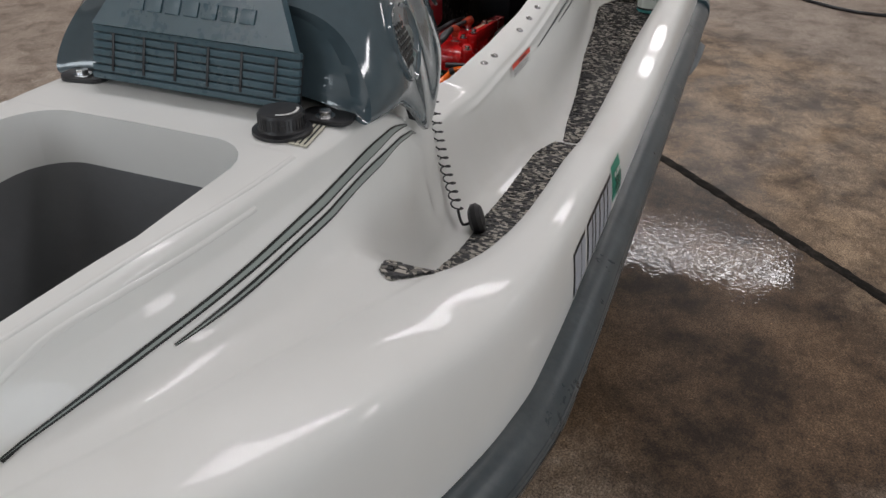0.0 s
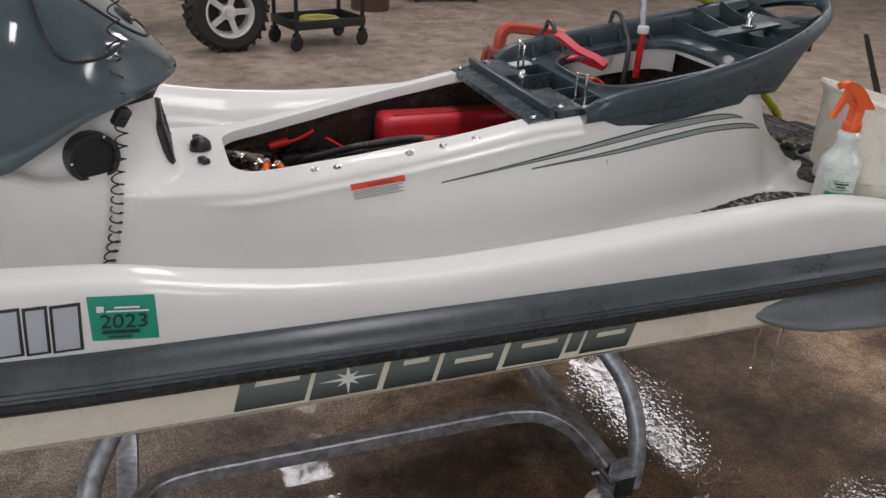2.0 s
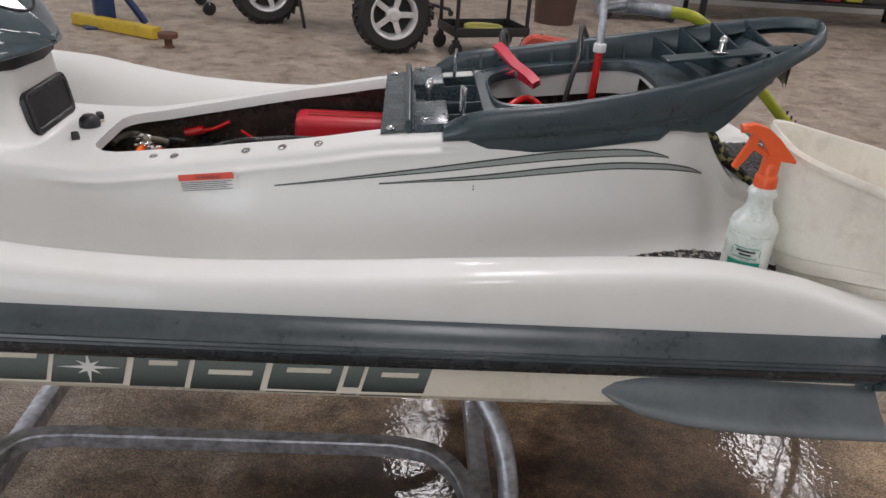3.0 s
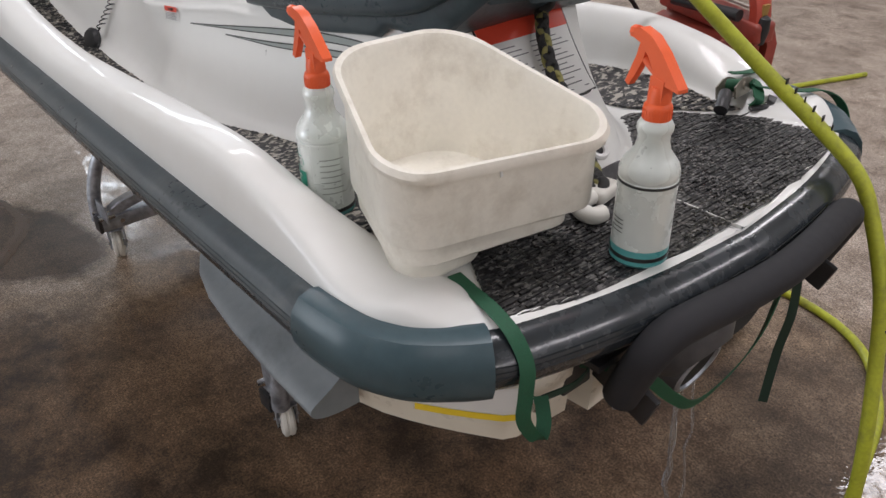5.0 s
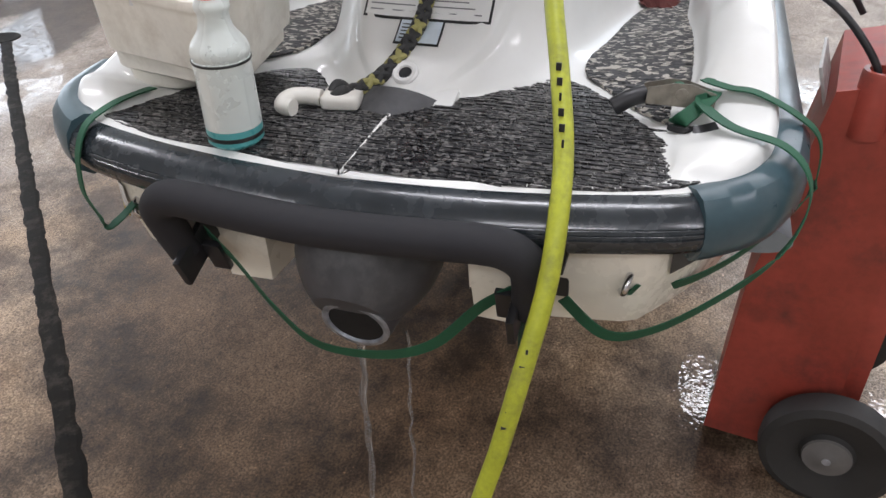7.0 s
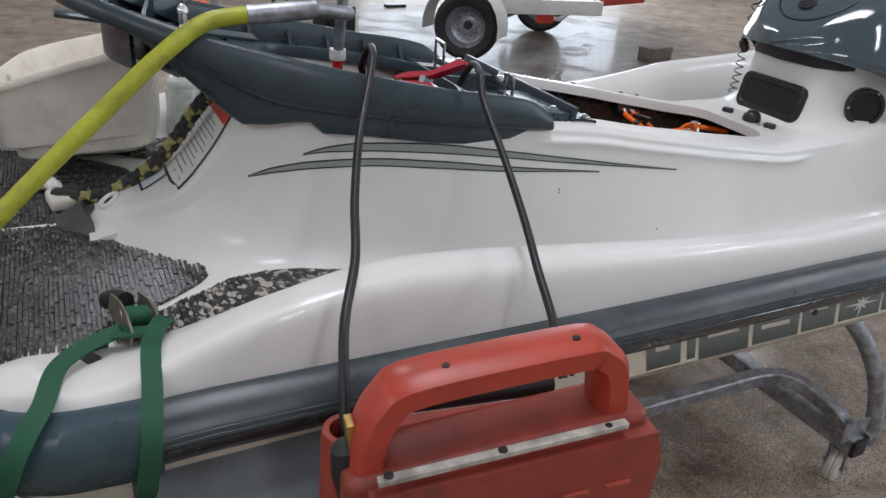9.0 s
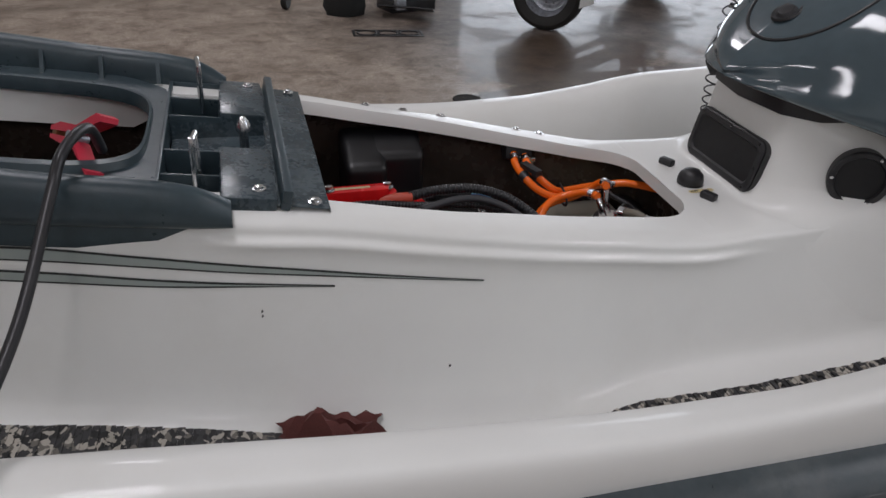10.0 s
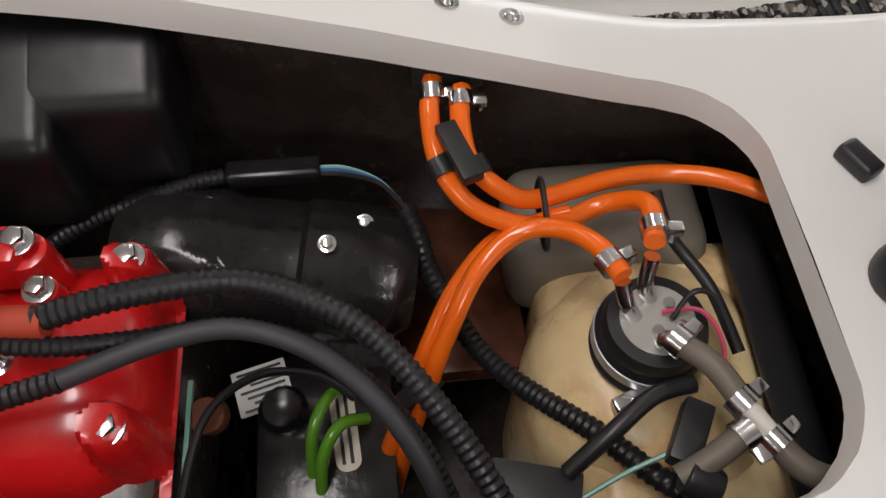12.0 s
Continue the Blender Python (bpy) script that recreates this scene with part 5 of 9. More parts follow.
# oil filler cap, hinge tabs and label on the fore deck
p = on_top(-1.044, -0.174)
b = lathe([(0.038, 0), (0.038, 0.004), (0.031, 0.006), (0.029, 0.009), (0.0295, 0.024), (0.027, 0.028), (0.0, 0.029)], Matrix.Translation(p), 40)
part("oil_cap", b, BLACK, ski, "black ribbed oil filler cap")
b = bmesh.new()
for k in range(36):
    a = 2 * math.pi * k / 36
    box(0.0012, 0.0022, 0.014, Matrix.Translation(p) @ pose(0.0293 * math.cos(a), 0.0293 * math.sin(a), 0.017, 0, 0, math.degrees(a)), bm=b)
part("cap_ribs", b, BLACK, ski, smooth=False)
b = bmesh.new()
for k in range(9):
    a = radians(200 + 13 * k)
    plates([(-0.0018, -0.0025, 0.0018, 0.0025)], Matrix.Translation(p) @ pose(0.021 * math.cos(a), 0.021 * math.sin(a), 0.0295, 0, 0, math.degrees(a)), bm=b)
part("cap_bars", b, DECALWHITE, ski, smooth=False)
for y in (-0.205, 0.19):
    p = on_top(-0.985, y)
    b = prism(rounded(0.05, 0.07, 0.018), 0, 0.006, Matrix.Translation(p) @ pose(0.004, 0, 0, 0, 0, 10))
    part("hood_tab", bevel(b, 0.0015), BLACK, ski)
    hexbolt(p + Vector((-0.004, 0, 0.006)), (0, 0, 1), 0.009, 0.007)
pa, pb, pc = on_top(-1.078, -0.208, 0.001), on_top(-0.988, -0.188, 0.001), on_top(-1.088, -0.185, 0.001)
pa, pb, pc = on_top(-1.074, -0.225, 0.001), on_top(-0.99, -0.213, 0.001), on_top(-1.078, -0.202, 0.001)
m = frame_at(pa, pb, pc)
ol = part("oil_label", plates([(0, 0, 0.085, 0.026)], m, 0.0006), mat("label_cream", (0.72, 0.70, 0.58), 0.5), ski, smooth=False)
part("label_lines", plates([(0.006, 0.005 + 0.006 * k, 0.078 - 0.008 * (k % 2), 0.0075 + 0.006 * k) for k in range(3)] + [(0, 0, 0.085, 0.0008), (0, 0.0252, 0.085, 0.026), (0, 0, 0.0008, 0.026), (0.0842, 0, 0.085, 0.026)], m, 0.0011), DECALBLACK, ol, smooth=False)

# labels and tow eye on the stern of the seat pedestal
def stern_sheet(name, y0_, y1_, z0_, z1_, mtl, off, skew=0.0, n=6):
    rows = []
    for j in range(n + 1):
        row = []
        for k in range(n + 1):
            z = z0_ + (z1_ - z0_) * k / n
            y = y0_ + (y1_ - y0_) * j / n + skew * (z - z0_)
            hit, p, nn, _ = deck.ray_cast(Vector((2.0, y, z)), Vector((-1, 0, 0)))
            row.append(p + (nn if nn.x > 0 else -nn) * off)
        rows.append(row)
    return part(name, grid(rows), mtl, ski)


stern_sheet("stern_label_edge", -0.108, 0.108, 0.888, 1.016, DECALBLACK, 0.0012)
sl = stern_sheet("stern_warning_label", -0.104, 0.104, 0.891, 1.013, DECALWHITE, 0.0020)
sl["label"] = "large white warning label with a red header"
stern_sheet("label_header", -0.104, 0.104, 0.987, 1.013, DECALRED, 0.0028)
for col in (-0.096, 0.004):
    for k in range(12):
        stern_sheet("label_line", col, col + 0.088 - 0.012 * ((k * 7) % 3), 0.897 + 0.0072 * k, 0.8985 + 0.0072 * k, bpy.data.materials["label_ink"], 0.0028, n=2)
stern_sheet("rear_label_edge", -0.040, 0.036, 0.863, 0.890, DECALBLACK, 0.0012)
stern_sheet("rear_label", -0.037, 0.033, 0.865, 0.888, mat("label_pale_blue", (0.62, 0.70, 0.76), 0.45), 0.0020)
for k in range(5):
    stern_sheet("label_line", -0.033, -0.002 - 0.004 * (k % 2), 0.868 + 0.0036 * k, 0.8693 + 0.0036 * k, DECALBLACK, 0.0028, n=2)
hit, p, nn, _ = deck.ray_cast(Vector((2.0, -0.002, 0.836)), Vector((-1, 0, 0)))
nn = nn if nn.x > 0 else -nn
m = nn.to_track_quat("Z", "Y").to_matrix().to_4x4()
m.translation = p
part("drain_bezel", lathe([(0.021, -0.004), (0.021, 0.003), (0.018, 0.006), (0.012, 0.005), (0.010, 0.001)], m, 28), DECALWHITE, ski)
part("drain_hole", lathe([(0.0105, 0.0018), (0, 0.0018)], m, 20), BLACK, ski)
b = box(0.05, 0.11, 0.018, pose(1.02, 0.03, 0.803, 0, 14, 0), r=0.006)
part("pedestal_foot", b, WHITE, ski)

# coiled tether
o = [Vector((-0.535, -0.14, 1.27)), Vector((-0.55, -0.168, 1.14)), Vector((-0.552, -0.178, 1.04)), Vector((-0.558, -0.182, 0.985)), Vector((-0.57, -0.195, 0.93)), Vector((-0.578, -0.207, 0.88)), Vector((-0.588, -0.224, 0.83)), Vector((-0.605, -0.248, 0.785)), Vector((-0.618, -0.264, 0.757))]
C = spline(o, 30)
coil, ang, walked = [], 0.0, 0.0
for i in range(len(C) - 1):
    for k in range(5):
        q = C[i].lerp(C[i + 1], k / 5)
        step = (C[i + 1] - C[i]).length / 5
        walked += step
        r = 0.010 - 0.003 * math.exp(-walked / 0.1)
        ang += step / (0.030 if walked < 0.2 else 0.022 if walked < 0.36 else 0.0165) * 2 * math.pi
        coil.append(q + Vector((math.cos(ang) * r, math.sin(ang) * r, 0)))
part("safety_tether", tube(coil, 0.0015, curve=False, seg=6), BLACKCABLE, ski, "black coiled safety tether")
part("tether_clip", box(0.024, 0.016, 0.034, pose(-0.553, -0.178, 1.03, 20, 25, 30), r=0.005), BLACK, ski)
part("tether_cord", tube([(-0.618, -0.264, 0.757), (-0.626, -0.272, 0.742), (-0.628, -0.28, 0.734), (-0.612, -0.288, 0.732)], 0.0028, seg=8), BLACKCABLE, ski)
fl = lathe([(0.0, -0.014), (0.02, -0.013), (0.03, -0.006), (0.031, 0.004), (0.024, 0.012), (0.01, 0.014), (0, 0.014)], pose(-0.60, -0.296, 0.735, 70, 20, 10), 24)
part("tether_float", fl, BLACK, ski, "black foam tether float")

# hood trim: grille, raised blocks, speaker grilles, hatch seam
bm = bmesh.new()
base = frame_at(Vector((-0.988, -0.166, 1.076)), Vector((-0.988, 0.160, 1.076)), Vector((-0.962, -0.166, 1.16)))
part("grille_panel", prism([(0, 0), (0.322, 0), (0.322, 0.07), (0, 0.07)], -0.008, 0.004, base, r=0.002), BLACK, ski)
for k in range(7):
    box(0.330, 0.0086, 0.007, base @ pose(0.161, 0.004 + 0.0108 * k, -0.010, -14, 0, 0), r=0.0012, bm=bm)
for k in range(7):
    box(0.004, 0.070, 0.003, base @ pose(0.012 + 0.0498 * k, 0.036, -0.008), r=0.001, bm=bm)
for k in range(6):
    part("grille_slot", box(0.004, 0.052, 0.002, base @ pose(0.03 + 0.052 * k, 0.038, -0.0142), r=0.0008), BLACK, ski)
HOODTEAL = mat("hood_teal", (0.062, 0.108, 0.130), 0.30, vary=0.12, scale=10, fine=90, dirt=(0.14, 0.17, 0.18), dirt_amount=0.25)
part("grille", bm, HOODTEAL, ski, "blue-grey slatted hood grille")
fp = frame_at(Vector((-0.968, -0.166, 1.148)), Vector((-0.968, 0.160, 1.148)), Vector((-0.90, -0.10, 1.26)))
part("hood_front_panel", prism([(0, -0.006), (0.32, -0.006), (0.25, 0.13), (0.07, 0.13)], -0.02, -0.002, fp, r=0.003), HOODTEAL, ski)
for k in range(7):
    part("raised_block", box(0.022, 0.02, 0.003, fp @ pose(0.075 + 0.029 * k, 0.03, -0.021), r=0.001), HOODTEAL, ski)
hood_ob = bpy.data.objects["hood"]
for s in (-1, 1):
    m = Vector((0.06, s, 0.30)).normalized().to_track_quat("Z", "Y").to_matrix().to_4x4()
    hit, p, n, _ = hood_ob.ray_cast(Vector((-0.835, s * 1.0, 1.135)), Vector((0, -s, 0)))
    m.translation = p
    ring = [(0.062 * math.cos(2 * math.pi * k / 40) * (1.0 + 0.22 * math.cos(2 * math.pi * k / 40)), 0.052 * math.sin(2 * math.pi * k / 40)) for k in range(40)]
    rows = []
    for sc_, dz in ((1.08, -0.006), (1.04, 0.004), (0.98, 0.005), (0.9, 0.001), (0.0, -0.001)):
        row = []
        for x, y in ring:
            q = m @ Vector((x * sc_, y * sc_, 0))
            hit, pp, nn, _ = hood_ob.ray_cast(q + Vector((0, s * 0.3, 0)), Vector((0, -s, 0)))
            row.append((pp if hit else q) + m.to_3x3() @ Vector((0, 0, dz)))
        rows.append(row)
    part("speaker_cover", grid(rows, closed=True), TEALGLOSS, ski)
    b = bmesh.new()
    for i in range(-3, 4):
        for j in range(-3, 4):
            x, y = 0.0095 * (i + 0.5 * (j % 2)), 0.0085 * j
            if x * x + y * y < 0.031 ** 2:
                q = m @ Vector((x - 0.012, y, 0))
                hit, pp, nn, _ = hood_ob.ray_cast(q + Vector((0, s * 0.3, 0)), Vector((0, -s, 0)))
                mm = m.copy()
                mm.translation = (pp if hit else q) + m.to_3x3() @ Vector((0, 0, 0.0022))
                cyl(0.0034, 0.0008, mm, seg=10, bm=b)
    part("speaker_grille", b, BLACKGLOSS, ski)
b = bmesh.new()
loop = []
for k in range(48):
    a = 2 * math.pi * k / 48
    x, y = -0.60 + 0.105 * math.cos(a), 0.105 * math.sin(a)
    loop.append(on_top(x, y, 0.0005, hood_ob))
part("hatch_seam", tube(loop, 0.0028, n=2, closed=True, seg=6), BLACK, ski)
p = on_top(-0.535, 0.0, 0, hood_ob)
part("latch_recess", lathe([(0.024, 0.0), (0.022, 0.003), (0.016, 0.001), (0.012, 0.006), (0, 0.008)], Matrix.Translation(p) @ pose(0, 0, 0, 0, 32, 0), 24), BLACK, ski)
# ribbed boot under the hood lip
b = prism([(x, y) for x, y in [(-0.54, -0.13), (-0.50, -0.09), (-0.485, 0.0), (-0.50, 0.09), (-0.54, 0.13), (-0.7, 0.15), (-0.7, -0.15)]], 1.035, 1.085)
part("column_boot", b, BLACK, ski)

part("hood_wire", tube([(-0.68, -0.168, 1.245), (-0.658, -0.18, 1.225), (-0.649, -0.20, 1.192), (-0.639, -0.212, 1.157), (-0.619, -0.214, 1.134), (-0.588, -0.199, 1.129), (-0.556, -0.175, 1.133), (-0.535, -0.142, 1.145)], 0.0028, seg=8), BLACKCABLE, ski, "thin black wire draped over the hood")

# ---- jet ski: sponsons, pump, step and stern fittings ----
for s in (-1, 1):
    rows = []
    for x, zt_, zb_, out in ((0.575, 0.672, 0.662, 0.006), (0.595, 0.686, 0.650, 0.024), (0.635, 0.696, 0.636, 0.044), (0.70, 0.699, 0.626, 0.060), (0.8, 0.698, 0.620, 0.070), (0.92, 0.694, 0.617, 0.075), (1.035, 0.690, 0.616, 0.076)):
        y = 0.522
        h = zt_ - zb_
        C = [(y, zt_ + 0.01), (y, zt_), (y + out * 0.22, zt_ - 0.02 * h), (y + out * 0.5, zt_ - 0.30 * h), (y + out * 0.88, zb_ + 0.52 * h), (y + out * 1.02, zb_ + 0.42 * h), (y + out * 1.04, zb_ + 0.30 * h), (y + out * 0.94, zb_ + 0.16 * h), (y + out * 0.55, zb_ + 0.03 * h), (y, zb_ + 0.02 * h)]
        rows.append([(x, s * p.x, p.y) for p in bspline([(a, c, 0) for a, c in C], 3)])
    b = grid(rows)
    b.verts.ensure_lookup_table()
    k = len(rows[0])
    b.faces.new(b.verts[-k:])
    part("sponson", b, TUBGREY, ski, "scuffed blue-grey sponson")
    for x, z in ((0.70, 0.66), (1.005, 0.645)):
        part("sponson_screw", lathe([(0.006, 0), (0.005, 0.003), (0, 0.003)], pose(x, s * 0.567, z, 90 * -s, 0, 0), 10), BLACK, ski)
    # blocks either side of the pump
    b = prism([(1.05, 0.135), (1.235, 0.155), (1.238, 0.255), (1.10, 0.275)], 0.555, 0.735, Matrix.Diagonal((1, s, 1, 1)))
    for v in b.verts:
        if v.co.z < 0.6:
            v.co.x -= 0.02
            v.co.y = s * (0.20 + (abs(v.co.y) - 0.20) * 0.72)
    part("hull_block", bevel(b, 0.012, 3), CREAM, ski)
    # step bracket
    b = box(0.075, 0.07, 0.012, pose(1.235, s * 0.265, 0.70, 0, 0, 0), r=0.003)
    box(0.02, 0.075, 0.09, pose(1.21, s * 0.265, 0.665), r=0.003, bm=b)
    box(0.10, 0.012, 0.055, pose(1.28, s * 0.245, 0.645, 0, 20, 0), r=0.004, bm=b)
    part("step_bracket", b, BLACK, ski)
    hexbolt((1.246, s * 0.265, 0.69), (1, 0, 0), 0.006, 0.005)
    # tie-down eye
    b = tube([(1.16, s * 0.385, 0.685), (1.20, s * 0.384, 0.683), (1.232, s * 0.38, 0.672), (1.235, s * 0.376, 0.655), (1.21, s * 0.372, 0.645), (1.16, s * 0.37, 0.65)], 0.005, seg=10)
    part("tie_down_eye", b, CHROME, ski, "bent steel tie-down eye")
    part("eye_washer", cyl(0.012, 0.004, pose(1.17, s * 0.385, 0.685, 0, 90, 0), seg=20), BLACK, ski)
# flared hull sides at the stern under the bumper
for s in (-1, 1):
    rows = []
    for k in range(13):
        u = k / 12
        y = 0.53 - 0.24 * u
        x = 1.02 + 0.205 * min(1, 1.9 * u) ** 0.7
        rows.append([(x, s * y, 0.735), (x - 0.002, s * y, 0.67), (x - 0.02, s * (y - 0.012), 0.60 - 0.03 * u), (x - 0.09, s * (y - 0.05), 0.56 - 0.02 * u)])
    part("stern_quarter", grid(rows), CREAM, ski)
    rows = [[(1.05, s * 0.28, z), (1.225, s * 0.292, z)] for z in (0.735, 0.6)]
# yellow-edged label and black label on the quarters
q = [[Vector((1.02 + 0.205 * min(1, 1.9 * u) ** 0.7 + 0.003, -(0.53 - 0.24 * u) - 0.002, 0.70 - 0.055 * k)) for k in (0, 0.5, 1)] for u in (0.18, 0.28, 0.38, 0.48, 0.56)]
part("quarter_label", grid(q), DECALWHITE, ski)
q2 = [[p + Vector((0.001, -0.001, dz)) for p, dz in ((r[2], 0.0), (r[2], 0.011))] for r in q]
part("label_yellow_band", grid(q2), mat("decal_yellow", (0.82, 0.6, 0.03), 0.4), ski)
q = [[Vector((1.02 + 0.205 * min(1, 1.9 * u) ** 0.7 + 0.003, (0.53 - 0.24 * u) + 0.002, 0.705 - 0.035 * k)) for k in (0, 1)] for u in (0.22, 0.32, 0.42)]
part("capacity_plate", grid(q), DECALBLACK, ski)

# jet pump: bowl, steering nozzle
b = lathe([(0.0, -0.2), (0.105, -0.2), (0.112, -0.1), (0.118, -0.02), (0.116, 0.03), (0.108, 0.062), (0.094, 0.09), (0.076, 0.114), (0.058, 0.13)], pose(1.155, -0.012, 0.632, 0, 124, 0), 44)
part("jet_pump", b, mat("worn_black_cast", (0.062, 0.062, 0.066), 0.5, vary=0.3, scale=20, bump=0.3, dirt=(0.14, 0.14, 0.14), dirt_amount=0.5), ski, "scuffed black jet pump housing")
NZ = pose(1.258, -0.009, 0.533, 0, 106, 0)
b = lathe([(0.07, -0.11), (0.062, -0.04), (0.056, -0.006), (0.054, 0.0), (0.046, 0.0), (0.045, -0.004)], NZ, 36)
part("steering_nozzle", b, bpy.data.materials["worn_black_cast"], ski)
# inside of the nozzle coloured near-black to hold the shade of the hole
part("nozzle_bore", lathe([(0.0455, -0.002), (0.042, -0.02), (0.04, -0.1), (0.0, -0.1)], NZ, 36), mat("bore_shade_black", (0.006, 0.006, 0.006), 0.7), ski)
part("nozzle_rim", lathe([(0.0545, -0.004), (0.0545, 0.001), (0.052, 0.003), (0.046, 0.003), (0.044, -0.003)], NZ, 36), STEEL, ski)
part("pump_cover", box(0.17, 0.27, 0.09, pose(1.14, 0, 0.70, 0, 8, 0), r=0.03, seg=3), bpy.data.materials["worn_black_cast"], ski)

# foam-sleeved boarding step
R = 0.0255
pts = [(1.285, -0.262, 0.645), (1.305, -0.265, 0.70), (1.318, -0.262, 0.735), (1.326, -0.24, 0.758), (1.332, -0.205, 0.766), (1.346, -0.1, 0.768), (1.352, 0.0, 0.768), (1.346, 0.1, 0.768), (1.332, 0.205, 0.766), (1.326, 0.24, 0.758), (1.318, 0.262, 0.735), (1.305, 0.265, 0.70), (1.285, 0.262, 0.645)]
part("boarding_step", tube(pts, R, n=6, seg=20), FOAM, ski, "black foam-sleeved boarding step tube")
for s in (-1, 1):
    part("step_pin", cyl(0.006, 0.03, pose(1.28, s * 0.262, 0.62), seg=12), STEEL, ski)
    part("step_strap_plate", box(0.012, 0.03, 0.06, pose(1.262, s * 0.225, 0.625, 0, 20, 0), r=0.003), BLACK, ski)
# rounded deck caps at the stern corners are part of the gunwale; crack line on each

# ---- jet ski: engine bay ----
eng = part("engine", box(0.34, 0.19, 0.30, pose(0.17, 0.0, 0.66), r=0.02), BAY, ski, "black marine engine with red cylinder head")


def red_head(xa, xb, name):
    """Domed cast head: arched cover with round ends, bolt bosses at the corners running down into its flanks."""
    bosses = [(x, y) for x in (xa + 0.016, xb - 0.016) for y in (-0.056, 0.049)]
    cx, hx, cy, hy = (xa + xb) / 2, (xb - xa) / 2, 0.001, 0.076
    z0 = 0.800

    def height(x, y):
        u, v = abs((x - cx) / hx), abs((y - cy) / hy)
        d = max(0.0, 1 - (u ** 3.2 + v ** 2.6))
        h = 0.052 * d ** 0.42
        for bx, by in bosses:
            r = math.hypot(x - bx, y - by)
            k = max(0.0, min(1.0, (0.0205 - r) / 0.008))
            k = k * k * (3 - 2 * k)
            h = max(h, h * 0.3 + 0.055 * k)
        return z0 + h

    N, M = 46, 56
    top_ = [[(xa - 0.004 + (xb - xa + 0.008) * i / (N - 1), cy - 0.082 + 0.164 * j / (M - 1)) for j in range(M)] for i in range(N)]
    h = part(name, grid([[(x, y, height(x, y)) for x, y in r] for r in top_]), RED, eng, "glossy red cast cylinder head")
    for x, y in bosses:
        hexbolt((x, y, z0 + 0.055), (0, 0, 1), 0.0075, 0.007, h)
        part("bolt_washer", cyl(0.0105, 0.0018, pose(x, y, z0 + 0.0545), seg=20), CHROME, h)
    return h


red_head(0.0, 0.122, "cylinder_head")
red_head(0.126, 0.248, "cylinder_head")
# raised red rail along the port side of the heads
b = box(0.215, 0.026, 0.035, pose(0.172, -0.058, 0.866, 0, 3, -3), r=0.006)
cyl(0.0155, 0.05, pose(0.066, -0.052, 0.83), r2=0.0135, seg=24, edge=0.004, bm=b)
cyl(0.013, 0.05, pose(0.058, -0.031, 0.82), r2=0.011, seg=24, edge=0.004, bm=b)
part("head_rail", b, RED, eng)
part("rail_plate", box(0.11, 0.007, 0.001, pose(0.15, -0.056, 0.8845, 0, 3, -3)), mat("plate_gold", (0.5, 0.42, 0.25), 0.4), eng)
hexbolt((0.058, -0.031, 0.870), (0, 0, 1), 0.0065, 0.006, eng)
for x in (0.068, 0.16):
    hexbolt((x, -0.055, 0.884), (0, 0, 1), 0.007, 0.007, eng)
# spark plugs with boots
PL = [((0.085, 0.002, 0.846), (0.083, -0.004, 0.888)), ((0.20, 0.004, 0.846), (0.198, -0.004, 0.88))]
for (a, c) in PL:
    a, c = Vector(a), Vector(c)
    part("spark_plug", lathe([(0.011, 0), (0.011, 0.006), (0.008, 0.007), (0.008, 0.014), (0.0085, 0.015), (0.0085, 0.02), (0.006, 0.021), (0.006, 0.026)], Matrix.Translation(a), 16), CHROME, eng)
    b = tube([a + Vector((0, 0, 0.018)), a + Vector((0, -0.002, 0.034)), c + Vector((-0.004, 0, -0.004)), c + Vector((-0.02, 0.002, 0.001)), c + Vector((-0.043, 0.004, 0.002))], 0.0092, n=5, seg=14)
    part("plug_boot", b, BOOT, eng, "orange rubber spark plug boot")
# plug leads in corrugated sleeve
part("plug_lead", tube([(0.045, -0.001, 0.892), (0.0, -0.009, 0.896), (-0.057, -0.014, 0.893), (-0.10, -0.001, 0.886), (-0.131, 0.018, 0.873), (-0.165, 0.057, 0.851), (-0.193, 0.102, 0.826), (-0.208, 0.14, 0.79)], 0.0068, n=8, seg=12, ribs=0.0012, pitch=0.0052), BLACKCABLE, eng)
part("plug_lead", tube([(0.16, 0.0, 0.883), (0.10, 0.004, 0.886), (0.04, 0.012, 0.884), (0.0, 0.010, 0.880), (-0.05, 0.004, 0.874), (-0.09, 0.014, 0.868), (-0.125, 0.036, 0.853), (-0.155, 0.072, 0.828), (-0.178, 0.12, 0.785)], 0.005, n=8, seg=12, ribs=0.001, pitch=0.005), BLACKCABLE, eng)
part("plug_lead", tube([(0.24, 0.03, 0.868), (0.17, 0.04, 0.874), (0.1, 0.042, 0.876), (0.03, 0.032, 0.886)], 0.0058, n=8, seg=12, ribs=0.001, pitch=0.005), BLACKCABLE, eng)
part("lead_sheath", tube([(0.03, 0.032, 0.886), (-0.02, 0.017, 0.89), (-0.06, 0.012, 0.887), (-0.10, 0.026, 0.878), (-0.132, 0.052, 0.86), (-0.155, 0.086, 0.835), (-0.17, 0.125, 0.795)], 0.0058, n=8, seg=12), mat("grey_black_rubber", (0.035, 0.036, 0.04), 0.5), eng)
# red airbox cover on the starboard side
b = box(0.34, 0.085, 0.085, pose(0.155, 0.156, 0.864, 0, 1, 4), r=0.022, seg=3)
cov = part("airbox_cover", b, mat("red_satin", (0.60, 0.03, 0.045), 0.4, vary=0.1, scale=10, bump=0.08), ski, "matt red airbox cover")
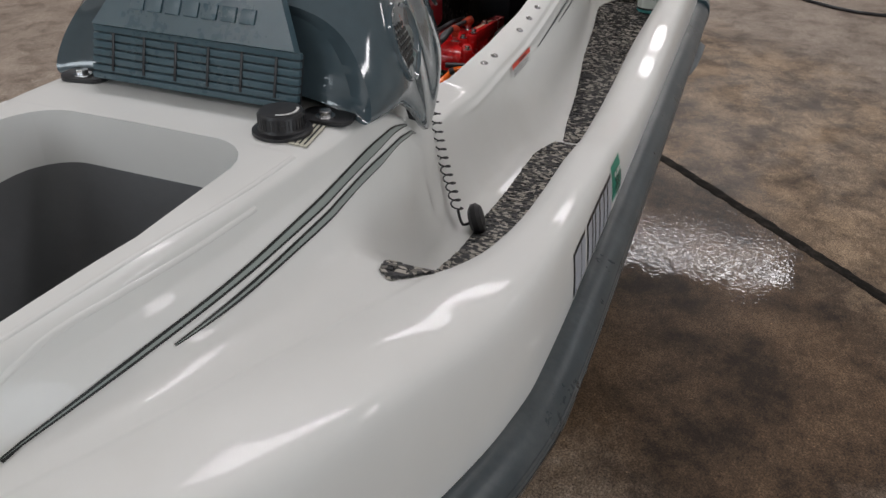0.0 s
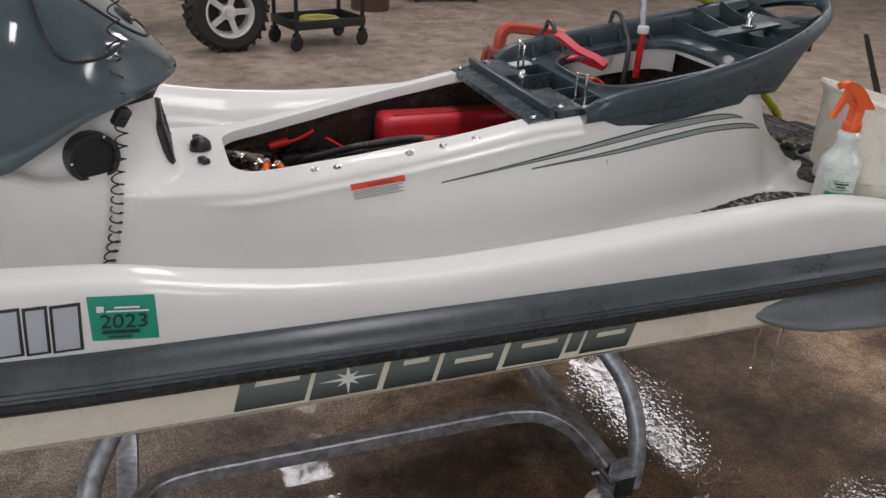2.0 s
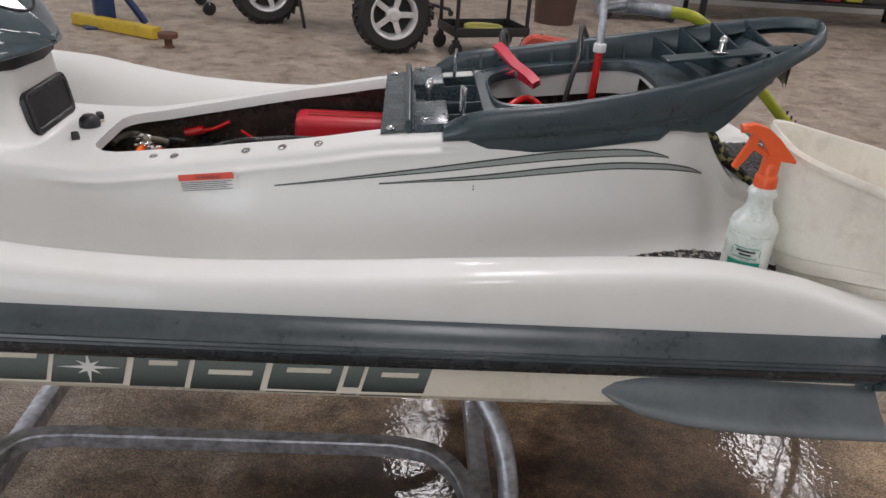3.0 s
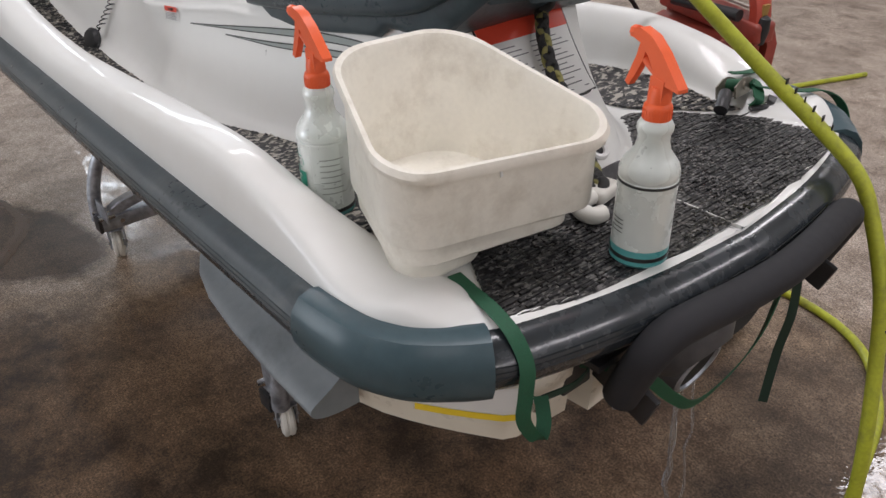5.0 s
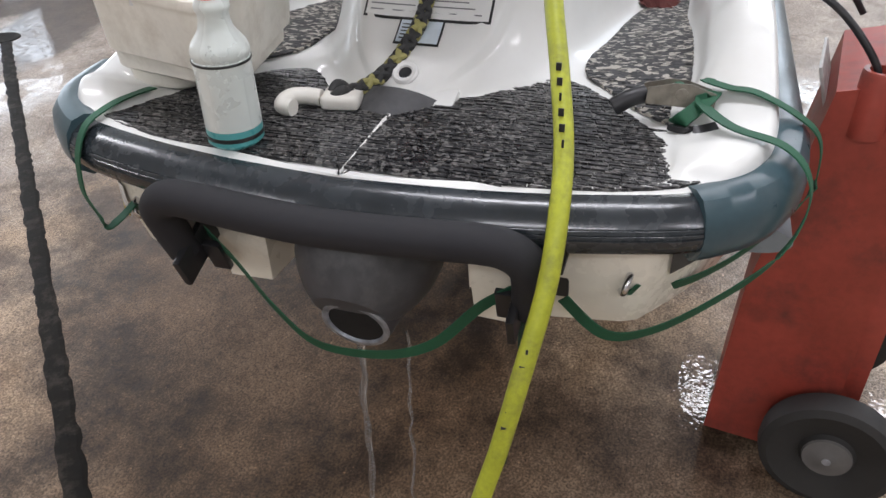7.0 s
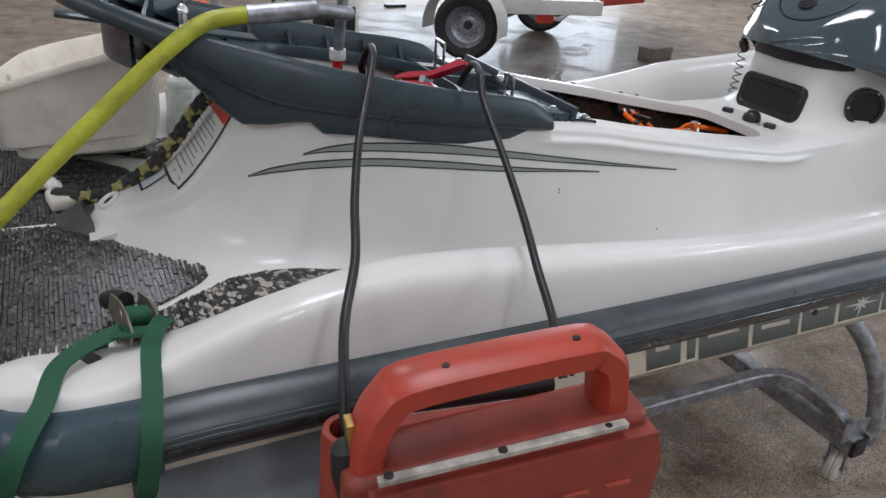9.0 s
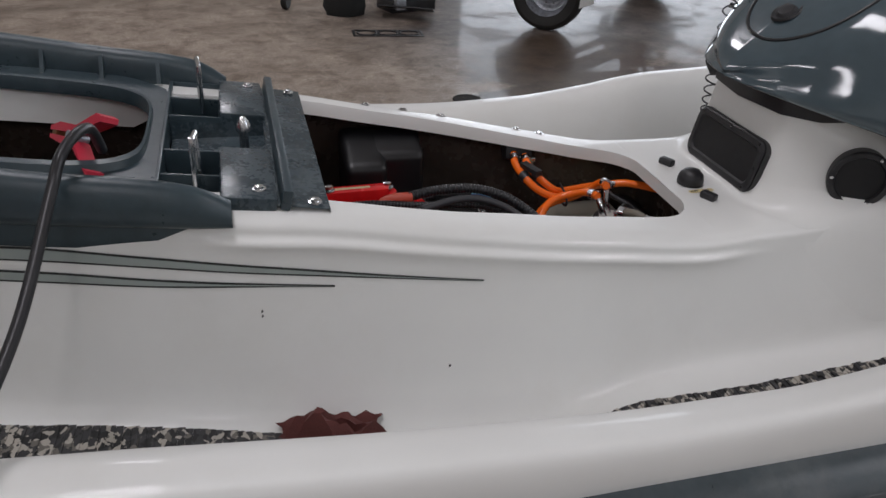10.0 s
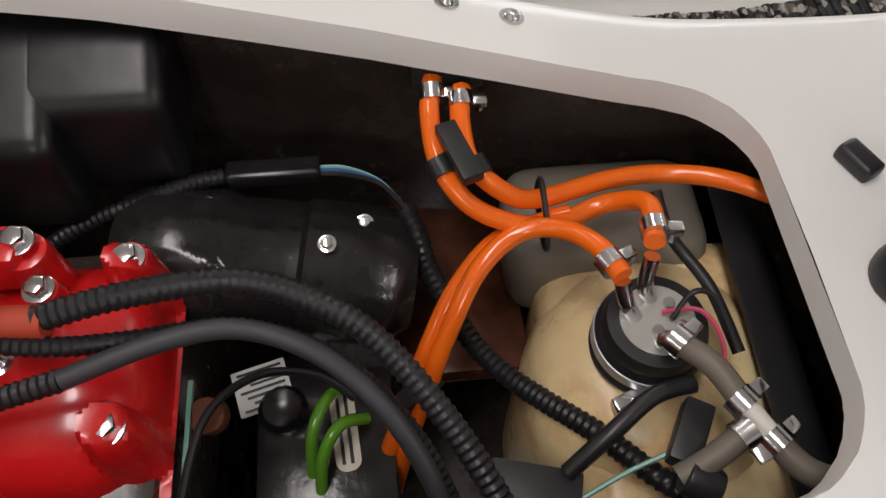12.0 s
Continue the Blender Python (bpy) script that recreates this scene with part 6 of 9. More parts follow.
for k in range(3):
    part("cover_rib", box(0.27, 0.004, 0.004, pose(0.15, 0.135 + 0.021 * k, 0.9068 - 0.001 * k, 0, 1, 4), r=0.0015), REDMATTE, cov)
# grey box bracketed to the port wall
b = box(0.070, 0.100, 0.085, pose(0.090, -0.160, 0.8555), r=0.015, seg=5)
box(0.092, 0.076, 0.085, pose(0.034, -0.172, 0.8555), r=0.015, seg=5, bm=b)
b.transform(Matrix(((1, 0, 0, 0), (0, 1, 0, 0), (0, -0.38, 1, -0.0456), (0, 0, 0, 1))))
part("electrical_box", b, mat("grey_black_plastic", (0.008, 0.008, 0.009), 0.36, vary=0.3, bump=0.15), ski, "dark grey plastic electrical box")
part("wire_sleeve", tube([(0.13, -0.10, 0.845), (0.12, -0.085, 0.80), (0.10, -0.08, 0.72)], 0.006, seg=10), BLACKCABLE, ski)
# harness along the bay
part("harness_sleeve", tube([(0.115, -0.09, 0.775), (0.092, -0.105, 0.80), (0.06, -0.115, 0.812), (0.026, -0.121, 0.82), (-0.005, -0.134, 0.821), (-0.031, -0.139, 0.82)], 0.0052, ribs=0.0010, pitch=0.005), BLACKCABLE, ski)
part("harness_plug", box(0.066, 0.017, 0.015, pose(-0.064, -0.139, 0.82, 0, 0, 0), r=0.004, seg=3), BLACKGLOSS, ski)
for k, c in enumerate(((0.25, 0.5, 0.48), (0.05, 0.12, 0.3), (0.02, 0.02, 0.02))):
    part("wire", tube([(-0.095, -0.141 + 0.003 * k, 0.82), (-0.115, -0.140 + 0.003 * k, 0.818), (-0.138, -0.131 + 0.001 * k, 0.811), (-0.155, -0.113, 0.80)], 0.0016, seg=6), mat("wire", c, 0.4), ski)
part("harness_sleeve", tube([(-0.155, -0.113, 0.80), (-0.163, -0.09, 0.79), (-0.168, -0.072, 0.78), (-0.192, -0.026, 0.762), (-0.21, -0.002, 0.76), (-0.229, 0.019, 0.765), (-0.262, 0.055, 0.785), (-0.29, 0.09, 0.80), (-0.315, 0.108, 0.80)], 0.0068, ribs=0.0012, pitch=0.0055), BLACKCABLE, ski)
# black exhaust barrel
b = lathe([(0.0, -0.11), (0.038, -0.108), (0.052, -0.09), (0.054, -0.03), (0.05, -0.026), (0.05, 0.02), (0.055, 0.026), (0.054, 0.08), (0.042, 0.1), (0, 0.102)], pose(-0.05, -0.092, 0.775, 0, 82, -8), 36)
bmesh.ops.scale(b, vec=(1, 1, 0.86), space=Matrix.Translation((0.05, 0.092, -0.775)), verts=b.verts[:])
part("exhaust_barrel", b, mat("wrinkled_black_rubber", (0.016, 0.0155, 0.0155), 0.2, vary=0.4, scale=16, bump=1.0, bump_scale=26, rvar=0.14, dirt=(0.05, 0.035, 0.028), dirt_amount=0.15), ski, "black rubber exhaust barrel")
for x, y, z in ((-0.125, -0.10, 0.806), (-0.10, -0.078, 0.818), (-0.02, -0.12, 0.815)):
    hexbolt((x, y, z), (0, 0.3, 1), 0.0045, 0.004, ski)
part("rusty_bolt", cyl(0.012, 0.02, pose(-0.018, 0.018, 0.77, -15, 0, 0), seg=18, edge=0.003), mat("rust", (0.16, 0.055, 0.025), 0.75, vary=0.4, scale=60, bump=0.5), eng, "rusty bolt head")
# battery-like oil tank with its labels
b = box(0.10, 0.13, 0.12, pose(-0.085, 0.035, 0.66), r=0.008)
bt = part("oil_tank", b, mat("oily_black_plastic", (0.018, 0.0175, 0.018), 0.2, vary=0.4, scale=20, bump=0.4, bump_scale=60), ski, "black oil tank with stickers")
part("tank_cap", lathe([(0.018, 0), (0.018, 0.008), (0.014, 0.012), (0.007, 0.010), (0, 0.010)], pose(-0.056, 0.002, 0.72), 14), BLACKGLOSS, bt)
tk = part("tank_label", box(0.040, 0.036, 0.001, pose(-0.040, -0.018, 0.7215, 0, 0, 15)), DECALWHITE, bt)
part("label_bar", plates([(-0.017, -0.015 + 0.0048 * k, 0.016 - 0.004 * (k % 3), -0.0128 + 0.0048 * k) for k in range(7)], pose(-0.040, -0.018, 0.7228, 0, 0, 15)), DECALBLACK, tk)
sp = part("plug_sticker", prism(rounded(0.018, 0.062, 0.008), 0, 0.0008, pose(-0.099, 0.018, 0.7208, 0, 0, 5)), mat("label_ivory", (0.75, 0.72, 0.6), 0.5), bt)
part("sticker_line", plates([(-0.004, -0.026, -0.0015, 0.026), (0.002, -0.026, 0.0045, 0.026)], pose(-0.099, 0.018, 0.722, 0, 0, 5)), DECALBLACK, sp)
part("green_tube", tube([(-0.10, -0.01, 0.73), (-0.088, 0.005, 0.745), (-0.078, 0.03, 0.74), (-0.075, 0.06, 0.70)], 0.0045, seg=10), mat("green_clear_tube", (0.12, 0.35, 0.03), 0.2, coat=0.4), bt)
part("green_tube", tube([(-0.115, 0.015, 0.73), (-0.098, 0.025, 0.75), (-0.085, 0.045, 0.74), (-0.08, 0.07, 0.70)], 0.0045, seg=10), bpy.data.materials["green_clear_tube"], bt)
part("gasket_edge", box(0.003, 0.10, 0.004, pose(-0.008, 0.05, 0.79)), mat("wire_green", (0.2, 0.45, 0.35), 0.4), ski)
part("thin_cable", tube([(-0.005, 0.09, 0.79), (-0.02, 0.03, 0.80), (-0.05, -0.0, 0.79), (-0.085, -0.005, 0.77), (-0.11, 0.01, 0.76)], 0.003, seg=8), BLACKCABLE, ski)
# fuel tank: cream moulded tank with pickup
TANK = mat("amber_tank", (0.90, 0.68, 0.37), 0.30, vary=0.2, scale=12, dirt=(0.58, 0.25, 0.07), dirt_amount=1.0)
b = lathe([(0.0, 0.792), (0.045, 0.791), (0.066, 0.785), (0.082, 0.772), (0.092, 0.752), (0.097, 0.72), (0.098, 0.68), (0.098, 0.57)], Matrix.Translation((-0.318, 0.012, 0)) @ Matrix.Diagonal((0.94, 1.02, 1, 1)), 48)
box(0.175, 0.225, 0.22, pose(-0.334, 0.018, 0.662), r=0.04, seg=6, bm=b)
ft = part("fuel_tank", b, TANK, ski, "amber translucent fuel tank")
part("tank_shoulder", box(0.15, 0.095, 0.09, pose(-0.303, -0.112, 0.745), r=0.03, seg=5), mat("tank_grey", (0.24, 0.22, 0.18), 0.45, vary=0.1), ski)
PK = pose(-0.302, 0.004, 0.79)
b = lathe([(0.0345, 0.0), (0.036, 0.006), (0.0325, 0.010), (0.0355, 0.014), (0.0355, 0.026), (0.0325, 0.030), (0.0335, 0.036), (0.031, 0.043), (0.0235, 0.044)], PK, 44)
part("pickup_collar", b, BLACK, ft, "black rubber fuel pickup collar")
part("collar_band", lathe([(0.0357, 0.015), (0.0364, 0.0155), (0.0364, 0.0245), (0.0357, 0.025)], PK, 44), STEEL, ft)
part("band_screw", box(0.028, 0.010, 0.010, pose(-0.286, 0.041, 0.80, 0, 0, 20), r=0.002), CHROME, ft)
part("pickup_plate", lathe([(0.0235, 0.042), (0.0235, 0.0445), (0, 0.0445)], PK, 36), mat("plate_alloy", (0.62, 0.62, 0.58), 0.35, metal=0.6), ft)
for x, y in ((-0.300, 0.012), (-0.311, -0.006), (-0.315, 0.01)):
    part("plate_screw", lathe([(0.004, 0), (0.0035, 0.002), (0, 0.0025)], pose(x, y, 0.8355), 10), CHROME, ft)
part("pickup_pipe", tube([(-0.290, 0.0, 0.83), (-0.281, -0.002, 0.848), (-0.277, -0.01, 0.862)], 0.005, seg=12), CHROME, ft)
part("pickup_pipe", tube([(-0.302, -0.012, 0.83), (-0.294, -0.012, 0.85), (-0.295, -0.02, 0.872)], 0.005, seg=12), CHROME, ft)
part("pickup_elbow", tube([(-0.304, 0.018, 0.832), (-0.299, 0.022, 0.845), (-0.304, 0.026, 0.853)], 0.006, seg=12), CHROME, ft)
# orange fuel hoses
HR = 0.0066
part("orange_hose", tube([(-0.178, -0.158, 0.885), (-0.174, -0.135, 0.876), (-0.178, -0.098, 0.868), (-0.20, -0.075, 0.85), (-0.243, -0.068, 0.836), (-0.285, -0.078, 0.842), (-0.303, -0.06, 0.866), (-0.297, -0.027, 0.876)], HR, n=8, seg=14), HOSEORANGE, ski, "glossy orange fuel hose")
part("orange_hose", tube([(-0.196, -0.15, 0.882), (-0.193, -0.125, 0.878), (-0.197, -0.096, 0.872), (-0.22, -0.084, 0.853), (-0.243, -0.086, 0.842), (-0.29, -0.098, 0.84), (-0.33, -0.098, 0.842), (-0.37, -0.082, 0.85), (-0.43, -0.05, 0.845)], HR, n=8, seg=14), HOSEORANGE, ski)
part("orange_hose", tube([(-0.277, -0.012, 0.865), (-0.268, -0.035, 0.862), (-0.25, -0.058, 0.848), (-0.225, -0.062, 0.84), (-0.198, -0.044, 0.83), (-0.178, -0.018, 0.805), (-0.158, 0.012, 0.765), (-0.142, 0.034, 0.72), (-0.128, 0.055, 0.66)], HR, n=8, seg=14), HOSEORANGE, ski)
part("orange_hose", tube([(-0.262, -0.076, 0.836), (-0.243, -0.074, 0.832), (-0.21, -0.064, 0.826), (-0.183, -0.04, 0.812), (-0.162, -0.012, 0.785), (-0.142, 0.018, 0.745), (-0.124, 0.042, 0.70), (-0.108, 0.065, 0.64)], HR, n=8, seg=14), HOSEORANGE, ski)


def clamp(p, d, r=0.0078, parent=None):
    m = Vector(d).to_track_quat("Z", "Y").to_matrix().to_4x4()
    m.translation = Vector(p)
    b = lathe([(r, -0.005), (r + 0.001, -0.005), (r + 0.001, 0.005), (r, 0.005)], m, 20)
    box(0.010, 0.007, 0.008, m @ pose(r + 0.004, 0, 0), r=0.0015, bm=b)
    cyl(0.0035, 0.012, m @ pose(r + 0.004, -0.009, 0, -90, 0, 0), seg=8, bm=b)
    part("hose_clamp", b, CHROME, parent or ski, "bright steel hose clamp")


clamp((-0.177, -0.148, 0.881), (0, 1, -0.4))
clamp((-0.195, -0.14, 0.88), (0, 1, -0.2))
clamp((-0.299, -0.036, 0.876), (0.1, 1, 0.2))
clamp((-0.272, -0.022, 0.864), (-0.4, 1, 0.2))
part("hose_fitting", box(0.05, 0.03, 0.03, pose(-0.188, -0.172, 0.885, 20, 0, 0), r=0.006), BLACK, ski)
b = box(0.014, 0.045, 0.009, pose(-0.189, -0.098, 0.882, 0, 0, 18), r=0.0015)
part("hose_separator", b, BLACK, ski)
for q in ((-0.178, -0.098, 0.868), (-0.2, -0.094, 0.87)):
    part("separator_clip", lathe([(HR + 0.0006, -0.006), (HR + 0.002, -0.006), (HR + 0.002, 0.006), (HR + 0.0006, 0.006)], Matrix.Translation(q) @ pose(0, 0, 0, 70, 0, 25), 16), BLACK, ski)
b = tube([(-0.243, -0.098, 0.84), (-0.243, -0.094, 0.852), (-0.243, -0.077, 0.851), (-0.243, -0.058, 0.842), (-0.243, -0.054, 0.83), (-0.243, -0.07, 0.826), (-0.243, -0.092, 0.831)], 0.002, closed=True, seg=6)
part("cable_tie", b, BLACK, ski, "black cable tie round the hoses")
b = box(0.034, 0.014, 0.016, pose(-0.153, 0.010, 0.762, 0, 30, 30), r=0.002)
part("separator_clip", b, BLACK, ski)
# grey vent hoses and tee
GREYH = mat("grey_rubber_hose", (0.16, 0.14, 0.11), 0.5, vary=0.15, bump=0.1)
part("vent_hose", tube([(-0.304, 0.027, 0.853), (-0.318, 0.045, 0.858), (-0.328, 0.064, 0.856)], 0.0072, seg=14), GREYH, ski)
part("vent_hose", tube([(-0.34, 0.085, 0.852), (-0.355, 0.105, 0.85), (-0.378, 0.112, 0.848), (-0.395, 0.095, 0.845), (-0.40, 0.07, 0.84)], 0.0075, seg=14), GREYH, ski)
part("vent_hose", tube([(-0.328, 0.082, 0.851), (-0.308, 0.093, 0.845), (-0.29, 0.10, 0.838)], 0.0072, seg=14), GREYH, ski)
part("hose_tee", tube([(-0.326, 0.06, 0.856), (-0.342, 0.088, 0.852)], 0.0062, seg=12, curve=False), CREAMWHEEL, ski)
part("tee_fitting", cyl(0.011, 0.02, pose(-0.293, 0.098, 0.839, 0, -100, -30), seg=16, edge=0.002), BLACK, ski)
clamp((-0.304, 0.027, 0.853), (-0.6, 0.8, 0.1), 0.0085)
clamp((-0.329, 0.066, 0.855), (-0.5, 0.8, 0), 0.0085)
clamp((-0.342, 0.088, 0.852), (-0.5, 0.8, 0), 0.0085)
clamp((-0.327, 0.083, 0.851), (0.8, 0.4, -0.2), 0.0085)
# wires, connectors
part("black_pipe", tube([(-0.235, 0.085, 0.81), (-0.262, 0.068, 0.825), (-0.29, 0.05, 0.83), (-0.315, 0.045, 0.83)], 0.0055, seg=12), BLACKCABLE, ski)
part("wire_connector", box(0.055, 0.03, 0.02, pose(-0.215, 0.092, 0.80, 0, 0, -15), r=0.003), BLACK, ski)
part("wire_connector", box(0.04, 0.018, 0.016, pose(-0.307, 0.073, 0.824, 0, 0, 60), r=0.003), BLACK, ski)
part("wire", tube([(-0.305, 0.0, 0.836), (-0.325, 0.005, 0.845), (-0.335, 0.025, 0.84), (-0.33, 0.05, 0.832)], 0.0016, seg=6), mat("wire_pink", (0.6, 0.08, 0.15), 0.4), ski)
part("wire", tube([(-0.31, 0.005, 0.836), (-0.322, -0.005, 0.85), (-0.335, 0.0, 0.848), (-0.342, 0.03, 0.84)], 0.0018, seg=6), BLACKCABLE, ski)
part("wire", tube([(-0.24, 0.10, 0.805), (-0.27, 0.088, 0.812), (-0.30, 0.08, 0.822)], 0.0016, seg=6), bpy.data.materials["wire_green"], ski)
part("wire", tube([(-0.19, 0.10, 0.80), (-0.178, 0.11, 0.80), (-0.182, 0.125, 0.795), (-0.2, 0.13, 0.79)], 0.0016, seg=6), bpy.data.materials["wire_pink"], ski)
part("harness_cable", tube([(-0.31, -0.07, 0.865), (-0.318, -0.045, 0.85), (-0.335, -0.01, 0.845), (-0.345, 0.03, 0.835)], 0.004, seg=10), BLACKCABLE, ski)
part("tank_strap", box(0.03, 0.27, 0.005, pose(-0.386, 0.0, 0.80, 0, -10, -2), r=0.0015), BLACK, ski, "black rubber tank strap")
part("bilge_cable", tube([(-0.19, 0.14, 0.74), (-0.25, 0.135, 0.755), (-0.32, 0.125, 0.76), (-0.38, 0.13, 0.76)], 0.006, seg=10), BLACKCABLE, ski)
part("bilge_panel", box(0.105, 0.25, 0.02, pose(-0.190, -0.145, 0.685, 6, 0, 0), r=0.006), mat("brown_stain", (0.10, 0.036, 0.020), 0.22, vary=0.6, scale=15, bump=0.3, bump_scale=30), ski, "wet brown bilge panel")
# battery bay under the seat base: dark liner with terminals
part("battery", box(0.16, 0.10, 0.12, pose(0.60, 0.03, 0.86), r=0.006), BLACK, ski, "black battery in the rear bay")
# starboard battery leads and relay block
part("relay_block", box(0.12, 0.05, 0.06, pose(-0.185, 0.16, 0.793, 0, 0, 6), r=0.006), BLACK, ski)
for dx in (0.02, 0.05, 0.08):
    part("relay_terminal", cyl(0.008, 0.02, pose(-0.245 + dx, 0.155, 0.818), seg=14, edge=0.002), BLACKGLOSS, ski)
part("terminal_boot", tube([(-0.265, 0.155, 0.844), (-0.245, 0.155, 0.848), (-0.223, 0.155, 0.854)], 0.010, seg=12), RED, ski, "red rubber terminal boot")
part("battery_cable", tube([(-0.267, 0.155, 0.845), (-0.245, 0.155, 0.847), (-0.199, 0.155, 0.857), (-0.164, 0.155, 0.875)], 0.0045, seg=10), RED, ski, "red battery cable")
part("battery_cable", tube([(-0.138, 0.145, 0.858), (-0.098, 0.145, 0.832), (-0.046, 0.145, 0.800), (-0.000, 0.145, 0.781)], 0.004, seg=10), RED, ski)
part("earth_cable", tube([(-0.265, 0.14, 0.828), (-0.295, 0.13, 0.833), (-0.315, 0.11, 0.813)], 0.006, seg=10), BLACKCABLE, ski)

# ---- wheeled stand under the jet ski ----
stand = thing("jet_ski_stand", "galvanised steel tube stand on swivel casters under the hull", "stand")


def caster(x, y, parent, turn=0):
    m = pose(x, y, 0, 0, 0, turn)
    w = part("wheel", lathe([(0.012, -0.016), (0.036, -0.017), (0.046, -0.012), (0.048, -0.004), (0.046, -0.002), (0.046, 0.002), (0.048, 0.004), (0.046, 0.012), (0.036, 0.017), (0.012, 0.016)], m @ pose(0, 0, 0.048, 90, 0, 0), 36), CREAMWHEEL, parent, "scuffed cream nylon wheel")
    part("hub", cyl(0.013, 0.046, m @ pose(0, 0.023, 0.048, 90, 0, 0), seg=16, edge=0.002), STEEL, w)
    b = bmesh.new()
    for s in (-1, 1):
        prism([(-0.02, 0.036), (0.018, 0.036), (0.03, 0.105), (-0.018, 0.105)], -0.0015, 0.0015, m @ pose(0, s * 0.024, 0, 90, 0, 0), bm=b)
    box(0.06, 0.052, 0.004, m @ pose(0.005, 0, 0.106), r=0.001, bm=b)
    cyl(0.02, 0.008, m @ pose(0.005, 0, 0.108), seg=20, bm=b)
    part("fork", b, STEEL, parent)
    part("axle_bolt", cyl(0.006, 0.062, m @ pose(0, 0.031, 0.048, 90, 0, 0), seg=6), CHROME, parent)


for xe, turn in ((0.43, 20), (-0.66, -160)):
    b = box(0.045, 0.81, 0.045, pose(xe + 0.012, 0, 0.14), r=0.004)
    part("cross_beam", b, STEEL, stand, "square galvanised cross beam")
    for s in (-1, 1):
        part("end_cap", box(0.047, 0.012, 0.047, pose(xe + 0.012, s * 0.409, 0.14), r=0.003), BLACK, stand)
        caster(xe, s * 0.362, stand, turn * s)
        # curved upright to the hull
        d = 1 if xe > 0 else -1
        P = [(xe + d * 0.045, s * 0.392, 0.13), (xe + d * 0.048, s * 0.385, 0.22), (xe + d * 0.043, s * 0.357, 0.31), (xe + d * 0.022, s * 0.315, 0.39), (xe - d * 0.022, s * 0.268, 0.46), (xe - d * 0.06, s * 0.22, 0.51)]
        part("curved_upright", tube(P, 0.021, n=8, seg=14), STEEL, stand)
        part("gusset", box(0.09, 0.006, 0.06, pose(xe + 0.02, s * 0.39, 0.185), r=0.002), STEEL, stand)
        for dx in (-0.025, 0.035):
            part("frame_bolt", cyl(0.007, 0.05, pose(xe + dx, s * 0.41, 0.165, 90 * s, 0, 0), seg=6), CHROME, stand)
        part("frame_bolt", cyl(0.008, 0.075, pose(xe - 0.04, s * 0.34, 0.14, 0, 90, 0), seg=6), CHROME, stand)


def square_rail(P, w):
    b = bmesh.new()
    S = spline(P, 8)
    rows = []
    for i, p in enumerate(S):
        t = (S[min(i + 1, len(S) - 1)] - S[max(i - 1, 0)]).normalized()
        n = t.cross(Vector((0, 0, 1)).cross(t)).normalized()
        u = n.cross(t).normalized()
        rows.append([p + u * a * w + n * c * w for a, c in ((-1, -0.8), (-0.8, -1), (0.8, -1), (1, -0.8), (1, 0.8), (0.8, 1), (-0.8, 1), (-1, 0.8))])
    return grid(rows, closed=True)


for s in (-1, 1):
    P = [(-0.655, 0.36, 0.165), (-0.65, 0.32, 0.188), (-0.63, 0.24, 0.212), (-0.59, 0.187, 0.222), (-0.52, 0.168, 0.225), (-0.40, 0.166, 0.225), (-0.1, 0.166, 0.223), (0.18, 0.168, 0.222), (0.255, 0.172, 0.221), (0.33, 0.192, 0.217), (0.385, 0.245, 0.205), (0.413, 0.31, 0.185), (0.428, 0.36, 0.165)]
    part("side_rail", square_rail([(x, s * y, z) for x, y, z in P], 0.019), STEEL, stand, "bent square tube side rail")
    part("bunk_board", box(1.1, 0.07, 0.03, pose(-0.12, s * 0.24, 0.505, s * 22, 0, 0), r=0.006), mat("bunk_carpet", (0.05, 0.05, 0.055), 0.9), stand)

# ---- loose things on and round the jet ski ----
CLEARISH = mat("cloudy_bottle", (0.80, 0.86, 0.82), 0.28, vary=0.03, scale=9)
CLEARISH.node_tree.nodes["Principled BSDF"].inputs["Transmission Weight"].default_value = 0.25
AQUA = mat("aqua_cleaner", (0.10, 0.36, 0.36), 0.3, vary=0.05)


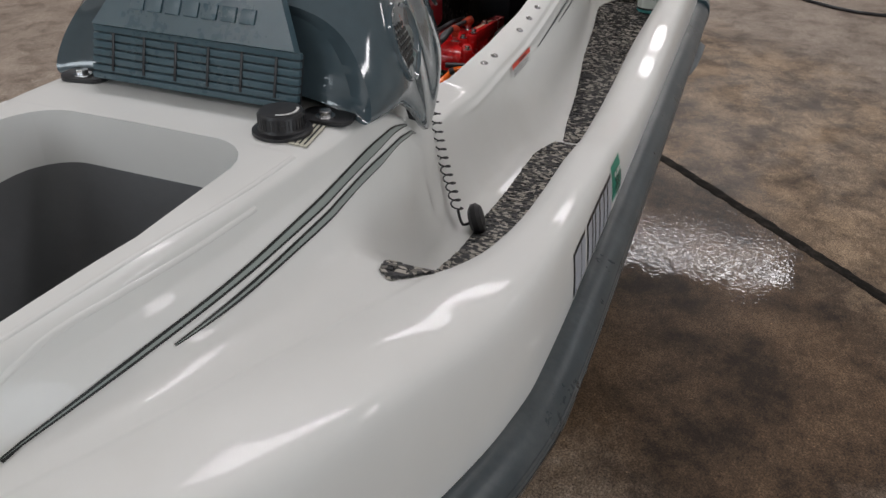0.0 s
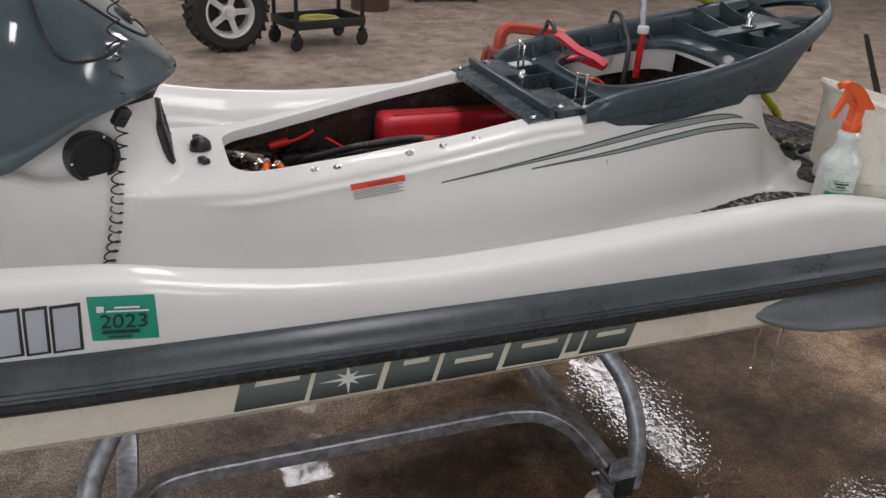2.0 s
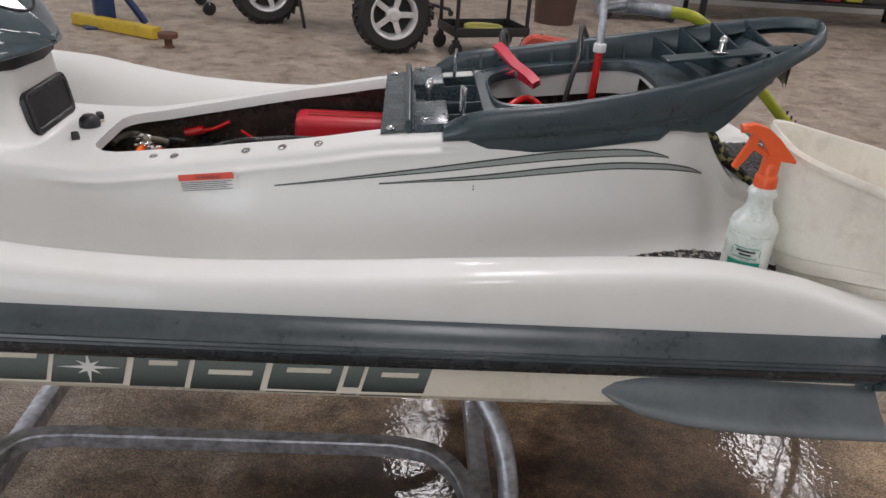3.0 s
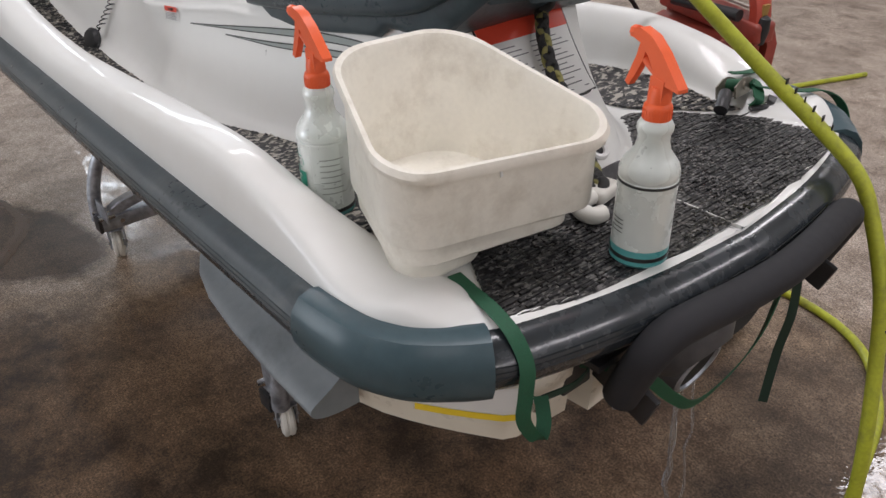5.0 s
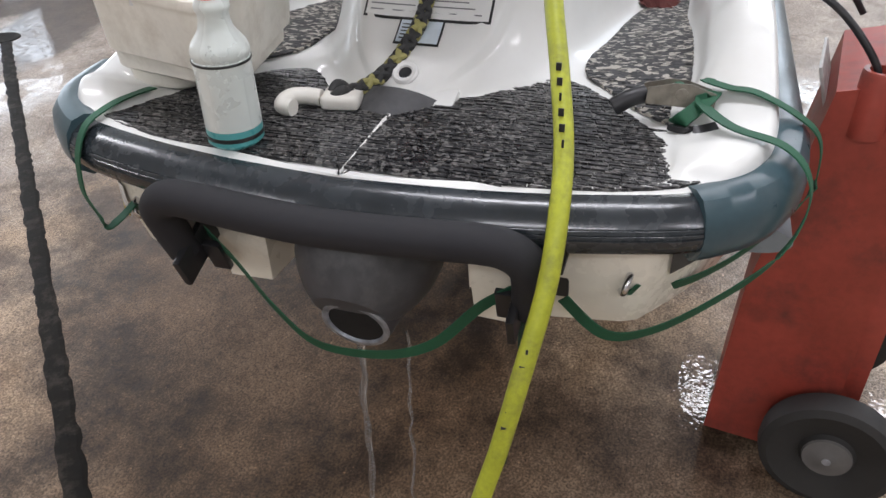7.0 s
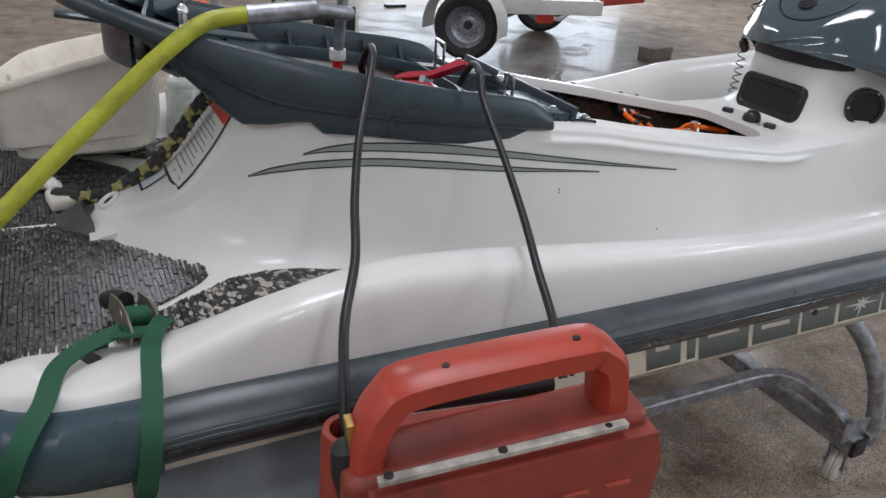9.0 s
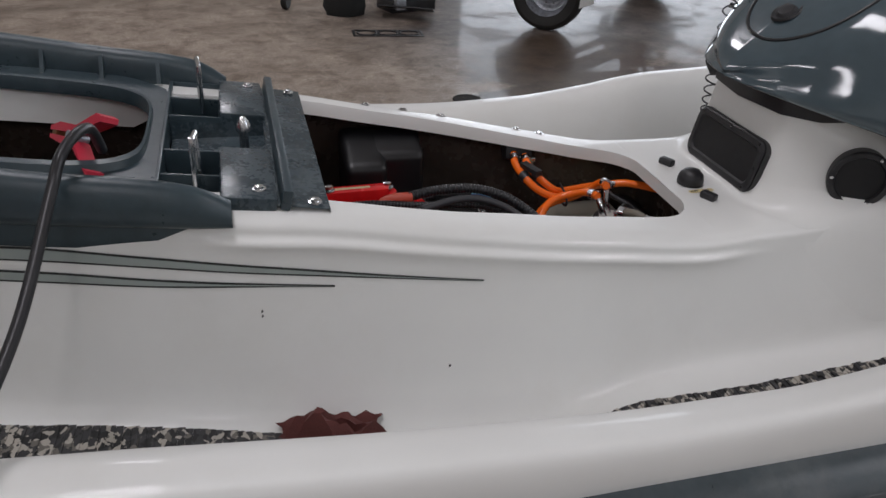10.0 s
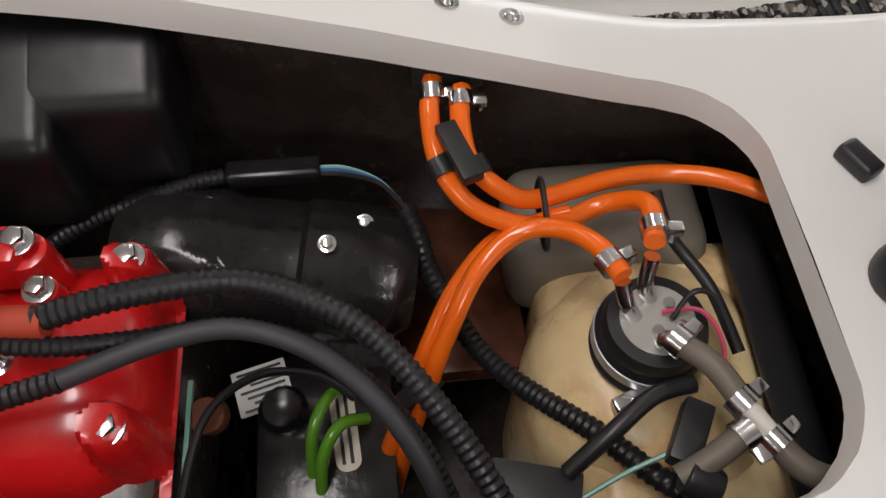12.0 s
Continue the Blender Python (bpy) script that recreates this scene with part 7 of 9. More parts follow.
def spray_bottle(at, turn, label, green, level, label_turn=0):
    o = thing("spray_bottle", label, "spray bottle", "spray bottles", at)
    m = pose(*at, 0, 0, turn)
    R = 0.039
    ml = pose(*at, 0, 0, turn + label_turn)
    lev = 0.125 * level
    part("bottle_foot", lathe([(0.0, 0), (R - 0.006, 0), (R, 0.006), (R, lev)], m, 40), AQUA, o, "bottle foot full of aqua cleaner")
    part("bottle_body", lathe([(R, lev), (R - 0.0008, 0.1), (R, 0.121), (R - 0.0015, 0.123), (R, 0.126), (R, 0.133), (R - 0.003, 0.142), (0.030, 0.15), (0.0235, 0.159), (0.0205, 0.170), (0.0202, 0.180), (0.0228, 0.186), (0.0228, 0.192), (0.0195, 0.198), (0.0155, 0.203)], m, 40), CLEARISH, o, "cloudy translucent plastic bottle")
    part("fill_line", lathe([(R + 0.0004, 0.012), (R + 0.0008, 0.0125), (R + 0.0008, 0.0175), (R + 0.0004, 0.018)], m, 40), DECALBLACK, o)
    part("band", lathe([(R + 0.0004, 0.118), (R + 0.0009, 0.1185), (R + 0.0009, 0.121), (R + 0.0004, 0.1215)], m, 40) if not green else lathe([(R + 0.0004, 0.126), (R + 0.0006, 0.1265), (R + 0.0004, 0.127)], m, 40), DECALBLACK if not green else CLEARISH, o)

    def wrap(a0, a1, z0, z1, mtl, nm):
        rows = [[ml @ Vector(((R + 0.0007) * math.cos(radians(a)), (R + 0.0007) * math.sin(radians(a)), z)) for z in (z0, z1)] for a in np.linspace(a0, a1, 10)]
        part(nm, grid(rows), mtl, o)
    if green:
        wrap(-40, 40, 0.055, 0.078, DECALGREEN, "green_panel")
        for k in range(2):
            wrap(-22, 22 - 8 * k, 0.068 - 0.007 * k, 0.0715 - 0.007 * k, DECALWHITE, "text_bar")
        for a, z0, z1 in ((-34, 0.088, 0.1), (33, 0.088, 0.1)):
            wrap(a, a + 2, z0, z1, DECALGREEN, "oval_edge")
        wrap(-30, 30, 0.1015, 0.103, DECALGREEN, "oval_edge")
        wrap(-30, 30, 0.084, 0.0855, DECALGREEN, "oval_edge")
        wrap(-22, 22, 0.095, 0.0985, DECALBLACK, "text_bar")
        wrap(-14, 14, 0.089, 0.092, DECALBLACK, "text_bar")
        for k in range(7):
            wrap(75, 130 - 6 * (k % 3), 0.045 + 0.009 * k, 0.0465 + 0.009 * k, mat("faint_print", (0.35, 0.38, 0.36), 0.5) if k == 0 and "faint_print" not in bpy.data.materials else bpy.data.materials["faint_print"], "text_bar")
    else:
        wrap(-12, 6, 0.106, 0.112, DECALBLACK, "text_bar")
        for a, z in ((-25, 0.085), (18, 0.075), (-15, 0.055), (12, 0.06)):
            wrap(a, a + 8, z, z + 0.003, DECALBLACK, "worn_mark")
        for k in range(4):
            wrap(70, 100, 0.05 + 0.006 * k, 0.0515 + 0.006 * k, DECALBLACK, "text_bar")
    # trigger sprayer
    part("collar", lathe([(0.0155, 0.198), (0.0178, 0.199), (0.0178, 0.216), (0.0165, 0.219), (0.0145, 0.221), (0.0135, 0.232), (0.011, 0.240)], m, 28), ORANGE, o, "orange ribbed collar")
    b = bmesh.new()
    for k in range(24):
        a = 15 * k
        box(0.0010, 0.0018, 0.013, m @ pose(0.0178 * math.cos(radians(a)), 0.0178 * math.sin(radians(a)), 0.2075, 0, 0, a), bm=b)
    part("collar_ribs", b, ORANGE, o)
    side = m @ pose(0, 0, 0, 90, 0, 0)
    head = prism([(0.052, 0.289), (0.050, 0.299), (0.040, 0.3025), (0.018, 0.297), (-0.003, 0.282), (-0.021, 0.264), (-0.037, 0.2475), (-0.037, 0.243), (-0.017, 0.245), (0.010, 0.247), (0.008, 0.256), (0.020, 0.272), (0.033, 0.284)], -0.0075, 0.0075, side, r=0.003)
    part("sprayer_head", head, ORANGE, o, "orange trigger sprayer head")
    part("sprayer_post", prism([(-0.012, 0.222), (0.012, 0.222), (0.011, 0.252), (-0.013, 0.25)], -0.0085, 0.0085, side, r=0.003), ORANGE, o)
    part("piston", cyl(0.005, 0.03, m @ pose(0.006, 0, 0.251, 0, 62, 0), seg=14), ORANGE, o)
    part("sprayer_nozzle", cyl(0.0078, 0.010, m @ pose(0.049, 0, 0.2945, 0, 100, 0), seg=8, edge=0.001), ORANGE, o)
    tr = prism([(0.027, 0.285), (0.039, 0.287), (0.044, 0.268), (0.053, 0.247), (0.060, 0.230), (0.053, 0.227), (0.041, 0.246), (0.031, 0.266)], -0.005, 0.005, side, r=0.002)
    part("trigger", tr, ORANGE, o)
    return o


spray_bottle((0.817, -0.408, 0.797), 176, "spray bottle with orange trigger and green label", True, 0.14, 65)
spray_bottle((1.225, -0.177, 0.806), 167, "spray bottle with orange trigger and aqua cleaner", False, 0.22)

# cream corner tub, wedged on the gunwale
tub = thing("plastic_tub", "dirty cream plastic corner tub, empty, on the rear deck", "tub", at=(1.05, -0.36, 0.81))


def tri(corners, radii, n=8):
    """A triangle with rounded corners, as plan points."""
    out = []
    k = len(corners)
    for i in range(k):
        p, a, c = Vector(corners[i]), Vector(corners[i - 1]), Vector(corners[(i + 1) % k])
        u, v = (a - p).normalized(), (c - p).normalized()
        r = radii[i]
        h = math.acos(max(-1, min(1, u.dot(v)))) / 2
        d = r / math.tan(h)
        s, e = p + u * d, p + v * d
        ctr = p + (u + v).normalized() * (r / math.sin(h))
        a0 = math.atan2(*(s - ctr).yx)
        a1 = math.atan2(*(e - ctr).yx)
        da = (a1 - a0 + math.pi) % (2 * math.pi) - math.pi
        out += [(ctr.x + r * math.cos(a0 + da * j / n), ctr.y + r * math.sin(a0 + da * j / n)) for j in range(n + 1)]
    return out


def tub_ring(corners, radii, dz, plane):
    return [(x, y, plane(x, y) + dz) for x, y in tri(corners, radii, 7)]


def shrink(corners, k):
    c = sum((Vector(p) for p in corners), Vector((0, 0))) / len(corners)
    return [tuple(c + (Vector(p) - c) * (1 - k / (Vector(p) - c).length)) for p in corners]


rim_z = lambda x, y: 1.022 - 0.2545 * (x - 1) + 0.062 * (y + 0.33)
at = lambda z: (lambda x, y: z)
RIM = [(1.108, -0.508), (1.203, -0.175), (0.885, -0.215), (0.858, -0.412)]
LEDGE = [(1.102, -0.493), (1.178, -0.19), (0.89, -0.24), (0.868, -0.41)]
MID = [(1.098, -0.488), (1.150, -0.212), (0.898, -0.252), (0.878, -0.405)]
FOOT = [(1.090, -0.482), (1.093, -0.338), (0.915, -0.325), (0.897, -0.395)]
RR, RL, RF = [0.06, 0.055, 0.08, 0.075], [0.05, 0.03, 0.06, 0.06], [0.04, 0.025, 0.04, 0.04]
rows = [tub_ring(shrink(RIM, 0.004), RR, -0.013, rim_z), tub_ring(shrink(RIM, -0.005), RR, -0.012, rim_z), tub_ring(shrink(RIM, -0.007), RR, -0.005, rim_z), tub_ring(shrink(RIM, -0.003), RR, 0.002, rim_z),
        tub_ring(shrink(RIM, 0.006), RR, 0.001, rim_z), tub_ring(shrink(RIM, 0.012), RR, -0.010, rim_z), tub_ring(shrink(LEDGE, 0.012), RL, 0.02, at(0.872)), tub_ring(shrink(LEDGE, 0.016), RL, 0.010, at(0.872)), tub_ring(shrink(LEDGE, 0.03), RL, 0.006, at(0.872))]
b = grid(rows, closed=True)
b.verts.ensure_lookup_table()
b.faces.new(b.verts[-len(rows[0]):])
part("tub_shell_inner", b, TOTE, tub)
rows = [tub_ring(shrink(RIM, 0.004), RR, -0.012, rim_z), tub_ring(shrink(RIM, 0.007), RR, -0.03, rim_z), tub_ring(LEDGE, RL, 0.008, at(0.872)), tub_ring(shrink(LEDGE, 0.002), RL, 0.002, at(0.872)), tub_ring(shrink(LEDGE, 0.008), RL, -0.001, at(0.872)), tub_ring(shrink(MID, -0.002), RL, 0.0, at(0.869)), tub_ring(MID, RL, 0.004, at(0.842)), tub_ring(shrink(MID, 0.006), RL, 0.0, at(0.842)),
        tub_ring(shrink(FOOT, -0.002), RF, 0.0, at(0.84)), tub_ring(FOOT, RF, 0.0, at(0.815)), tub_ring(shrink(FOOT, 0.005), RF, 0.0, at(0.808)), tub_ring(shrink(FOOT, 0.014), RF, 0.0, at(0.805))]
b = grid(rows, closed=True)
b.verts.ensure_lookup_table()
b.faces.new(b.verts[-len(rows[0]):])
part("tub_shell", b, TOTE, tub, "smeared cream tub wall")
part("tape_patch", box(0.002, 0.034, 0.013, pose(1.142, -0.35, 0.965, 0, -4, 15), r=0.0006), DECALWHITE, tub, "scrap of white tape")

# tow rope with white hook
rope = thing("tow_rope", "black and yellow braided rope with white plastic hook", "rope", at=(0.83, 0.0, 1.0))
P = spline([(0.815, 0.045, 1.045), (0.835, 0.03, 1.02), (0.86, 0.012, 0.985), (0.89, 0.005, 0.94), (0.925, 0.002, 0.90), (0.96, -0.01, 0.87), (1.0, -0.03, 0.84), (1.045, -0.055, 0.825), (1.075, -0.085, 0.82)], 14)
ROPEY = mat("rope_yellow", (0.30, 0.28, 0.10), 0.7, vary=0.2, fine=200, bump=0.3, dirt=(0.08, 0.07, 0.05), dirt_amount=0.8)
ROPEB = mat("rope_black", (0.03, 0.03, 0.03), 0.7, vary=0.2, fine=200, bump=0.3)
for ph in range(6):
    S = []
    for i, p in enumerate(P):
        a = i * 0.38 * (1 if ph % 2 else -1) + ph * math.pi / 3
        t = (P[min(i + 1, len(P) - 1)] - P[max(i - 1, 0)]).normalized()
        u = t.cross(Vector((0, 1, 0))).normalized()
        v = t.cross(u)
        S.append(p + (u * math.cos(a) + v * math.sin(a)) * 0.0075)
    part("rope_strand", tube(S, 0.0052, curve=False, seg=8), ROPEY if ph in (1, 4) else ROPEB, rope)
for c, r in (((0.825, 0.04, 1.035), 0.017), ((1.07, -0.085, 0.824), 0.016)):
    part("rope_knot", tube([Vector(c) + Vector((r * math.cos(a), r * 0.7 * math.sin(a), 0.006 * math.sin(2 * a))) for a in np.linspace(0, 2 * math.pi, 9)[:-1]], 0.009, closed=True, seg=10), ROPEB, rope)
b = tube([(1.085, -0.11, 0.818), (1.088, -0.135, 0.82), (1.10, -0.155, 0.82), (1.125, -0.155, 0.818), (1.13, -0.135, 0.818)], 0.013, seg=14)
box(0.05, 0.06, 0.024, pose(1.075, -0.08, 0.816, 0, 0, 10), r=0.010, seg=3, bm=b)
part("hook", b, mat("white_nylon", (0.74, 0.72, 0.66), 0.45, vary=0.05), rope, "white plastic hook")

# green ratchet strap
strap = thing("ratchet_strap", "green webbing ratchet strap looped round the stern", "strap", at=(1.1, 0.4, 0.85))
W = 0.0225
def over(x, y, lift=0.006):
    """A point just above the deck."""
    p = on_top(x, y)
    return (x, y, p.z + lift)


flat_then_up = lambda t: (1, -0.2, 0.1) if t < 0.6 else (0.3, 0.3, 1)
part("webbing", ribbon([(0.996, 0.454, 0.846), over(1.031, 0.44, 0.022), over(1.09, 0.48, 0.012), (1.112, 0.545, 0.832), (1.138, 0.578, 0.806), (1.158, 0.582, 0.76), (1.178, 0.555, 0.70), (1.205, 0.49, 0.64), (1.235, 0.42, 0.60), (1.26, 0.36, 0.60), (1.255, 0.30, 0.645)], W, 0.002, flat_then_up), GREENSTRAP, strap, "green webbing")
part("webbing", ribbon([(0.976, 0.454, 0.855), over(0.976, 0.445, 0.02), over(0.99, 0.475, 0.012), over(0.997, 0.51, 0.008), (1.003, 0.562, 0.832), (1.01, 0.598, 0.806), (1.018, 0.6085, 0.765), (1.03, 0.60, 0.715), (1.075, 0.54, 0.655), (1.13, 0.475, 0.628), (1.18, 0.42, 0.63), (1.225, 0.385, 0.655)], W, 0.002, flat_then_up), GREENSTRAP, strap)
part("webbing", ribbon([(1.24, -0.29, 0.69), (1.27, -0.198, 0.636), (1.285, -0.123, 0.556), (1.29, -0.058, 0.508), (1.29, 0.044, 0.512), (1.288, 0.126, 0.551), (1.275, 0.199, 0.63), (1.25, 0.28, 0.675)], W, 0.002, (0.35, 0, 1)), GREENSTRAP, strap)
part("webbing", ribbon([over(1.10, -0.40, 0.006), over(1.14, -0.41, 0.006), (1.19, -0.418, 0.815), (1.235, -0.425, 0.805), (1.262, -0.428, 0.775), (1.268, -0.434, 0.735), (1.268, -0.436, 0.70), (1.268, -0.422, 0.668), (1.272, -0.408, 0.652), (1.262, -0.39, 0.662), (1.24, -0.374, 0.68)], W * 0.85, 0.002, (0.5, 0.85, 0.1)), GREENSTRAP, strap)
part("webbing", ribbon([(1.24, -0.374, 0.675), (1.252, -0.33, 0.678), (1.25, -0.30, 0.68), (1.24, -0.27, 0.68)], W * 0.6, 0.002, (0.2, 0, 1)), mat("dark_green_webbing", (0.01, 0.035, 0.022), 0.7, vary=0.2), strap)
part("webbing_tail", ribbon([(1.262, 0.253, 0.66), (1.275, 0.252, 0.60), (1.28, 0.253, 0.522), (1.276, 0.245, 0.441), (1.28, 0.23, 0.327)], W * 0.75, 0.002, lambda t: (0.3 + t, 1, 0)), bpy.data.materials["dark_green_webbing"], strap)
RM = pose(1.004, 0.408, 0.842, -12, 4, 99.9)
TARN = mat("tarnished_steel", (0.26, 0.24, 0.20), 0.4, metal=0.7, vary=0.35, scale=45, dirt=(0.10, 0.07, 0.04), dirt_amount=0.6)
plate = [(-0.047, -0.012), (-0.047, 0.010), (-0.012, 0.019), (0.012, 0.019), (0.047, 0.009), (0.047, -0.010), (0.01, -0.013)]
rt = part("ratchet", prism(plate, -0.0015, 0.0015, RM @ pose(0, -0.018, 0, 90, 0, 0), r=0.001), TARN, strap, "tarnished steel ratchet buckle")
part("side_plate", prism(plate, -0.0015, 0.0015, RM @ pose(0, 0.018, 0, 90, 0, 0), r=0.001), TARN, rt)
part("spool", cyl(0.009, 0.042, RM @ pose(0, 0.021, 0.004, 90, 0, 0), seg=18, edge=0.002), TARN, rt)
part("hub_washer", cyl(0.014, 0.004, RM @ pose(0, 0.024, 0.004, 90, 0, 0), seg=18, edge=0.001), TARN, rt)
part("wound_webbing", cyl(0.013, 0.028, RM @ pose(0, 0.014, 0.004, 90, 0, 0), seg=18), GREENSTRAP, rt)
part("pawl_bar", box(0.084, 0.032, 0.003, RM @ pose(0, 0, -0.008), r=0.001), TARN, rt)
part("ratchet_handle", tube([(1.031, 0.321, 0.826), (1.022, 0.342, 0.838), (1.012, 0.362, 0.842)], 0.013, seg=14), BLACK, rt, "black rubber handle grip")
part("folded_webbing", ribbon([(0.996, 0.454, 0.848), (1.026, 0.444, 0.846), (1.051, 0.419, 0.828), (1.041, 0.409, 0.815)], W, 0.003, (0.3, 1, 0)), GREENSTRAP, strap)
part("buckle_tail", ribbon([(1.046, 0.404, 0.812), (1.066, 0.434, 0.816), (1.056, 0.464, 0.822)], W * 0.8, 0.008, (0.3, 1, 0)), BLACK, strap)

# rag in the starboard footwell
rows = []
rng = random.Random(5)
for i in range(15):
    row = []
    for j in range(15):
        u, v = i / 14 - 0.5, j / 14 - 0.5
        r = math.hypot(u, v)
        x, y = 0.205 + 0.125 * u, 0.335 + 0.085 * v
        z = 0.735 + max(0, 0.05 * (1 - 2.3 * r * r * 2)) * (0.75 + 0.5 * math.sin(9 * u + 5 * v)) + 0.010 * math.sin(14 * u) * math.cos(11 * v)
        row.append((x + 0.006 * math.sin(20 * v), y + 0.006 * math.sin(17 * u), max(z, floor_z(x, y) + 0.004)))
    rows.append(row)
rag = part("rag", grid(rows), mat("maroon_cloth", (0.10, 0.028, 0.024), 0.9, vary=0.25, fine=300, bump=0.4), None)
tagged(rag, "crumpled maroon shop rag in the footwell", "rag")

# lime hose with a nozzle lying in the seat base
hose = thing("water_hose", "lime-green rubber hose with a grey metal nozzle", "hose", at=(1.42, 0.25, 0.0))
part("hose_tube", tube([(0.80, 0.17, 1.17), (0.86, 0.175, 1.16), (0.926, 0.195, 1.119), (1.0, 0.212, 1.057), (1.08, 0.235, 0.99), (1.16, 0.262, 0.922), (1.24, 0.285, 0.858), (1.31, 0.294, 0.80), (1.352, 0.292, 0.73), (1.40, 0.276, 0.63), (1.43, 0.258, 0.53), (1.46, 0.232, 0.41), (1.478, 0.222, 0.30), (1.483, 0.235, 0.18), (1.472, 0.28, 0.08), (1.452, 0.37, 0.022), (1.425, 0.47, 0.0125), (1.405, 0.568, 0.0125), (1.352, 0.759, 0.0125), (1.245, 0.937, 0.0125), (1.124, 1.028, 0.0125), (0.953, 1.069, 0.0125), (0.8, 1.05, 0.0125), (0.643, 1.02, 0.0125), (0.4, 1.12, 0.0125), (0.15, 1.5, 0.0125), (-0.1, 2.2, 0.0125), (0.2, 3.2, 0.0125)], 0.0125, n=8, seg=16), LIME, hose, "lime-green hose, scuffed black in places")
for (p, q) in (((1.386, 0.281, 0.66), (1.42, 0.263, 0.56)), ((1.24, 0.285, 0.865), (1.16, 0.262, 0.928))):
    p, q = Vector(p), Vector(q)
    for k in range(6):
        c = p.lerp(q, k / 5)
        part("print_bar", box(0.0022, 0.007 if k % 3 else 0.003, 0.010, Matrix.Translation(c + Vector((0.0115, 0.0, 0.0055))), r=0.0005), DECALBLACK, hose)
part("nozzle_grip", tube([(0.80, 0.17, 1.17), (0.74, 0.172, 1.175), (0.70, 0.17, 1.178)], 0.0145, seg=16), STEEL, hose, "grey metal nozzle grip")
part("nozzle_body", tube([(0.70, 0.17, 1.178), (0.66, 0.162, 1.172), (0.64, 0.15, 1.168)], 0.011, seg=14), STEEL, hose)
part("nozzle_lever", tube([(0.76, 0.165, 1.20), (0.70, 0.163, 1.205), (0.65, 0.152, 1.195)], 0.006, seg=10), STEEL, hose)
part("nozzle_stem", tube([(0.645, 0.14, 1.20), (0.645, 0.125, 1.15), (0.643, 0.11, 1.10)], 0.0085, seg=14, curve=False), STEEL, hose)
part("stem_nut", cyl(0.014, 0.018, pose(0.643, 0.107, 1.088, 0, 0, 0), seg=8, edge=0.002), DECALWHITE, hose, "white plastic nut")
part("stem_tube", tube([(0.643, 0.107, 1.088), (0.642, 0.105, 1.04), (0.64, 0.103, 0.98)], 0.0085, seg=12, curve=False), RED, hose, "red rubber tube")

# red jump-start cart with its cables
cart = thing("jump_start_cart", "worn red plastic jump-start cart on wheels with black cables", "jump starter", at=(0.7, 0.75, 0.0))
U, V = Vector((-0.990, 0.139, 0)), Vector((0.139, 0.990, 0))
cm = Matrix((U, V, Vector((0, 0, 1)))).transposed().to_4x4()
cm.translation = Vector((0.861, 0.7865, 0))
# the cover and the handle rise towards one end
slope = lambda k, dz: cm @ Matrix(((1, 0, 0, 0), (0, 1, 0, 0), (k, 0, 1, dz), (0, 0, 0, 1)))
cs, ch, cb_ = slope(0.08, 0.012), slope(0.11, -0.006), slope(0.09, 0.006)
b = prism([(0.0, 0.03), (0.0, 0.60), (-0.02, 0.835), (-0.15, 0.80), (-0.21, 0.4), (-0.225, 0.03)], 0.008, 0.315, cm @ Matrix(((0, 0, 1, 0), (1, 0, 0, 0), (0, 1, 0, 0), (0, 0, 0, 1))), r=0.018, seg=3)
part("cart_body", b, REDMATTE, cart, "grimy red moulded body")
b = prism([(0.03, 0.06), (0.285, 0.06), (0.322, 0.81), (0.312, 0.85), (0.02, 0.845), (0.0, 0.80)], 0.0, 0.035, cs @ Matrix(((1, 0, 0, 0), (0, 0, 1, 0), (0, 1, 0, 0), (0, 0, 0, 1))), r=0.010, seg=3)
part("front_cover", b, REDMATTE, cart, "red ribbed front cover")
for k in range(5):
    part("cover_rib", box(0.006, 0.008, 0.62, cs @ pose(0.05 + 0.055 * k, 0.036, 0.45), r=0.002), REDMATTE, cart)
VENTRED = mat("worn_red_edge", (0.42, 0.085, 0.055), 0.5, vary=0.2)
for k in range(6):
    part("vent_slot", box(0.028, 0.004, 0.004, cs @ pose(0.045 + 0.046 * k, 0.0365, 0.79 + 0.001 * k), r=0.001), VENTRED, cart)
hp = [(0.022, 0.84), (0.027, 0.895), (0.043, 0.932), (0.075, 0.946), (0.225, 0.946), (0.252, 0.940), (0.27, 0.915), (0.278, 0.84)]
b = bmesh.new()
S = spline([ch @ Vector((u, -0.014, z)) for u, z in hp], 6)
rows = []
for i, p in enumerate(S):
    t = (S[min(i + 1, len(S) - 1)] - S[max(i - 1, 0)]).normalized()
    n = t.cross(V).normalized()
    rows.append([p + V * 0.026 * a + n * 0.0165 * c for a, c in ((-1, -0.6), (-0.6, -1), (0.6, -1), (1, -0.6), (1, 0.6), (0.6, 1), (-0.6, 1), (-1, 0.6))])
part("handle", grid(rows, closed=True), mat("red_plastic_bright", (0.45, 0.06, 0.035), 0.35, vary=0.12, scale=12, dirt=(0.16, 0.03, 0.02), dirt_amount=0.5), cart, "bright red carrying handle")
part("handle_base", box(0.31, 0.07, 0.05, cb_ @ pose(0.155, -0.014, 0.84, 0, -1.5, 0), r=0.012, seg=3), REDMATTE, cart)
part("hinge_strip", box(0.25, 0.010, 0.006, cs @ pose(0.152, 0.028, 0.862, 0, -1, 0), r=0.001), mat("worn_label_strip", (0.45, 0.43, 0.38), 0.5, vary=0.4, scale=60), cart, "worn pale label strip")
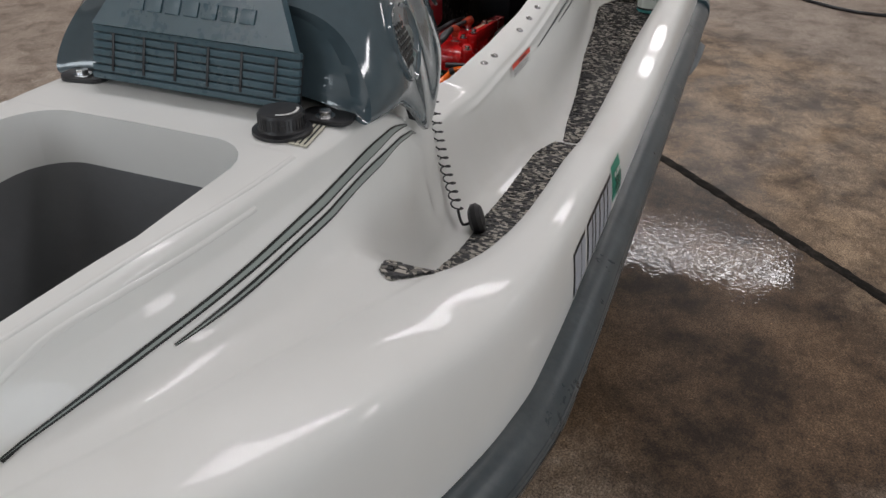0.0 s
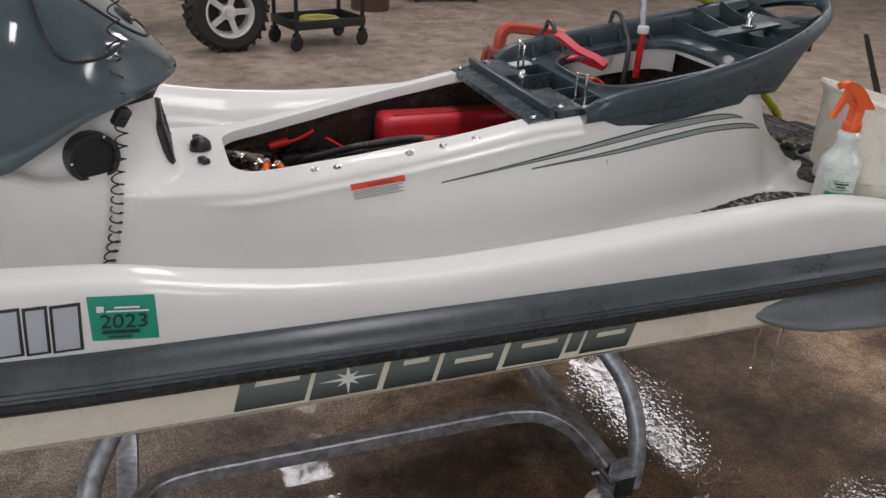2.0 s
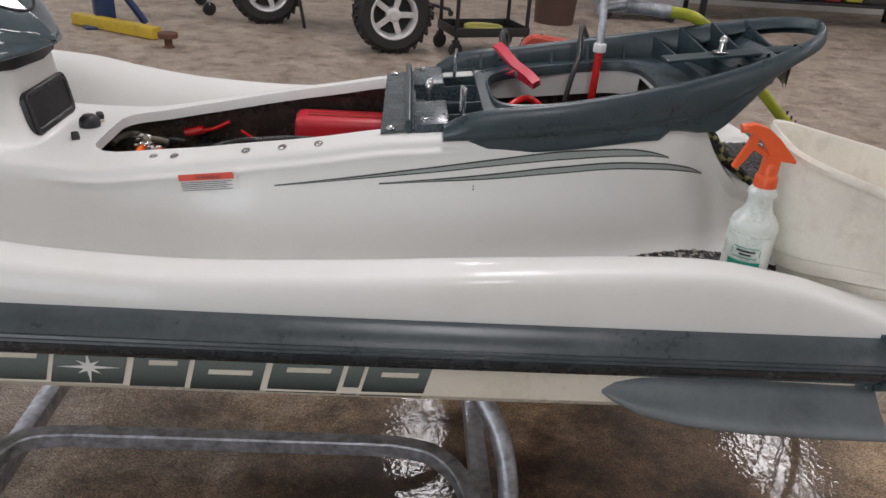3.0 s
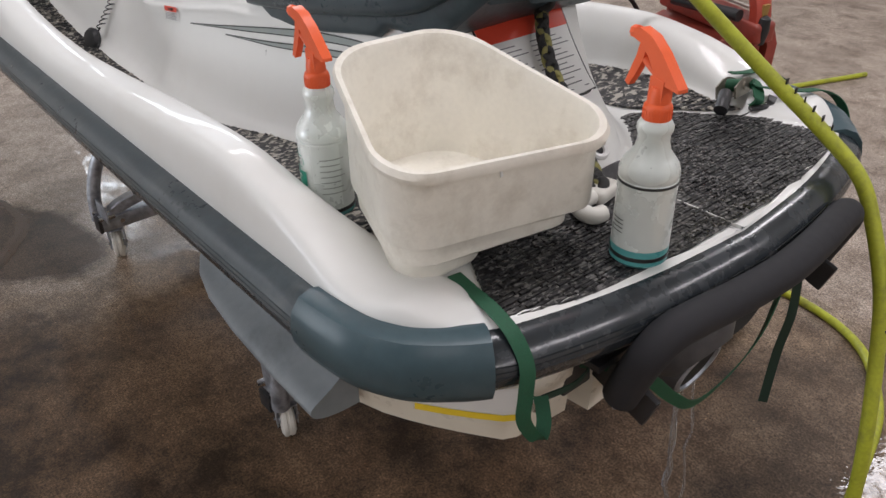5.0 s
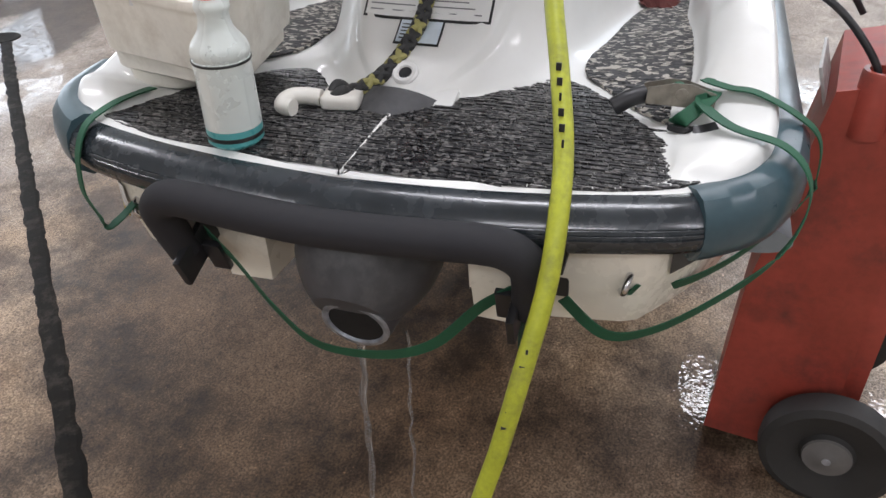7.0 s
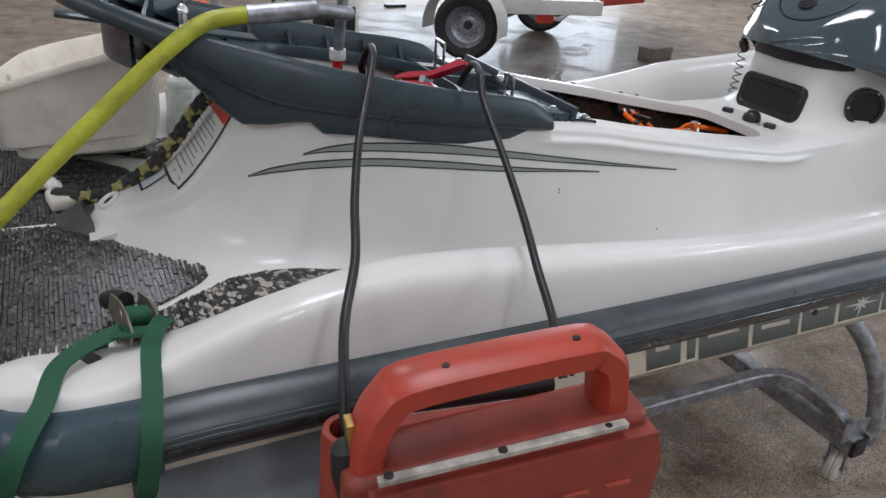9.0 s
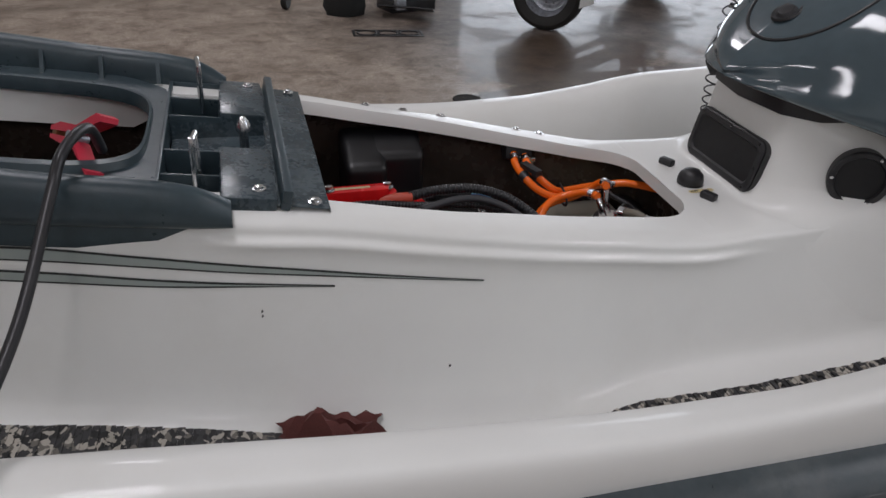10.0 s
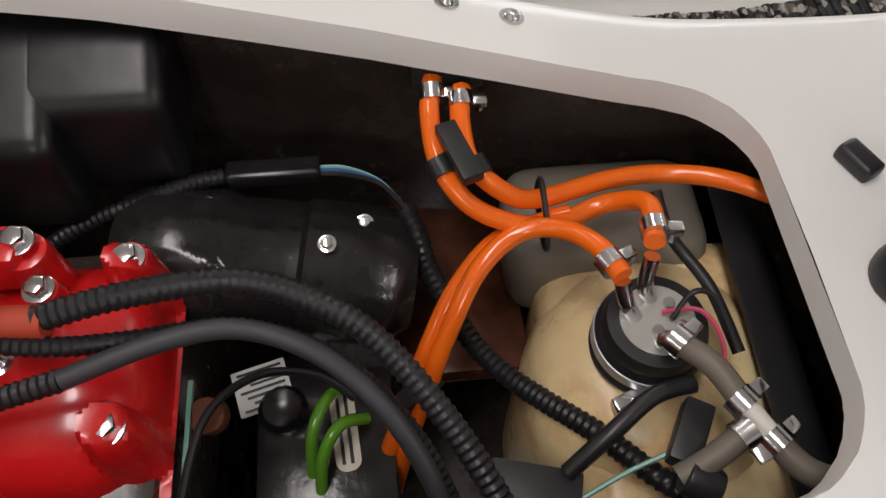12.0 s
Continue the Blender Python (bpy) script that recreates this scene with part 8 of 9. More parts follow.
for k in range(3):
    part("strip_rivet", lathe([(0.005, 0), (0.004, 0.002), (0, 0.0025)], cs @ pose(0.037 + 0.11 * k, 0.028, 0.865), 8), BLACK, cart)
for u, z in ((0.095, 0.9625), (0.225, 0.9625)):
    part("handle_screw", lathe([(0.004, 0), (0.004, 0.002), (0, 0.002)], ch @ pose(u, -0.006, z), 8), BLACK, cart)
part("cable_socket", lathe([(0.03, -0.1), (0.028, 0.0), (0.026, 0.006), (0.019, 0.006), (0.018, -0.03), (0, -0.03)], cm @ pose(0.024, -0.095, 0.832), 24), REDMATTE, cart)
part("clamp_boot", lathe([(0.017, -0.03), (0.019, 0.0), (0.014, 0.03), (0.006, 0.035), (0, 0.035)], cm @ pose(0.012, -0.02, 0.85, 0, -10, 0), 20), BLACK, cart)
part("clamp_jaw", box(0.008, 0.02, 0.05, cm @ pose(0.012, -0.02, 0.885, 0, -6, 0), r=0.002), mat("brass_jaw", (0.45, 0.3, 0.1), 0.4, metal=0.8), cart)
part("holster_bar", tube([cm @ Vector((0.04, -0.07, 0.885)), cm @ Vector((0.24, -0.07, 0.885))], 0.014, seg=14, curve=False), BLACK, cart)
wl_ = part("wheel", lathe([(0.0, -0.018), (0.045, -0.02), (0.05, -0.012), (0.07, -0.018), (0.105, -0.030), (0.120, -0.024), (0.124, 0.0), (0.120, 0.024), (0.105, 0.030), (0.07, 0.018), (0.05, 0.012), (0.045, 0.02), (0, 0.018)], cm @ pose(-0.055, 0.0, 0.124, 0, 90, 0), 44), TYRE, cart, "grey-black solid tyre wheel")
part("wheel_hub", lathe([(0.045, 0.0), (0.043, 0.006), (0.02, 0.008), (0.012, 0.014), (0, 0.014)], cm @ pose(-0.074, 0.0, 0.124, 0, -90, 0), 24), mat("grey_hub", (0.12, 0.115, 0.11), 0.6, vary=0.2), wl_)
part("wheel", lathe([(0.0, -0.018), (0.045, -0.02), (0.105, -0.03), (0.12, -0.024), (0.124, 0.0), (0.12, 0.024), (0.105, 0.03), (0.045, 0.02), (0, 0.018)], cm @ pose(0.34, 0.0, 0.124, 0, 90, 0), 44), TYRE, cart)
part("axle", tube([cm @ Vector((-0.09, 0, 0.124)), cm @ Vector((0.355, 0, 0.124))], 0.008, seg=10, curve=False), STEEL, cart)
part("rear_panel", box(0.16, 0.006, 0.12, cm @ pose(0.18, -0.16, 0.745, 18, 0, 0), r=0.002), mat("scuffed_white_panel", (0.5, 0.5, 0.48), 0.5, vary=0.4, scale=50), cart)
part("jump_cable", tube([(0.60, 0.10, 1.075), (0.61, 0.16, 1.118), (0.622, 0.21, 1.122), (0.64, 0.25, 1.10), (0.686, 0.335, 1.035), (0.729, 0.44, 0.987), (0.763, 0.54, 0.953), (0.803, 0.62, 0.915), (0.823, 0.684, 0.845), (0.825, 0.695, 0.80)], 0.0058, n=8, seg=12), BLACKCABLE, cart, "thick black jump cable")
part("jump_cable", tube([(0.437, 0.146, 1.050), (0.44, 0.19, 1.093), (0.455, 0.248, 1.092), (0.466, 0.285, 1.062), (0.484, 0.405, 0.997), (0.51, 0.51, 0.955), (0.535, 0.587, 0.93), (0.549, 0.659, 0.889), (0.555, 0.70, 0.84)], 0.0058, n=8, seg=12), BLACKCABLE, cart)
# red clamp hanging in the battery opening
CM = pose(0.474, 0.080, 1.044, 25, 10, -60)
HOTRED = mat("pink_red_clamp", (0.55, 0.03, 0.06), 0.35, vary=0.1)
cl = part("red_clamp", prism([(-0.085, 0.030), (-0.07, 0.032), (-0.02, 0.012), (0.03, 0.010), (0.058, 0.002), (0.058, -0.003), (0.02, 0.0), (-0.02, 0.003), (-0.085, 0.024)], -0.010, 0.010, CM @ pose(0, 0, 0, 90, 0, 0), r=0.002), HOTRED, cart, "pink-red jump cable clamp")
part("clamp_arm", prism([(-0.075, -0.034), (-0.06, -0.033), (-0.02, -0.008), (0.02, -0.006), (0.056, -0.008), (0.056, -0.013), (0.02, -0.015), (-0.022, -0.016), (-0.075, -0.040)], -0.010, 0.010, CM @ pose(0, 0, 0, 90, 0, 0), r=0.002), HOTRED, cl)
part("clamp_spring", cyl(0.007, 0.024, CM @ pose(-0.005, 0.012, -0.003, 90, 0, 0), seg=14), STEEL, cl)
part("clamp_teeth", box(0.014, 0.016, 0.012, CM @ pose(0.05, 0, -0.005), r=0.002), mat("copper_jaw", (0.35, 0.2, 0.1), 0.4, metal=0.8), cl)
part("black_clamp_lead", tube([(0.60, 0.10, 1.075), (0.585, 0.07, 1.05), (0.57, 0.05, 0.98), (0.57, 0.04, 0.92)], 0.006, seg=10), BLACKCABLE, cart)
part("battery_lead", tube([(0.43, 0.02, 0.96), (0.46, 0.04, 0.985), (0.50, 0.06, 0.99), (0.55, 0.05, 0.95)], 0.007, seg=10), RED, ski)

# falling water from the pump: thin clear streams
WATER = mat("clear_water", (0.9, 0.95, 1.0), 0.03, vary=0.0)
WATER.node_tree.nodes["Principled BSDF"].inputs["Transmission Weight"].default_value = 0.95
WATER.node_tree.nodes["Principled BSDF"].inputs["IOR"].default_value = 1.33
for nm, x, y, z0_, r in (("water_stream", 1.262, -0.015, 0.51, 0.0065), ("water_stream", 1.25, 0.06, 0.5, 0.003)):
    rng = random.Random(int(r * 10000))
    P = [(x + 0.004 * rng.uniform(-1, 1) - 0.03 * (1 - k / 14), y + 0.004 * rng.uniform(-1, 1), z0_ * (1 - k / 14) + 0.002) for k in range(15)]
    w = part(nm, tube(P, lambda t, r=r: r * (0.6 + 0.4 * abs(math.sin(17 * t))), n=5, seg=8), WATER, None)
    tagged(w, "thin clear stream of water running from the jet pump", "water", "water streams")

# ---- things further off in the shop ----
def tyre_wheel(name, label, at, R, w, rim_mtl, axis_turn, tread=True, group="", parent=None):
    o = thing(name, label, "wheel", group, at) if parent is None else parent
    m = pose(at[0], at[1], R, 90, 0, axis_turn)
    h = w / 2
    rr = R * 0.60
    t = part("tyre", lathe([(rr, -h * 0.8), (rr + 0.015, -h * 0.95), (R * 0.86, -h * 1.02), (R * 0.97, -h * 0.8), (R, -h * 0.4), (R, h * 0.4), (R * 0.97, h * 0.8), (R * 0.86, h * 1.02), (rr + 0.015, h * 0.95), (rr, h * 0.8)], m, 56, caps=False), TYRE, o)
    if tread:
        b = bmesh.new()
        n = 26
        for k in range(n):
            a = 360 * k / n
            for s in (-1, 1):
                box(0.03, 0.024, w * 0.42, m @ pose(0, 0, 0, 0, 0, a + 4 * s) @ pose(R, 0, s * w * 0.24, 0, 0, 0) @ pose(0, 0, 0, s * 25, 0, 0), r=0.004, seg=1, bm=b)
        part("tread", b, TYRE, t)
    rim = part("rim", lathe([(rr + 0.004, -h * 0.92), (rr, -h * 0.8), (rr * 0.9, -h * 0.6), (rr * 0.86, 0), (rr * 0.9, h * 0.6), (rr, h * 0.8), (rr + 0.012, h * 0.93), (rr + 0.004, h * 0.97), (rr - 0.006, h * 0.9)], m, 48, caps=False), rim_mtl, o)
    if tread:
        # cast wheel: five spokes from a hub over a dark well
        part("well", lathe([(rr * 0.88, h * 0.05), (0, h * 0.0)], m, 40, caps=False), TYRE, rim)
        part("hub", lathe([(rr * 0.34, h * 0.1), (rr * 0.32, h * 0.62), (rr * 0.2, h * 0.68), (rr * 0.18, h * 0.85), (0, h * 0.87)], m, 32), rim_mtl, rim)
        for k in range(5):
            part("spoke", box(rr * 0.66, rr * 0.26, 0.02, m @ pose(0, 0, h * 0.46, 0, 0, 72 * k) @ pose(rr * 0.58, 0, 0), r=0.005), rim_mtl, rim)
    else:
        # pressed steel wheel: dished disc with round holes, hub and nuts
        part("disc", lathe([(rr * 0.9, h * 0.25), (rr * 0.78, h * 0.36), (rr * 0.66, h * 0.60), (rr * 0.55, h * 0.62), (rr * 0.42, h * 0.45), (rr * 0.30, h * 0.45), (0, h * 0.45)], m, 44, caps=False), rim_mtl, rim)
        part("hub", lathe([(rr * 0.22, h * 0.4), (rr * 0.21, h * 0.95), (rr * 0.16, h * 1.15), (0, h * 1.18)], m, 24), BLACK, rim)
        for k in range(10):
            part("disc_hole", cyl(rr * 0.055, 0.004, m @ pose(0, 0, h * 0.61, 0, 0, 36 * k) @ pose(rr * 0.605, 0, 0), seg=14), BLACK, rim)
        for k in range(5):
            part("nut", cyl(rr * 0.045, 0.016, m @ pose(0, 0, h * 0.45, 0, 0, 72 * k) @ pose(rr * 0.34, 0, 0), seg=6, edge=0.002), CHROME, rim)
    return o


atv = thing("quad_bike", "muddy quad bike with chrome wheels parked at the side", "quad bike", at=(-0.45, 5.3, 0))
for x, y in ((0.11, 4.86), (-1.05, 5.75)):
    tyre_wheel("wheel", "", (x, y, 0), 0.30, 0.24, mat("mag_alloy", (0.78, 0.78, 0.78), 0.38, metal=0.45, vary=0.1) if "mag_alloy" not in bpy.data.materials else bpy.data.materials["mag_alloy"], 12 if x > -0.5 else 20, parent=atv)
b = tube([(-0.5, 5.4, 0.34), (0.0, 5.2, 0.34)], 0.03, seg=12, curve=False)
part("axle", b, BLACK, atv)
part("frame_rail", tube([(-1.05, 5.75, 0.32), (-0.5, 5.5, 0.40), (0.0, 5.35, 0.42)], 0.03, seg=12), BLACK, atv)
part("body", box(1.0, 0.5, 0.3, pose(-0.5, 5.75, 0.62, 0, 0, -20), r=0.08, seg=3), mat("quad_plastic", (0.02, 0.05, 0.12), 0.4, vary=0.2), atv)
part("kick_stand", tube([(-0.75, 5.62, 0.35), (-0.68, 5.55, 0.0)], 0.015, seg=8, curve=False), BLACK, atv)

# black utility cart with a coiled yellow hose
uc = thing("utility_cart", "black steel utility cart with open lower tray", "cart", at=(0.85, 5.0, 0))
for z in (0.17, 0.72):
    b = box(0.66, 0.42, 0.012, pose(0.87, 5.02, z, 0, 0, 18), r=0.003)
    for a, c, sx_, sy_ in ((0, 0.205, 0.66, 0.012), (0, -0.205, 0.66, 0.012), (0.325, 0, 0.012, 0.42), (-0.325, 0, 0.012, 0.42)):
        box(sx_, sy_, 0.07, pose(0.87, 5.02, z + 0.03, 0, 0, 18) @ pose(a, c, 0), r=0.003, bm=b)
    part("tray", b, BLACK, uc)
for a in (-0.31, 0.31):
    for c in (-0.19, 0.19):
        p = pose(0.87, 5.02, 0, 0, 0, 18) @ Vector((a, c, 0))
        part("post", box(0.03, 0.03, 0.62, pose(p.x, p.y, 0.44), r=0.003), BLACK, uc)
        w = part("caster_wheel", lathe([(0.0, -0.015), (0.055, -0.015), (0.062, -0.008), (0.062, 0.008), (0.055, 0.015), (0, 0.015)], pose(p.x, p.y, 0.062, 90, 0, 30), 28), TYRE, uc)
        part("caster_fork", box(0.05, 0.045, 0.07, pose(p.x, p.y, 0.105, 0, 0, 30), r=0.004), BLACK, uc)
part("yellow_hose_coil", tube([(0.87 + 0.15 * math.cos(a), 5.0 + 0.10 * math.sin(a), 0.20 + 0.012 * (a // 6.3)) for a in np.linspace(0, 12.5, 26)], 0.016, seg=10), mat("yellow_hose", (0.6, 0.55, 0.15), 0.5), uc)

# red cart handle seen over the far gunwale is the jump-start cart; blue lift posts
for k, (x, y) in enumerate(((-2.75, 4.0), (-2.3, 5.2), (-3.3, 3.6))):
    o = thing("lift_post", "dark blue steel lift post", "lift post", "lift posts", (x, y, 0))
    b = box(0.16, 0.12, 1.9, pose(x, y, 0.95, 0, 0, 30), r=0.01)
    part("column", b, BLUEPAINT, o)
    part("base_plate", box(0.36, 0.3, 0.02, pose(x, y, 0.01, 0, 0, 30), r=0.003), BLUEPAINT, o)
    part("brace", tube([(x + 0.3, y + 0.1, 0.02), (x + 0.02, y, 0.5)], 0.03, seg=8, curve=False), BLUEPAINT, o)
rk = thing("steel_rack", "dark steel rack with folded parts", "rack", at=(-3.0, 3.9, 0))
for z in (0.12, 0.42, 0.75):
    part("shelf", box(0.7, 0.35, 0.03, pose(-3.0, 4.05, z, 0, 0, 38), r=0.004), BLUEPAINT, rk)
for a in (-0.33, 0.33):
    for c in (-0.15, 0.15):
        p = pose(-3.0, 4.05, 0, 0, 0, 38) @ Vector((a, c, 0))
        part("upright", box(0.035, 0.035, 0.95, pose(p.x, p.y, 0.475), r=0.003), BLUEPAINT, rk)
dl = thing("engine_dolly", "grey steel dolly frame on casters", "dolly", at=(-2.2, 6.2, 0))
b = tube([(-2.6, 6.0, 0.2), (-1.8, 6.4, 0.2), (-1.6, 5.9, 0.2), (-2.4, 5.55, 0.2)], 0.025, closed=True, n=3, seg=8)
part("frame", b, STEEL, dl)
for x, y in ((-2.6, 6.0), (-1.8, 6.4), (-1.6, 5.9), (-2.4, 5.55)):
    part("caster_wheel", lathe([(0, -0.015), (0.06, -0.015), (0.06, 0.015), (0, 0.015)], pose(x, y, 0.06, 90, 0, 40), 24), TYRE, dl)
    part("caster_stem", box(0.03, 0.03, 0.1, pose(x, y, 0.14), r=0.003), STEEL, dl)
ya = thing("yellow_jack_arm", "yellow steel jack arm lying on the floor", "jack", at=(-1.95, 4.9, 0))
part("arm", box(0.9, 0.10, 0.09, pose(-2.15, 5.0, 0.05, 0, 0, -28), r=0.01), mat("yellow_paint", (0.55, 0.38, 0.03), 0.5, vary=0.2, dirt=(0.1, 0.08, 0.05), dirt_amount=0.6), ya)
pad = thing("jack_pad", "rusty round jack pad on the floor", "jack pad", at=(-1.6, 4.55, 0))
part("pad", lathe([(0.05, 0), (0.03, 0.015), (0.03, 0.07), (0.075, 0.075), (0.075, 0.11), (0, 0.112)], pose(-1.6, 4.55, 0), 24), mat("rust", (0.13, 0.06, 0.035), 0.8, vary=0.3), pad)
bn = thing("brown_bin", "brown plastic waste bin", "bin", at=(1.75, 6.6, 0))
part("bin_body", lathe([(0.0, 0), (0.2, 0), (0.23, 0.55), (0.24, 0.6), (0.225, 0.6), (0.19, 0.05), (0, 0.05)], pose(1.75, 6.6, 0), 32), mat("brown_plastic", (0.085, 0.045, 0.035), 0.5), bn)
cb = thing("tool_cabinet", "grey steel tool cabinet with drawers", "cabinet", at=(2.7, 7.1, 0))
part("body", box(0.9, 0.5, 0.9, pose(2.75, 7.2, 0.55), r=0.01), mat("cabinet_grey", (0.3, 0.3, 0.31), 0.4), cb)
for k in range(4):
    d = part("drawer", box(0.84, 0.02, 0.19, pose(2.75, 6.945, 0.22 + 0.21 * k), r=0.004), bpy.data.materials["cabinet_grey"], cb)
    part("drawer_handle", box(0.6, 0.02, 0.015, pose(2.75, 6.93, 0.29 + 0.21 * k), r=0.003), CHROME, d)
for x in (2.4, 3.1):
    part("caster_wheel", lathe([(0, -0.015), (0.055, -0.015), (0.055, 0.015), (0, 0.015)], pose(x, 7.0, 0.055, 90, 0, 0), 24), TYRE, cb)
stl = thing("stool", "round grey shop stool with five feet", "stool", at=(0.4, 6.6, 0))
part("seat", lathe([(0, 0.55), (0.19, 0.55), (0.2, 0.57), (0.19, 0.62), (0, 0.63)], pose(0.4, 6.6, 0), 32), mat("stool_vinyl", (0.08, 0.08, 0.085), 0.5), stl)
part("post", cyl(0.025, 0.5, pose(0.4, 6.6, 0.06), seg=14), CHROME, stl)
for k in range(5):
    a = radians(72 * k)
    part("foot", tube([(0.4, 6.6, 0.12), (0.4 + 0.28 * math.cos(a), 6.6 + 0.28 * math.sin(a), 0.06)], 0.018, seg=8, curve=False), BLACK, stl)
    part("caster_wheel", lathe([(0, -0.012), (0.028, -0.012), (0.028, 0.012), (0, 0.012)], pose(0.4 + 0.28 * math.cos(a), 6.6 + 0.28 * math.sin(a), 0.028, 90, 0, 20 * k), 16), TYRE, stl)
bench = thing("work_bench", "dark steel work bench loaded with tools", "bench", at=(4.3, 7.3, 0))
part("top", box(2.6, 0.7, 0.05, pose(4.8, 7.6, 0.85), r=0.005), mat("bench_top", (0.05, 0.045, 0.04), 0.6, vary=0.3), bench)
part("lower_shelf", box(2.5, 0.65, 0.03, pose(4.8, 7.6, 0.25), r=0.004), BLACK, bench)
for x in (3.55, 6.05):
    for y in (7.3, 7.9):
        part("leg", box(0.06, 0.06, 0.83, pose(x, y, 0.415), r=0.004), BLACK, bench)
rng = random.Random(8)
for k in range(9):
    x = 3.8 + 0.25 * k
    o = thing("parts_bin", "small workshop parts bin on the bench shelf", "parts bin", "parts bins", (x, 7.5, 0.265))
    c = rng.choice([(0.3, 0.03, 0.03), (0.02, 0.1, 0.25), (0.1, 0.3, 0.05), (0.4, 0.35, 0.05), (0.05, 0.05, 0.05)])
    part("bin_shell", box(0.18, 0.28, 0.2 + 0.1 * rng.random(), pose(x, 7.5, 0.40), r=0.01), mat("parts_bin_colour", c, 0.5), o)

# boat trailer on the port side
TRAILER_SHIFT = Vector((0.13, 0.17, 0))
tr = thing("boat_trailer", "white boat trailer with galvanised wheels", "trailer", at=(-2.8, -5.0, 0))
for x, y in ((-2.12, -4.62), (-3.55, -5.75)):
    tyre_wheel("wheel", "", (x, y, 0), 0.27, 0.17, STEEL, -38, tread=False, parent=tr)
dirv = Vector((-0.79, -0.61, 0)).normalized()
WP = mat("white_trailer_paint", (0.74, 0.74, 0.73), 0.4, vary=0.06, dirt=(0.3, 0.27, 0.22), dirt_amount=0.4)
part("axle", tube([(-2.12, -4.62, 0.27), (-3.55, -5.75, 0.27)], 0.03, seg=10, curve=False), BLACK, tr)
for (x, y) in ((-2.12, -4.66), (-3.5, -5.72)):
    rows = []
    for k in range(13):
        a = radians(-10 + 200 * k / 12)
        q = Vector((0.62, -0.79, 0)) * (0.34 * math.cos(a))
        rows.append([Vector((x, y, 0.27)) + q + dirv * s + Vector((0, 0, 0.33 * math.sin(a))) for s in (-0.11, 0.11)])
    part("fender", grid(rows), WP, tr)
part("side_beam", box(1.3, 0.08, 0.12, pose(-2.75, -4.65, 0.42, 0, 0, -8), r=0.006), WP, tr)
part("cross_beam", box(1.6, 0.08, 0.10, pose(-2.85, -5.2, 0.42, 0, 0, 38), r=0.006), WP, tr)
tl = part("tail_lamp", box(0.15, 0.06, 0.13, pose(-2.95, -4.75, 0.33, 0, 0, -8), r=0.008), DECALRED, tr, "red tail lamp")
part("red_skid", box(0.9, 0.14, 0.06, pose(-3.6, -4.9, 0.42, 0, 6, -10), r=0.01), mat("trailer_red", (0.4, 0.04, 0.03), 0.4), tr)
part("coil_guard", tube([(-3.25 + 0.1 * math.cos(a), -4.95 + 0.05 * math.sin(a), 0.35 + 0.1 * math.sin(a)) for a in np.linspace(0, 6.28, 12)[:-1]], 0.02, closed=True, seg=8), WP, tr)
tr.location += TRAILER_SHIFT
# second trailer tongue with block letters as plain marks
t2 = thing("trailer_tongue", "white trailer tongue with coloured block marks", "trailer", at=(1.3, -5.1, 0))
tm = pose(1.35, -5.25, 0.42, 0, 0, 20)
part("beam", box(1.5, 0.08, 0.14, tm, r=0.008), WP, t2)
part("beam", box(1.3, 0.08, 0.12, pose(2.1, -5.9, 0.42, 0, 0, -35), r=0.008), WP, t2)
for k in range(7):
    part("block_mark", box(0.05, 0.003, 0.075, tm @ pose(-0.35 + 0.085 * k, 0.0415, 0.005), r=0.001), mat("mark_purple", (0.18, 0.06, 0.22), 0.4) if k == 0 else bpy.data.materials["mark_purple"], t2)
part("teal_flash", prism([(-0.72, -0.04), (-0.45, -0.02), (-0.42, 0.03), (-0.65, 0.0)], 0, 0.003, tm @ pose(0, 0.042, 0, 90, 0, 180)), mat("mark_teal", (0.03, 0.35, 0.42), 0.4), t2)
part("jack_leg", cyl(0.03, 0.45, pose(-0.1, -5.15, 0.12), seg=16), STEEL, t2)
part("jack_wheel", lathe([(0, -0.022), (0.075, -0.022), (0.085, -0.012), (0.085, 0.012), (0.075, 0.022), (0, 0.022)], pose(-0.12, -5.1, 0.085, 90, 0, 70), 28), TYRE, t2)
part("jack_fork", box(0.06, 0.07, 0.1, pose(-0.11, -5.12, 0.14, 0, 0, 70), r=0.005), STEEL, t2)
part("beam", box(0.9, 0.07, 0.1, pose(0.35, -5.3, 0.5, 0, 0, 10), r=0.008), WP, t2)
# pieces on the floor
hg = thing("head_gasket", "used three-hole engine head gasket on the floor", "gasket", at=(-0.75, -4.35, 0))
gm = pose(-0.77, -4.36, 0.002, 0, 0, -4)
b = bmesh.new()
for k in range(3):
    tube([gm @ Vector((-0.15 + 0.15 * k + 0.068 * math.cos(a), 0.06 * math.sin(a), 0.002)) for a in np.linspace(0, 2 * math.pi, 21)[:-1]], 0.006, n=1, closed=True, seg=6, bm=b)
for y in (-0.075, 0.075):
    box(0.50, 0.022, 0.003, gm @ pose(0, y, 0.002), r=0.0008, bm=b)
for x in (-0.24, -0.075, 0.075, 0.24):
    box(0.02, 0.14, 0.003, gm @ pose(x, 0, 0.002), r=0.0008, bm=b)
part("gasket_sheet", b, BLACK, hg)
bag = thing("tool_bag", "black fabric tool bag slumped on the floor", "bag", at=(-0.55, -4.95, 0))
rows = []
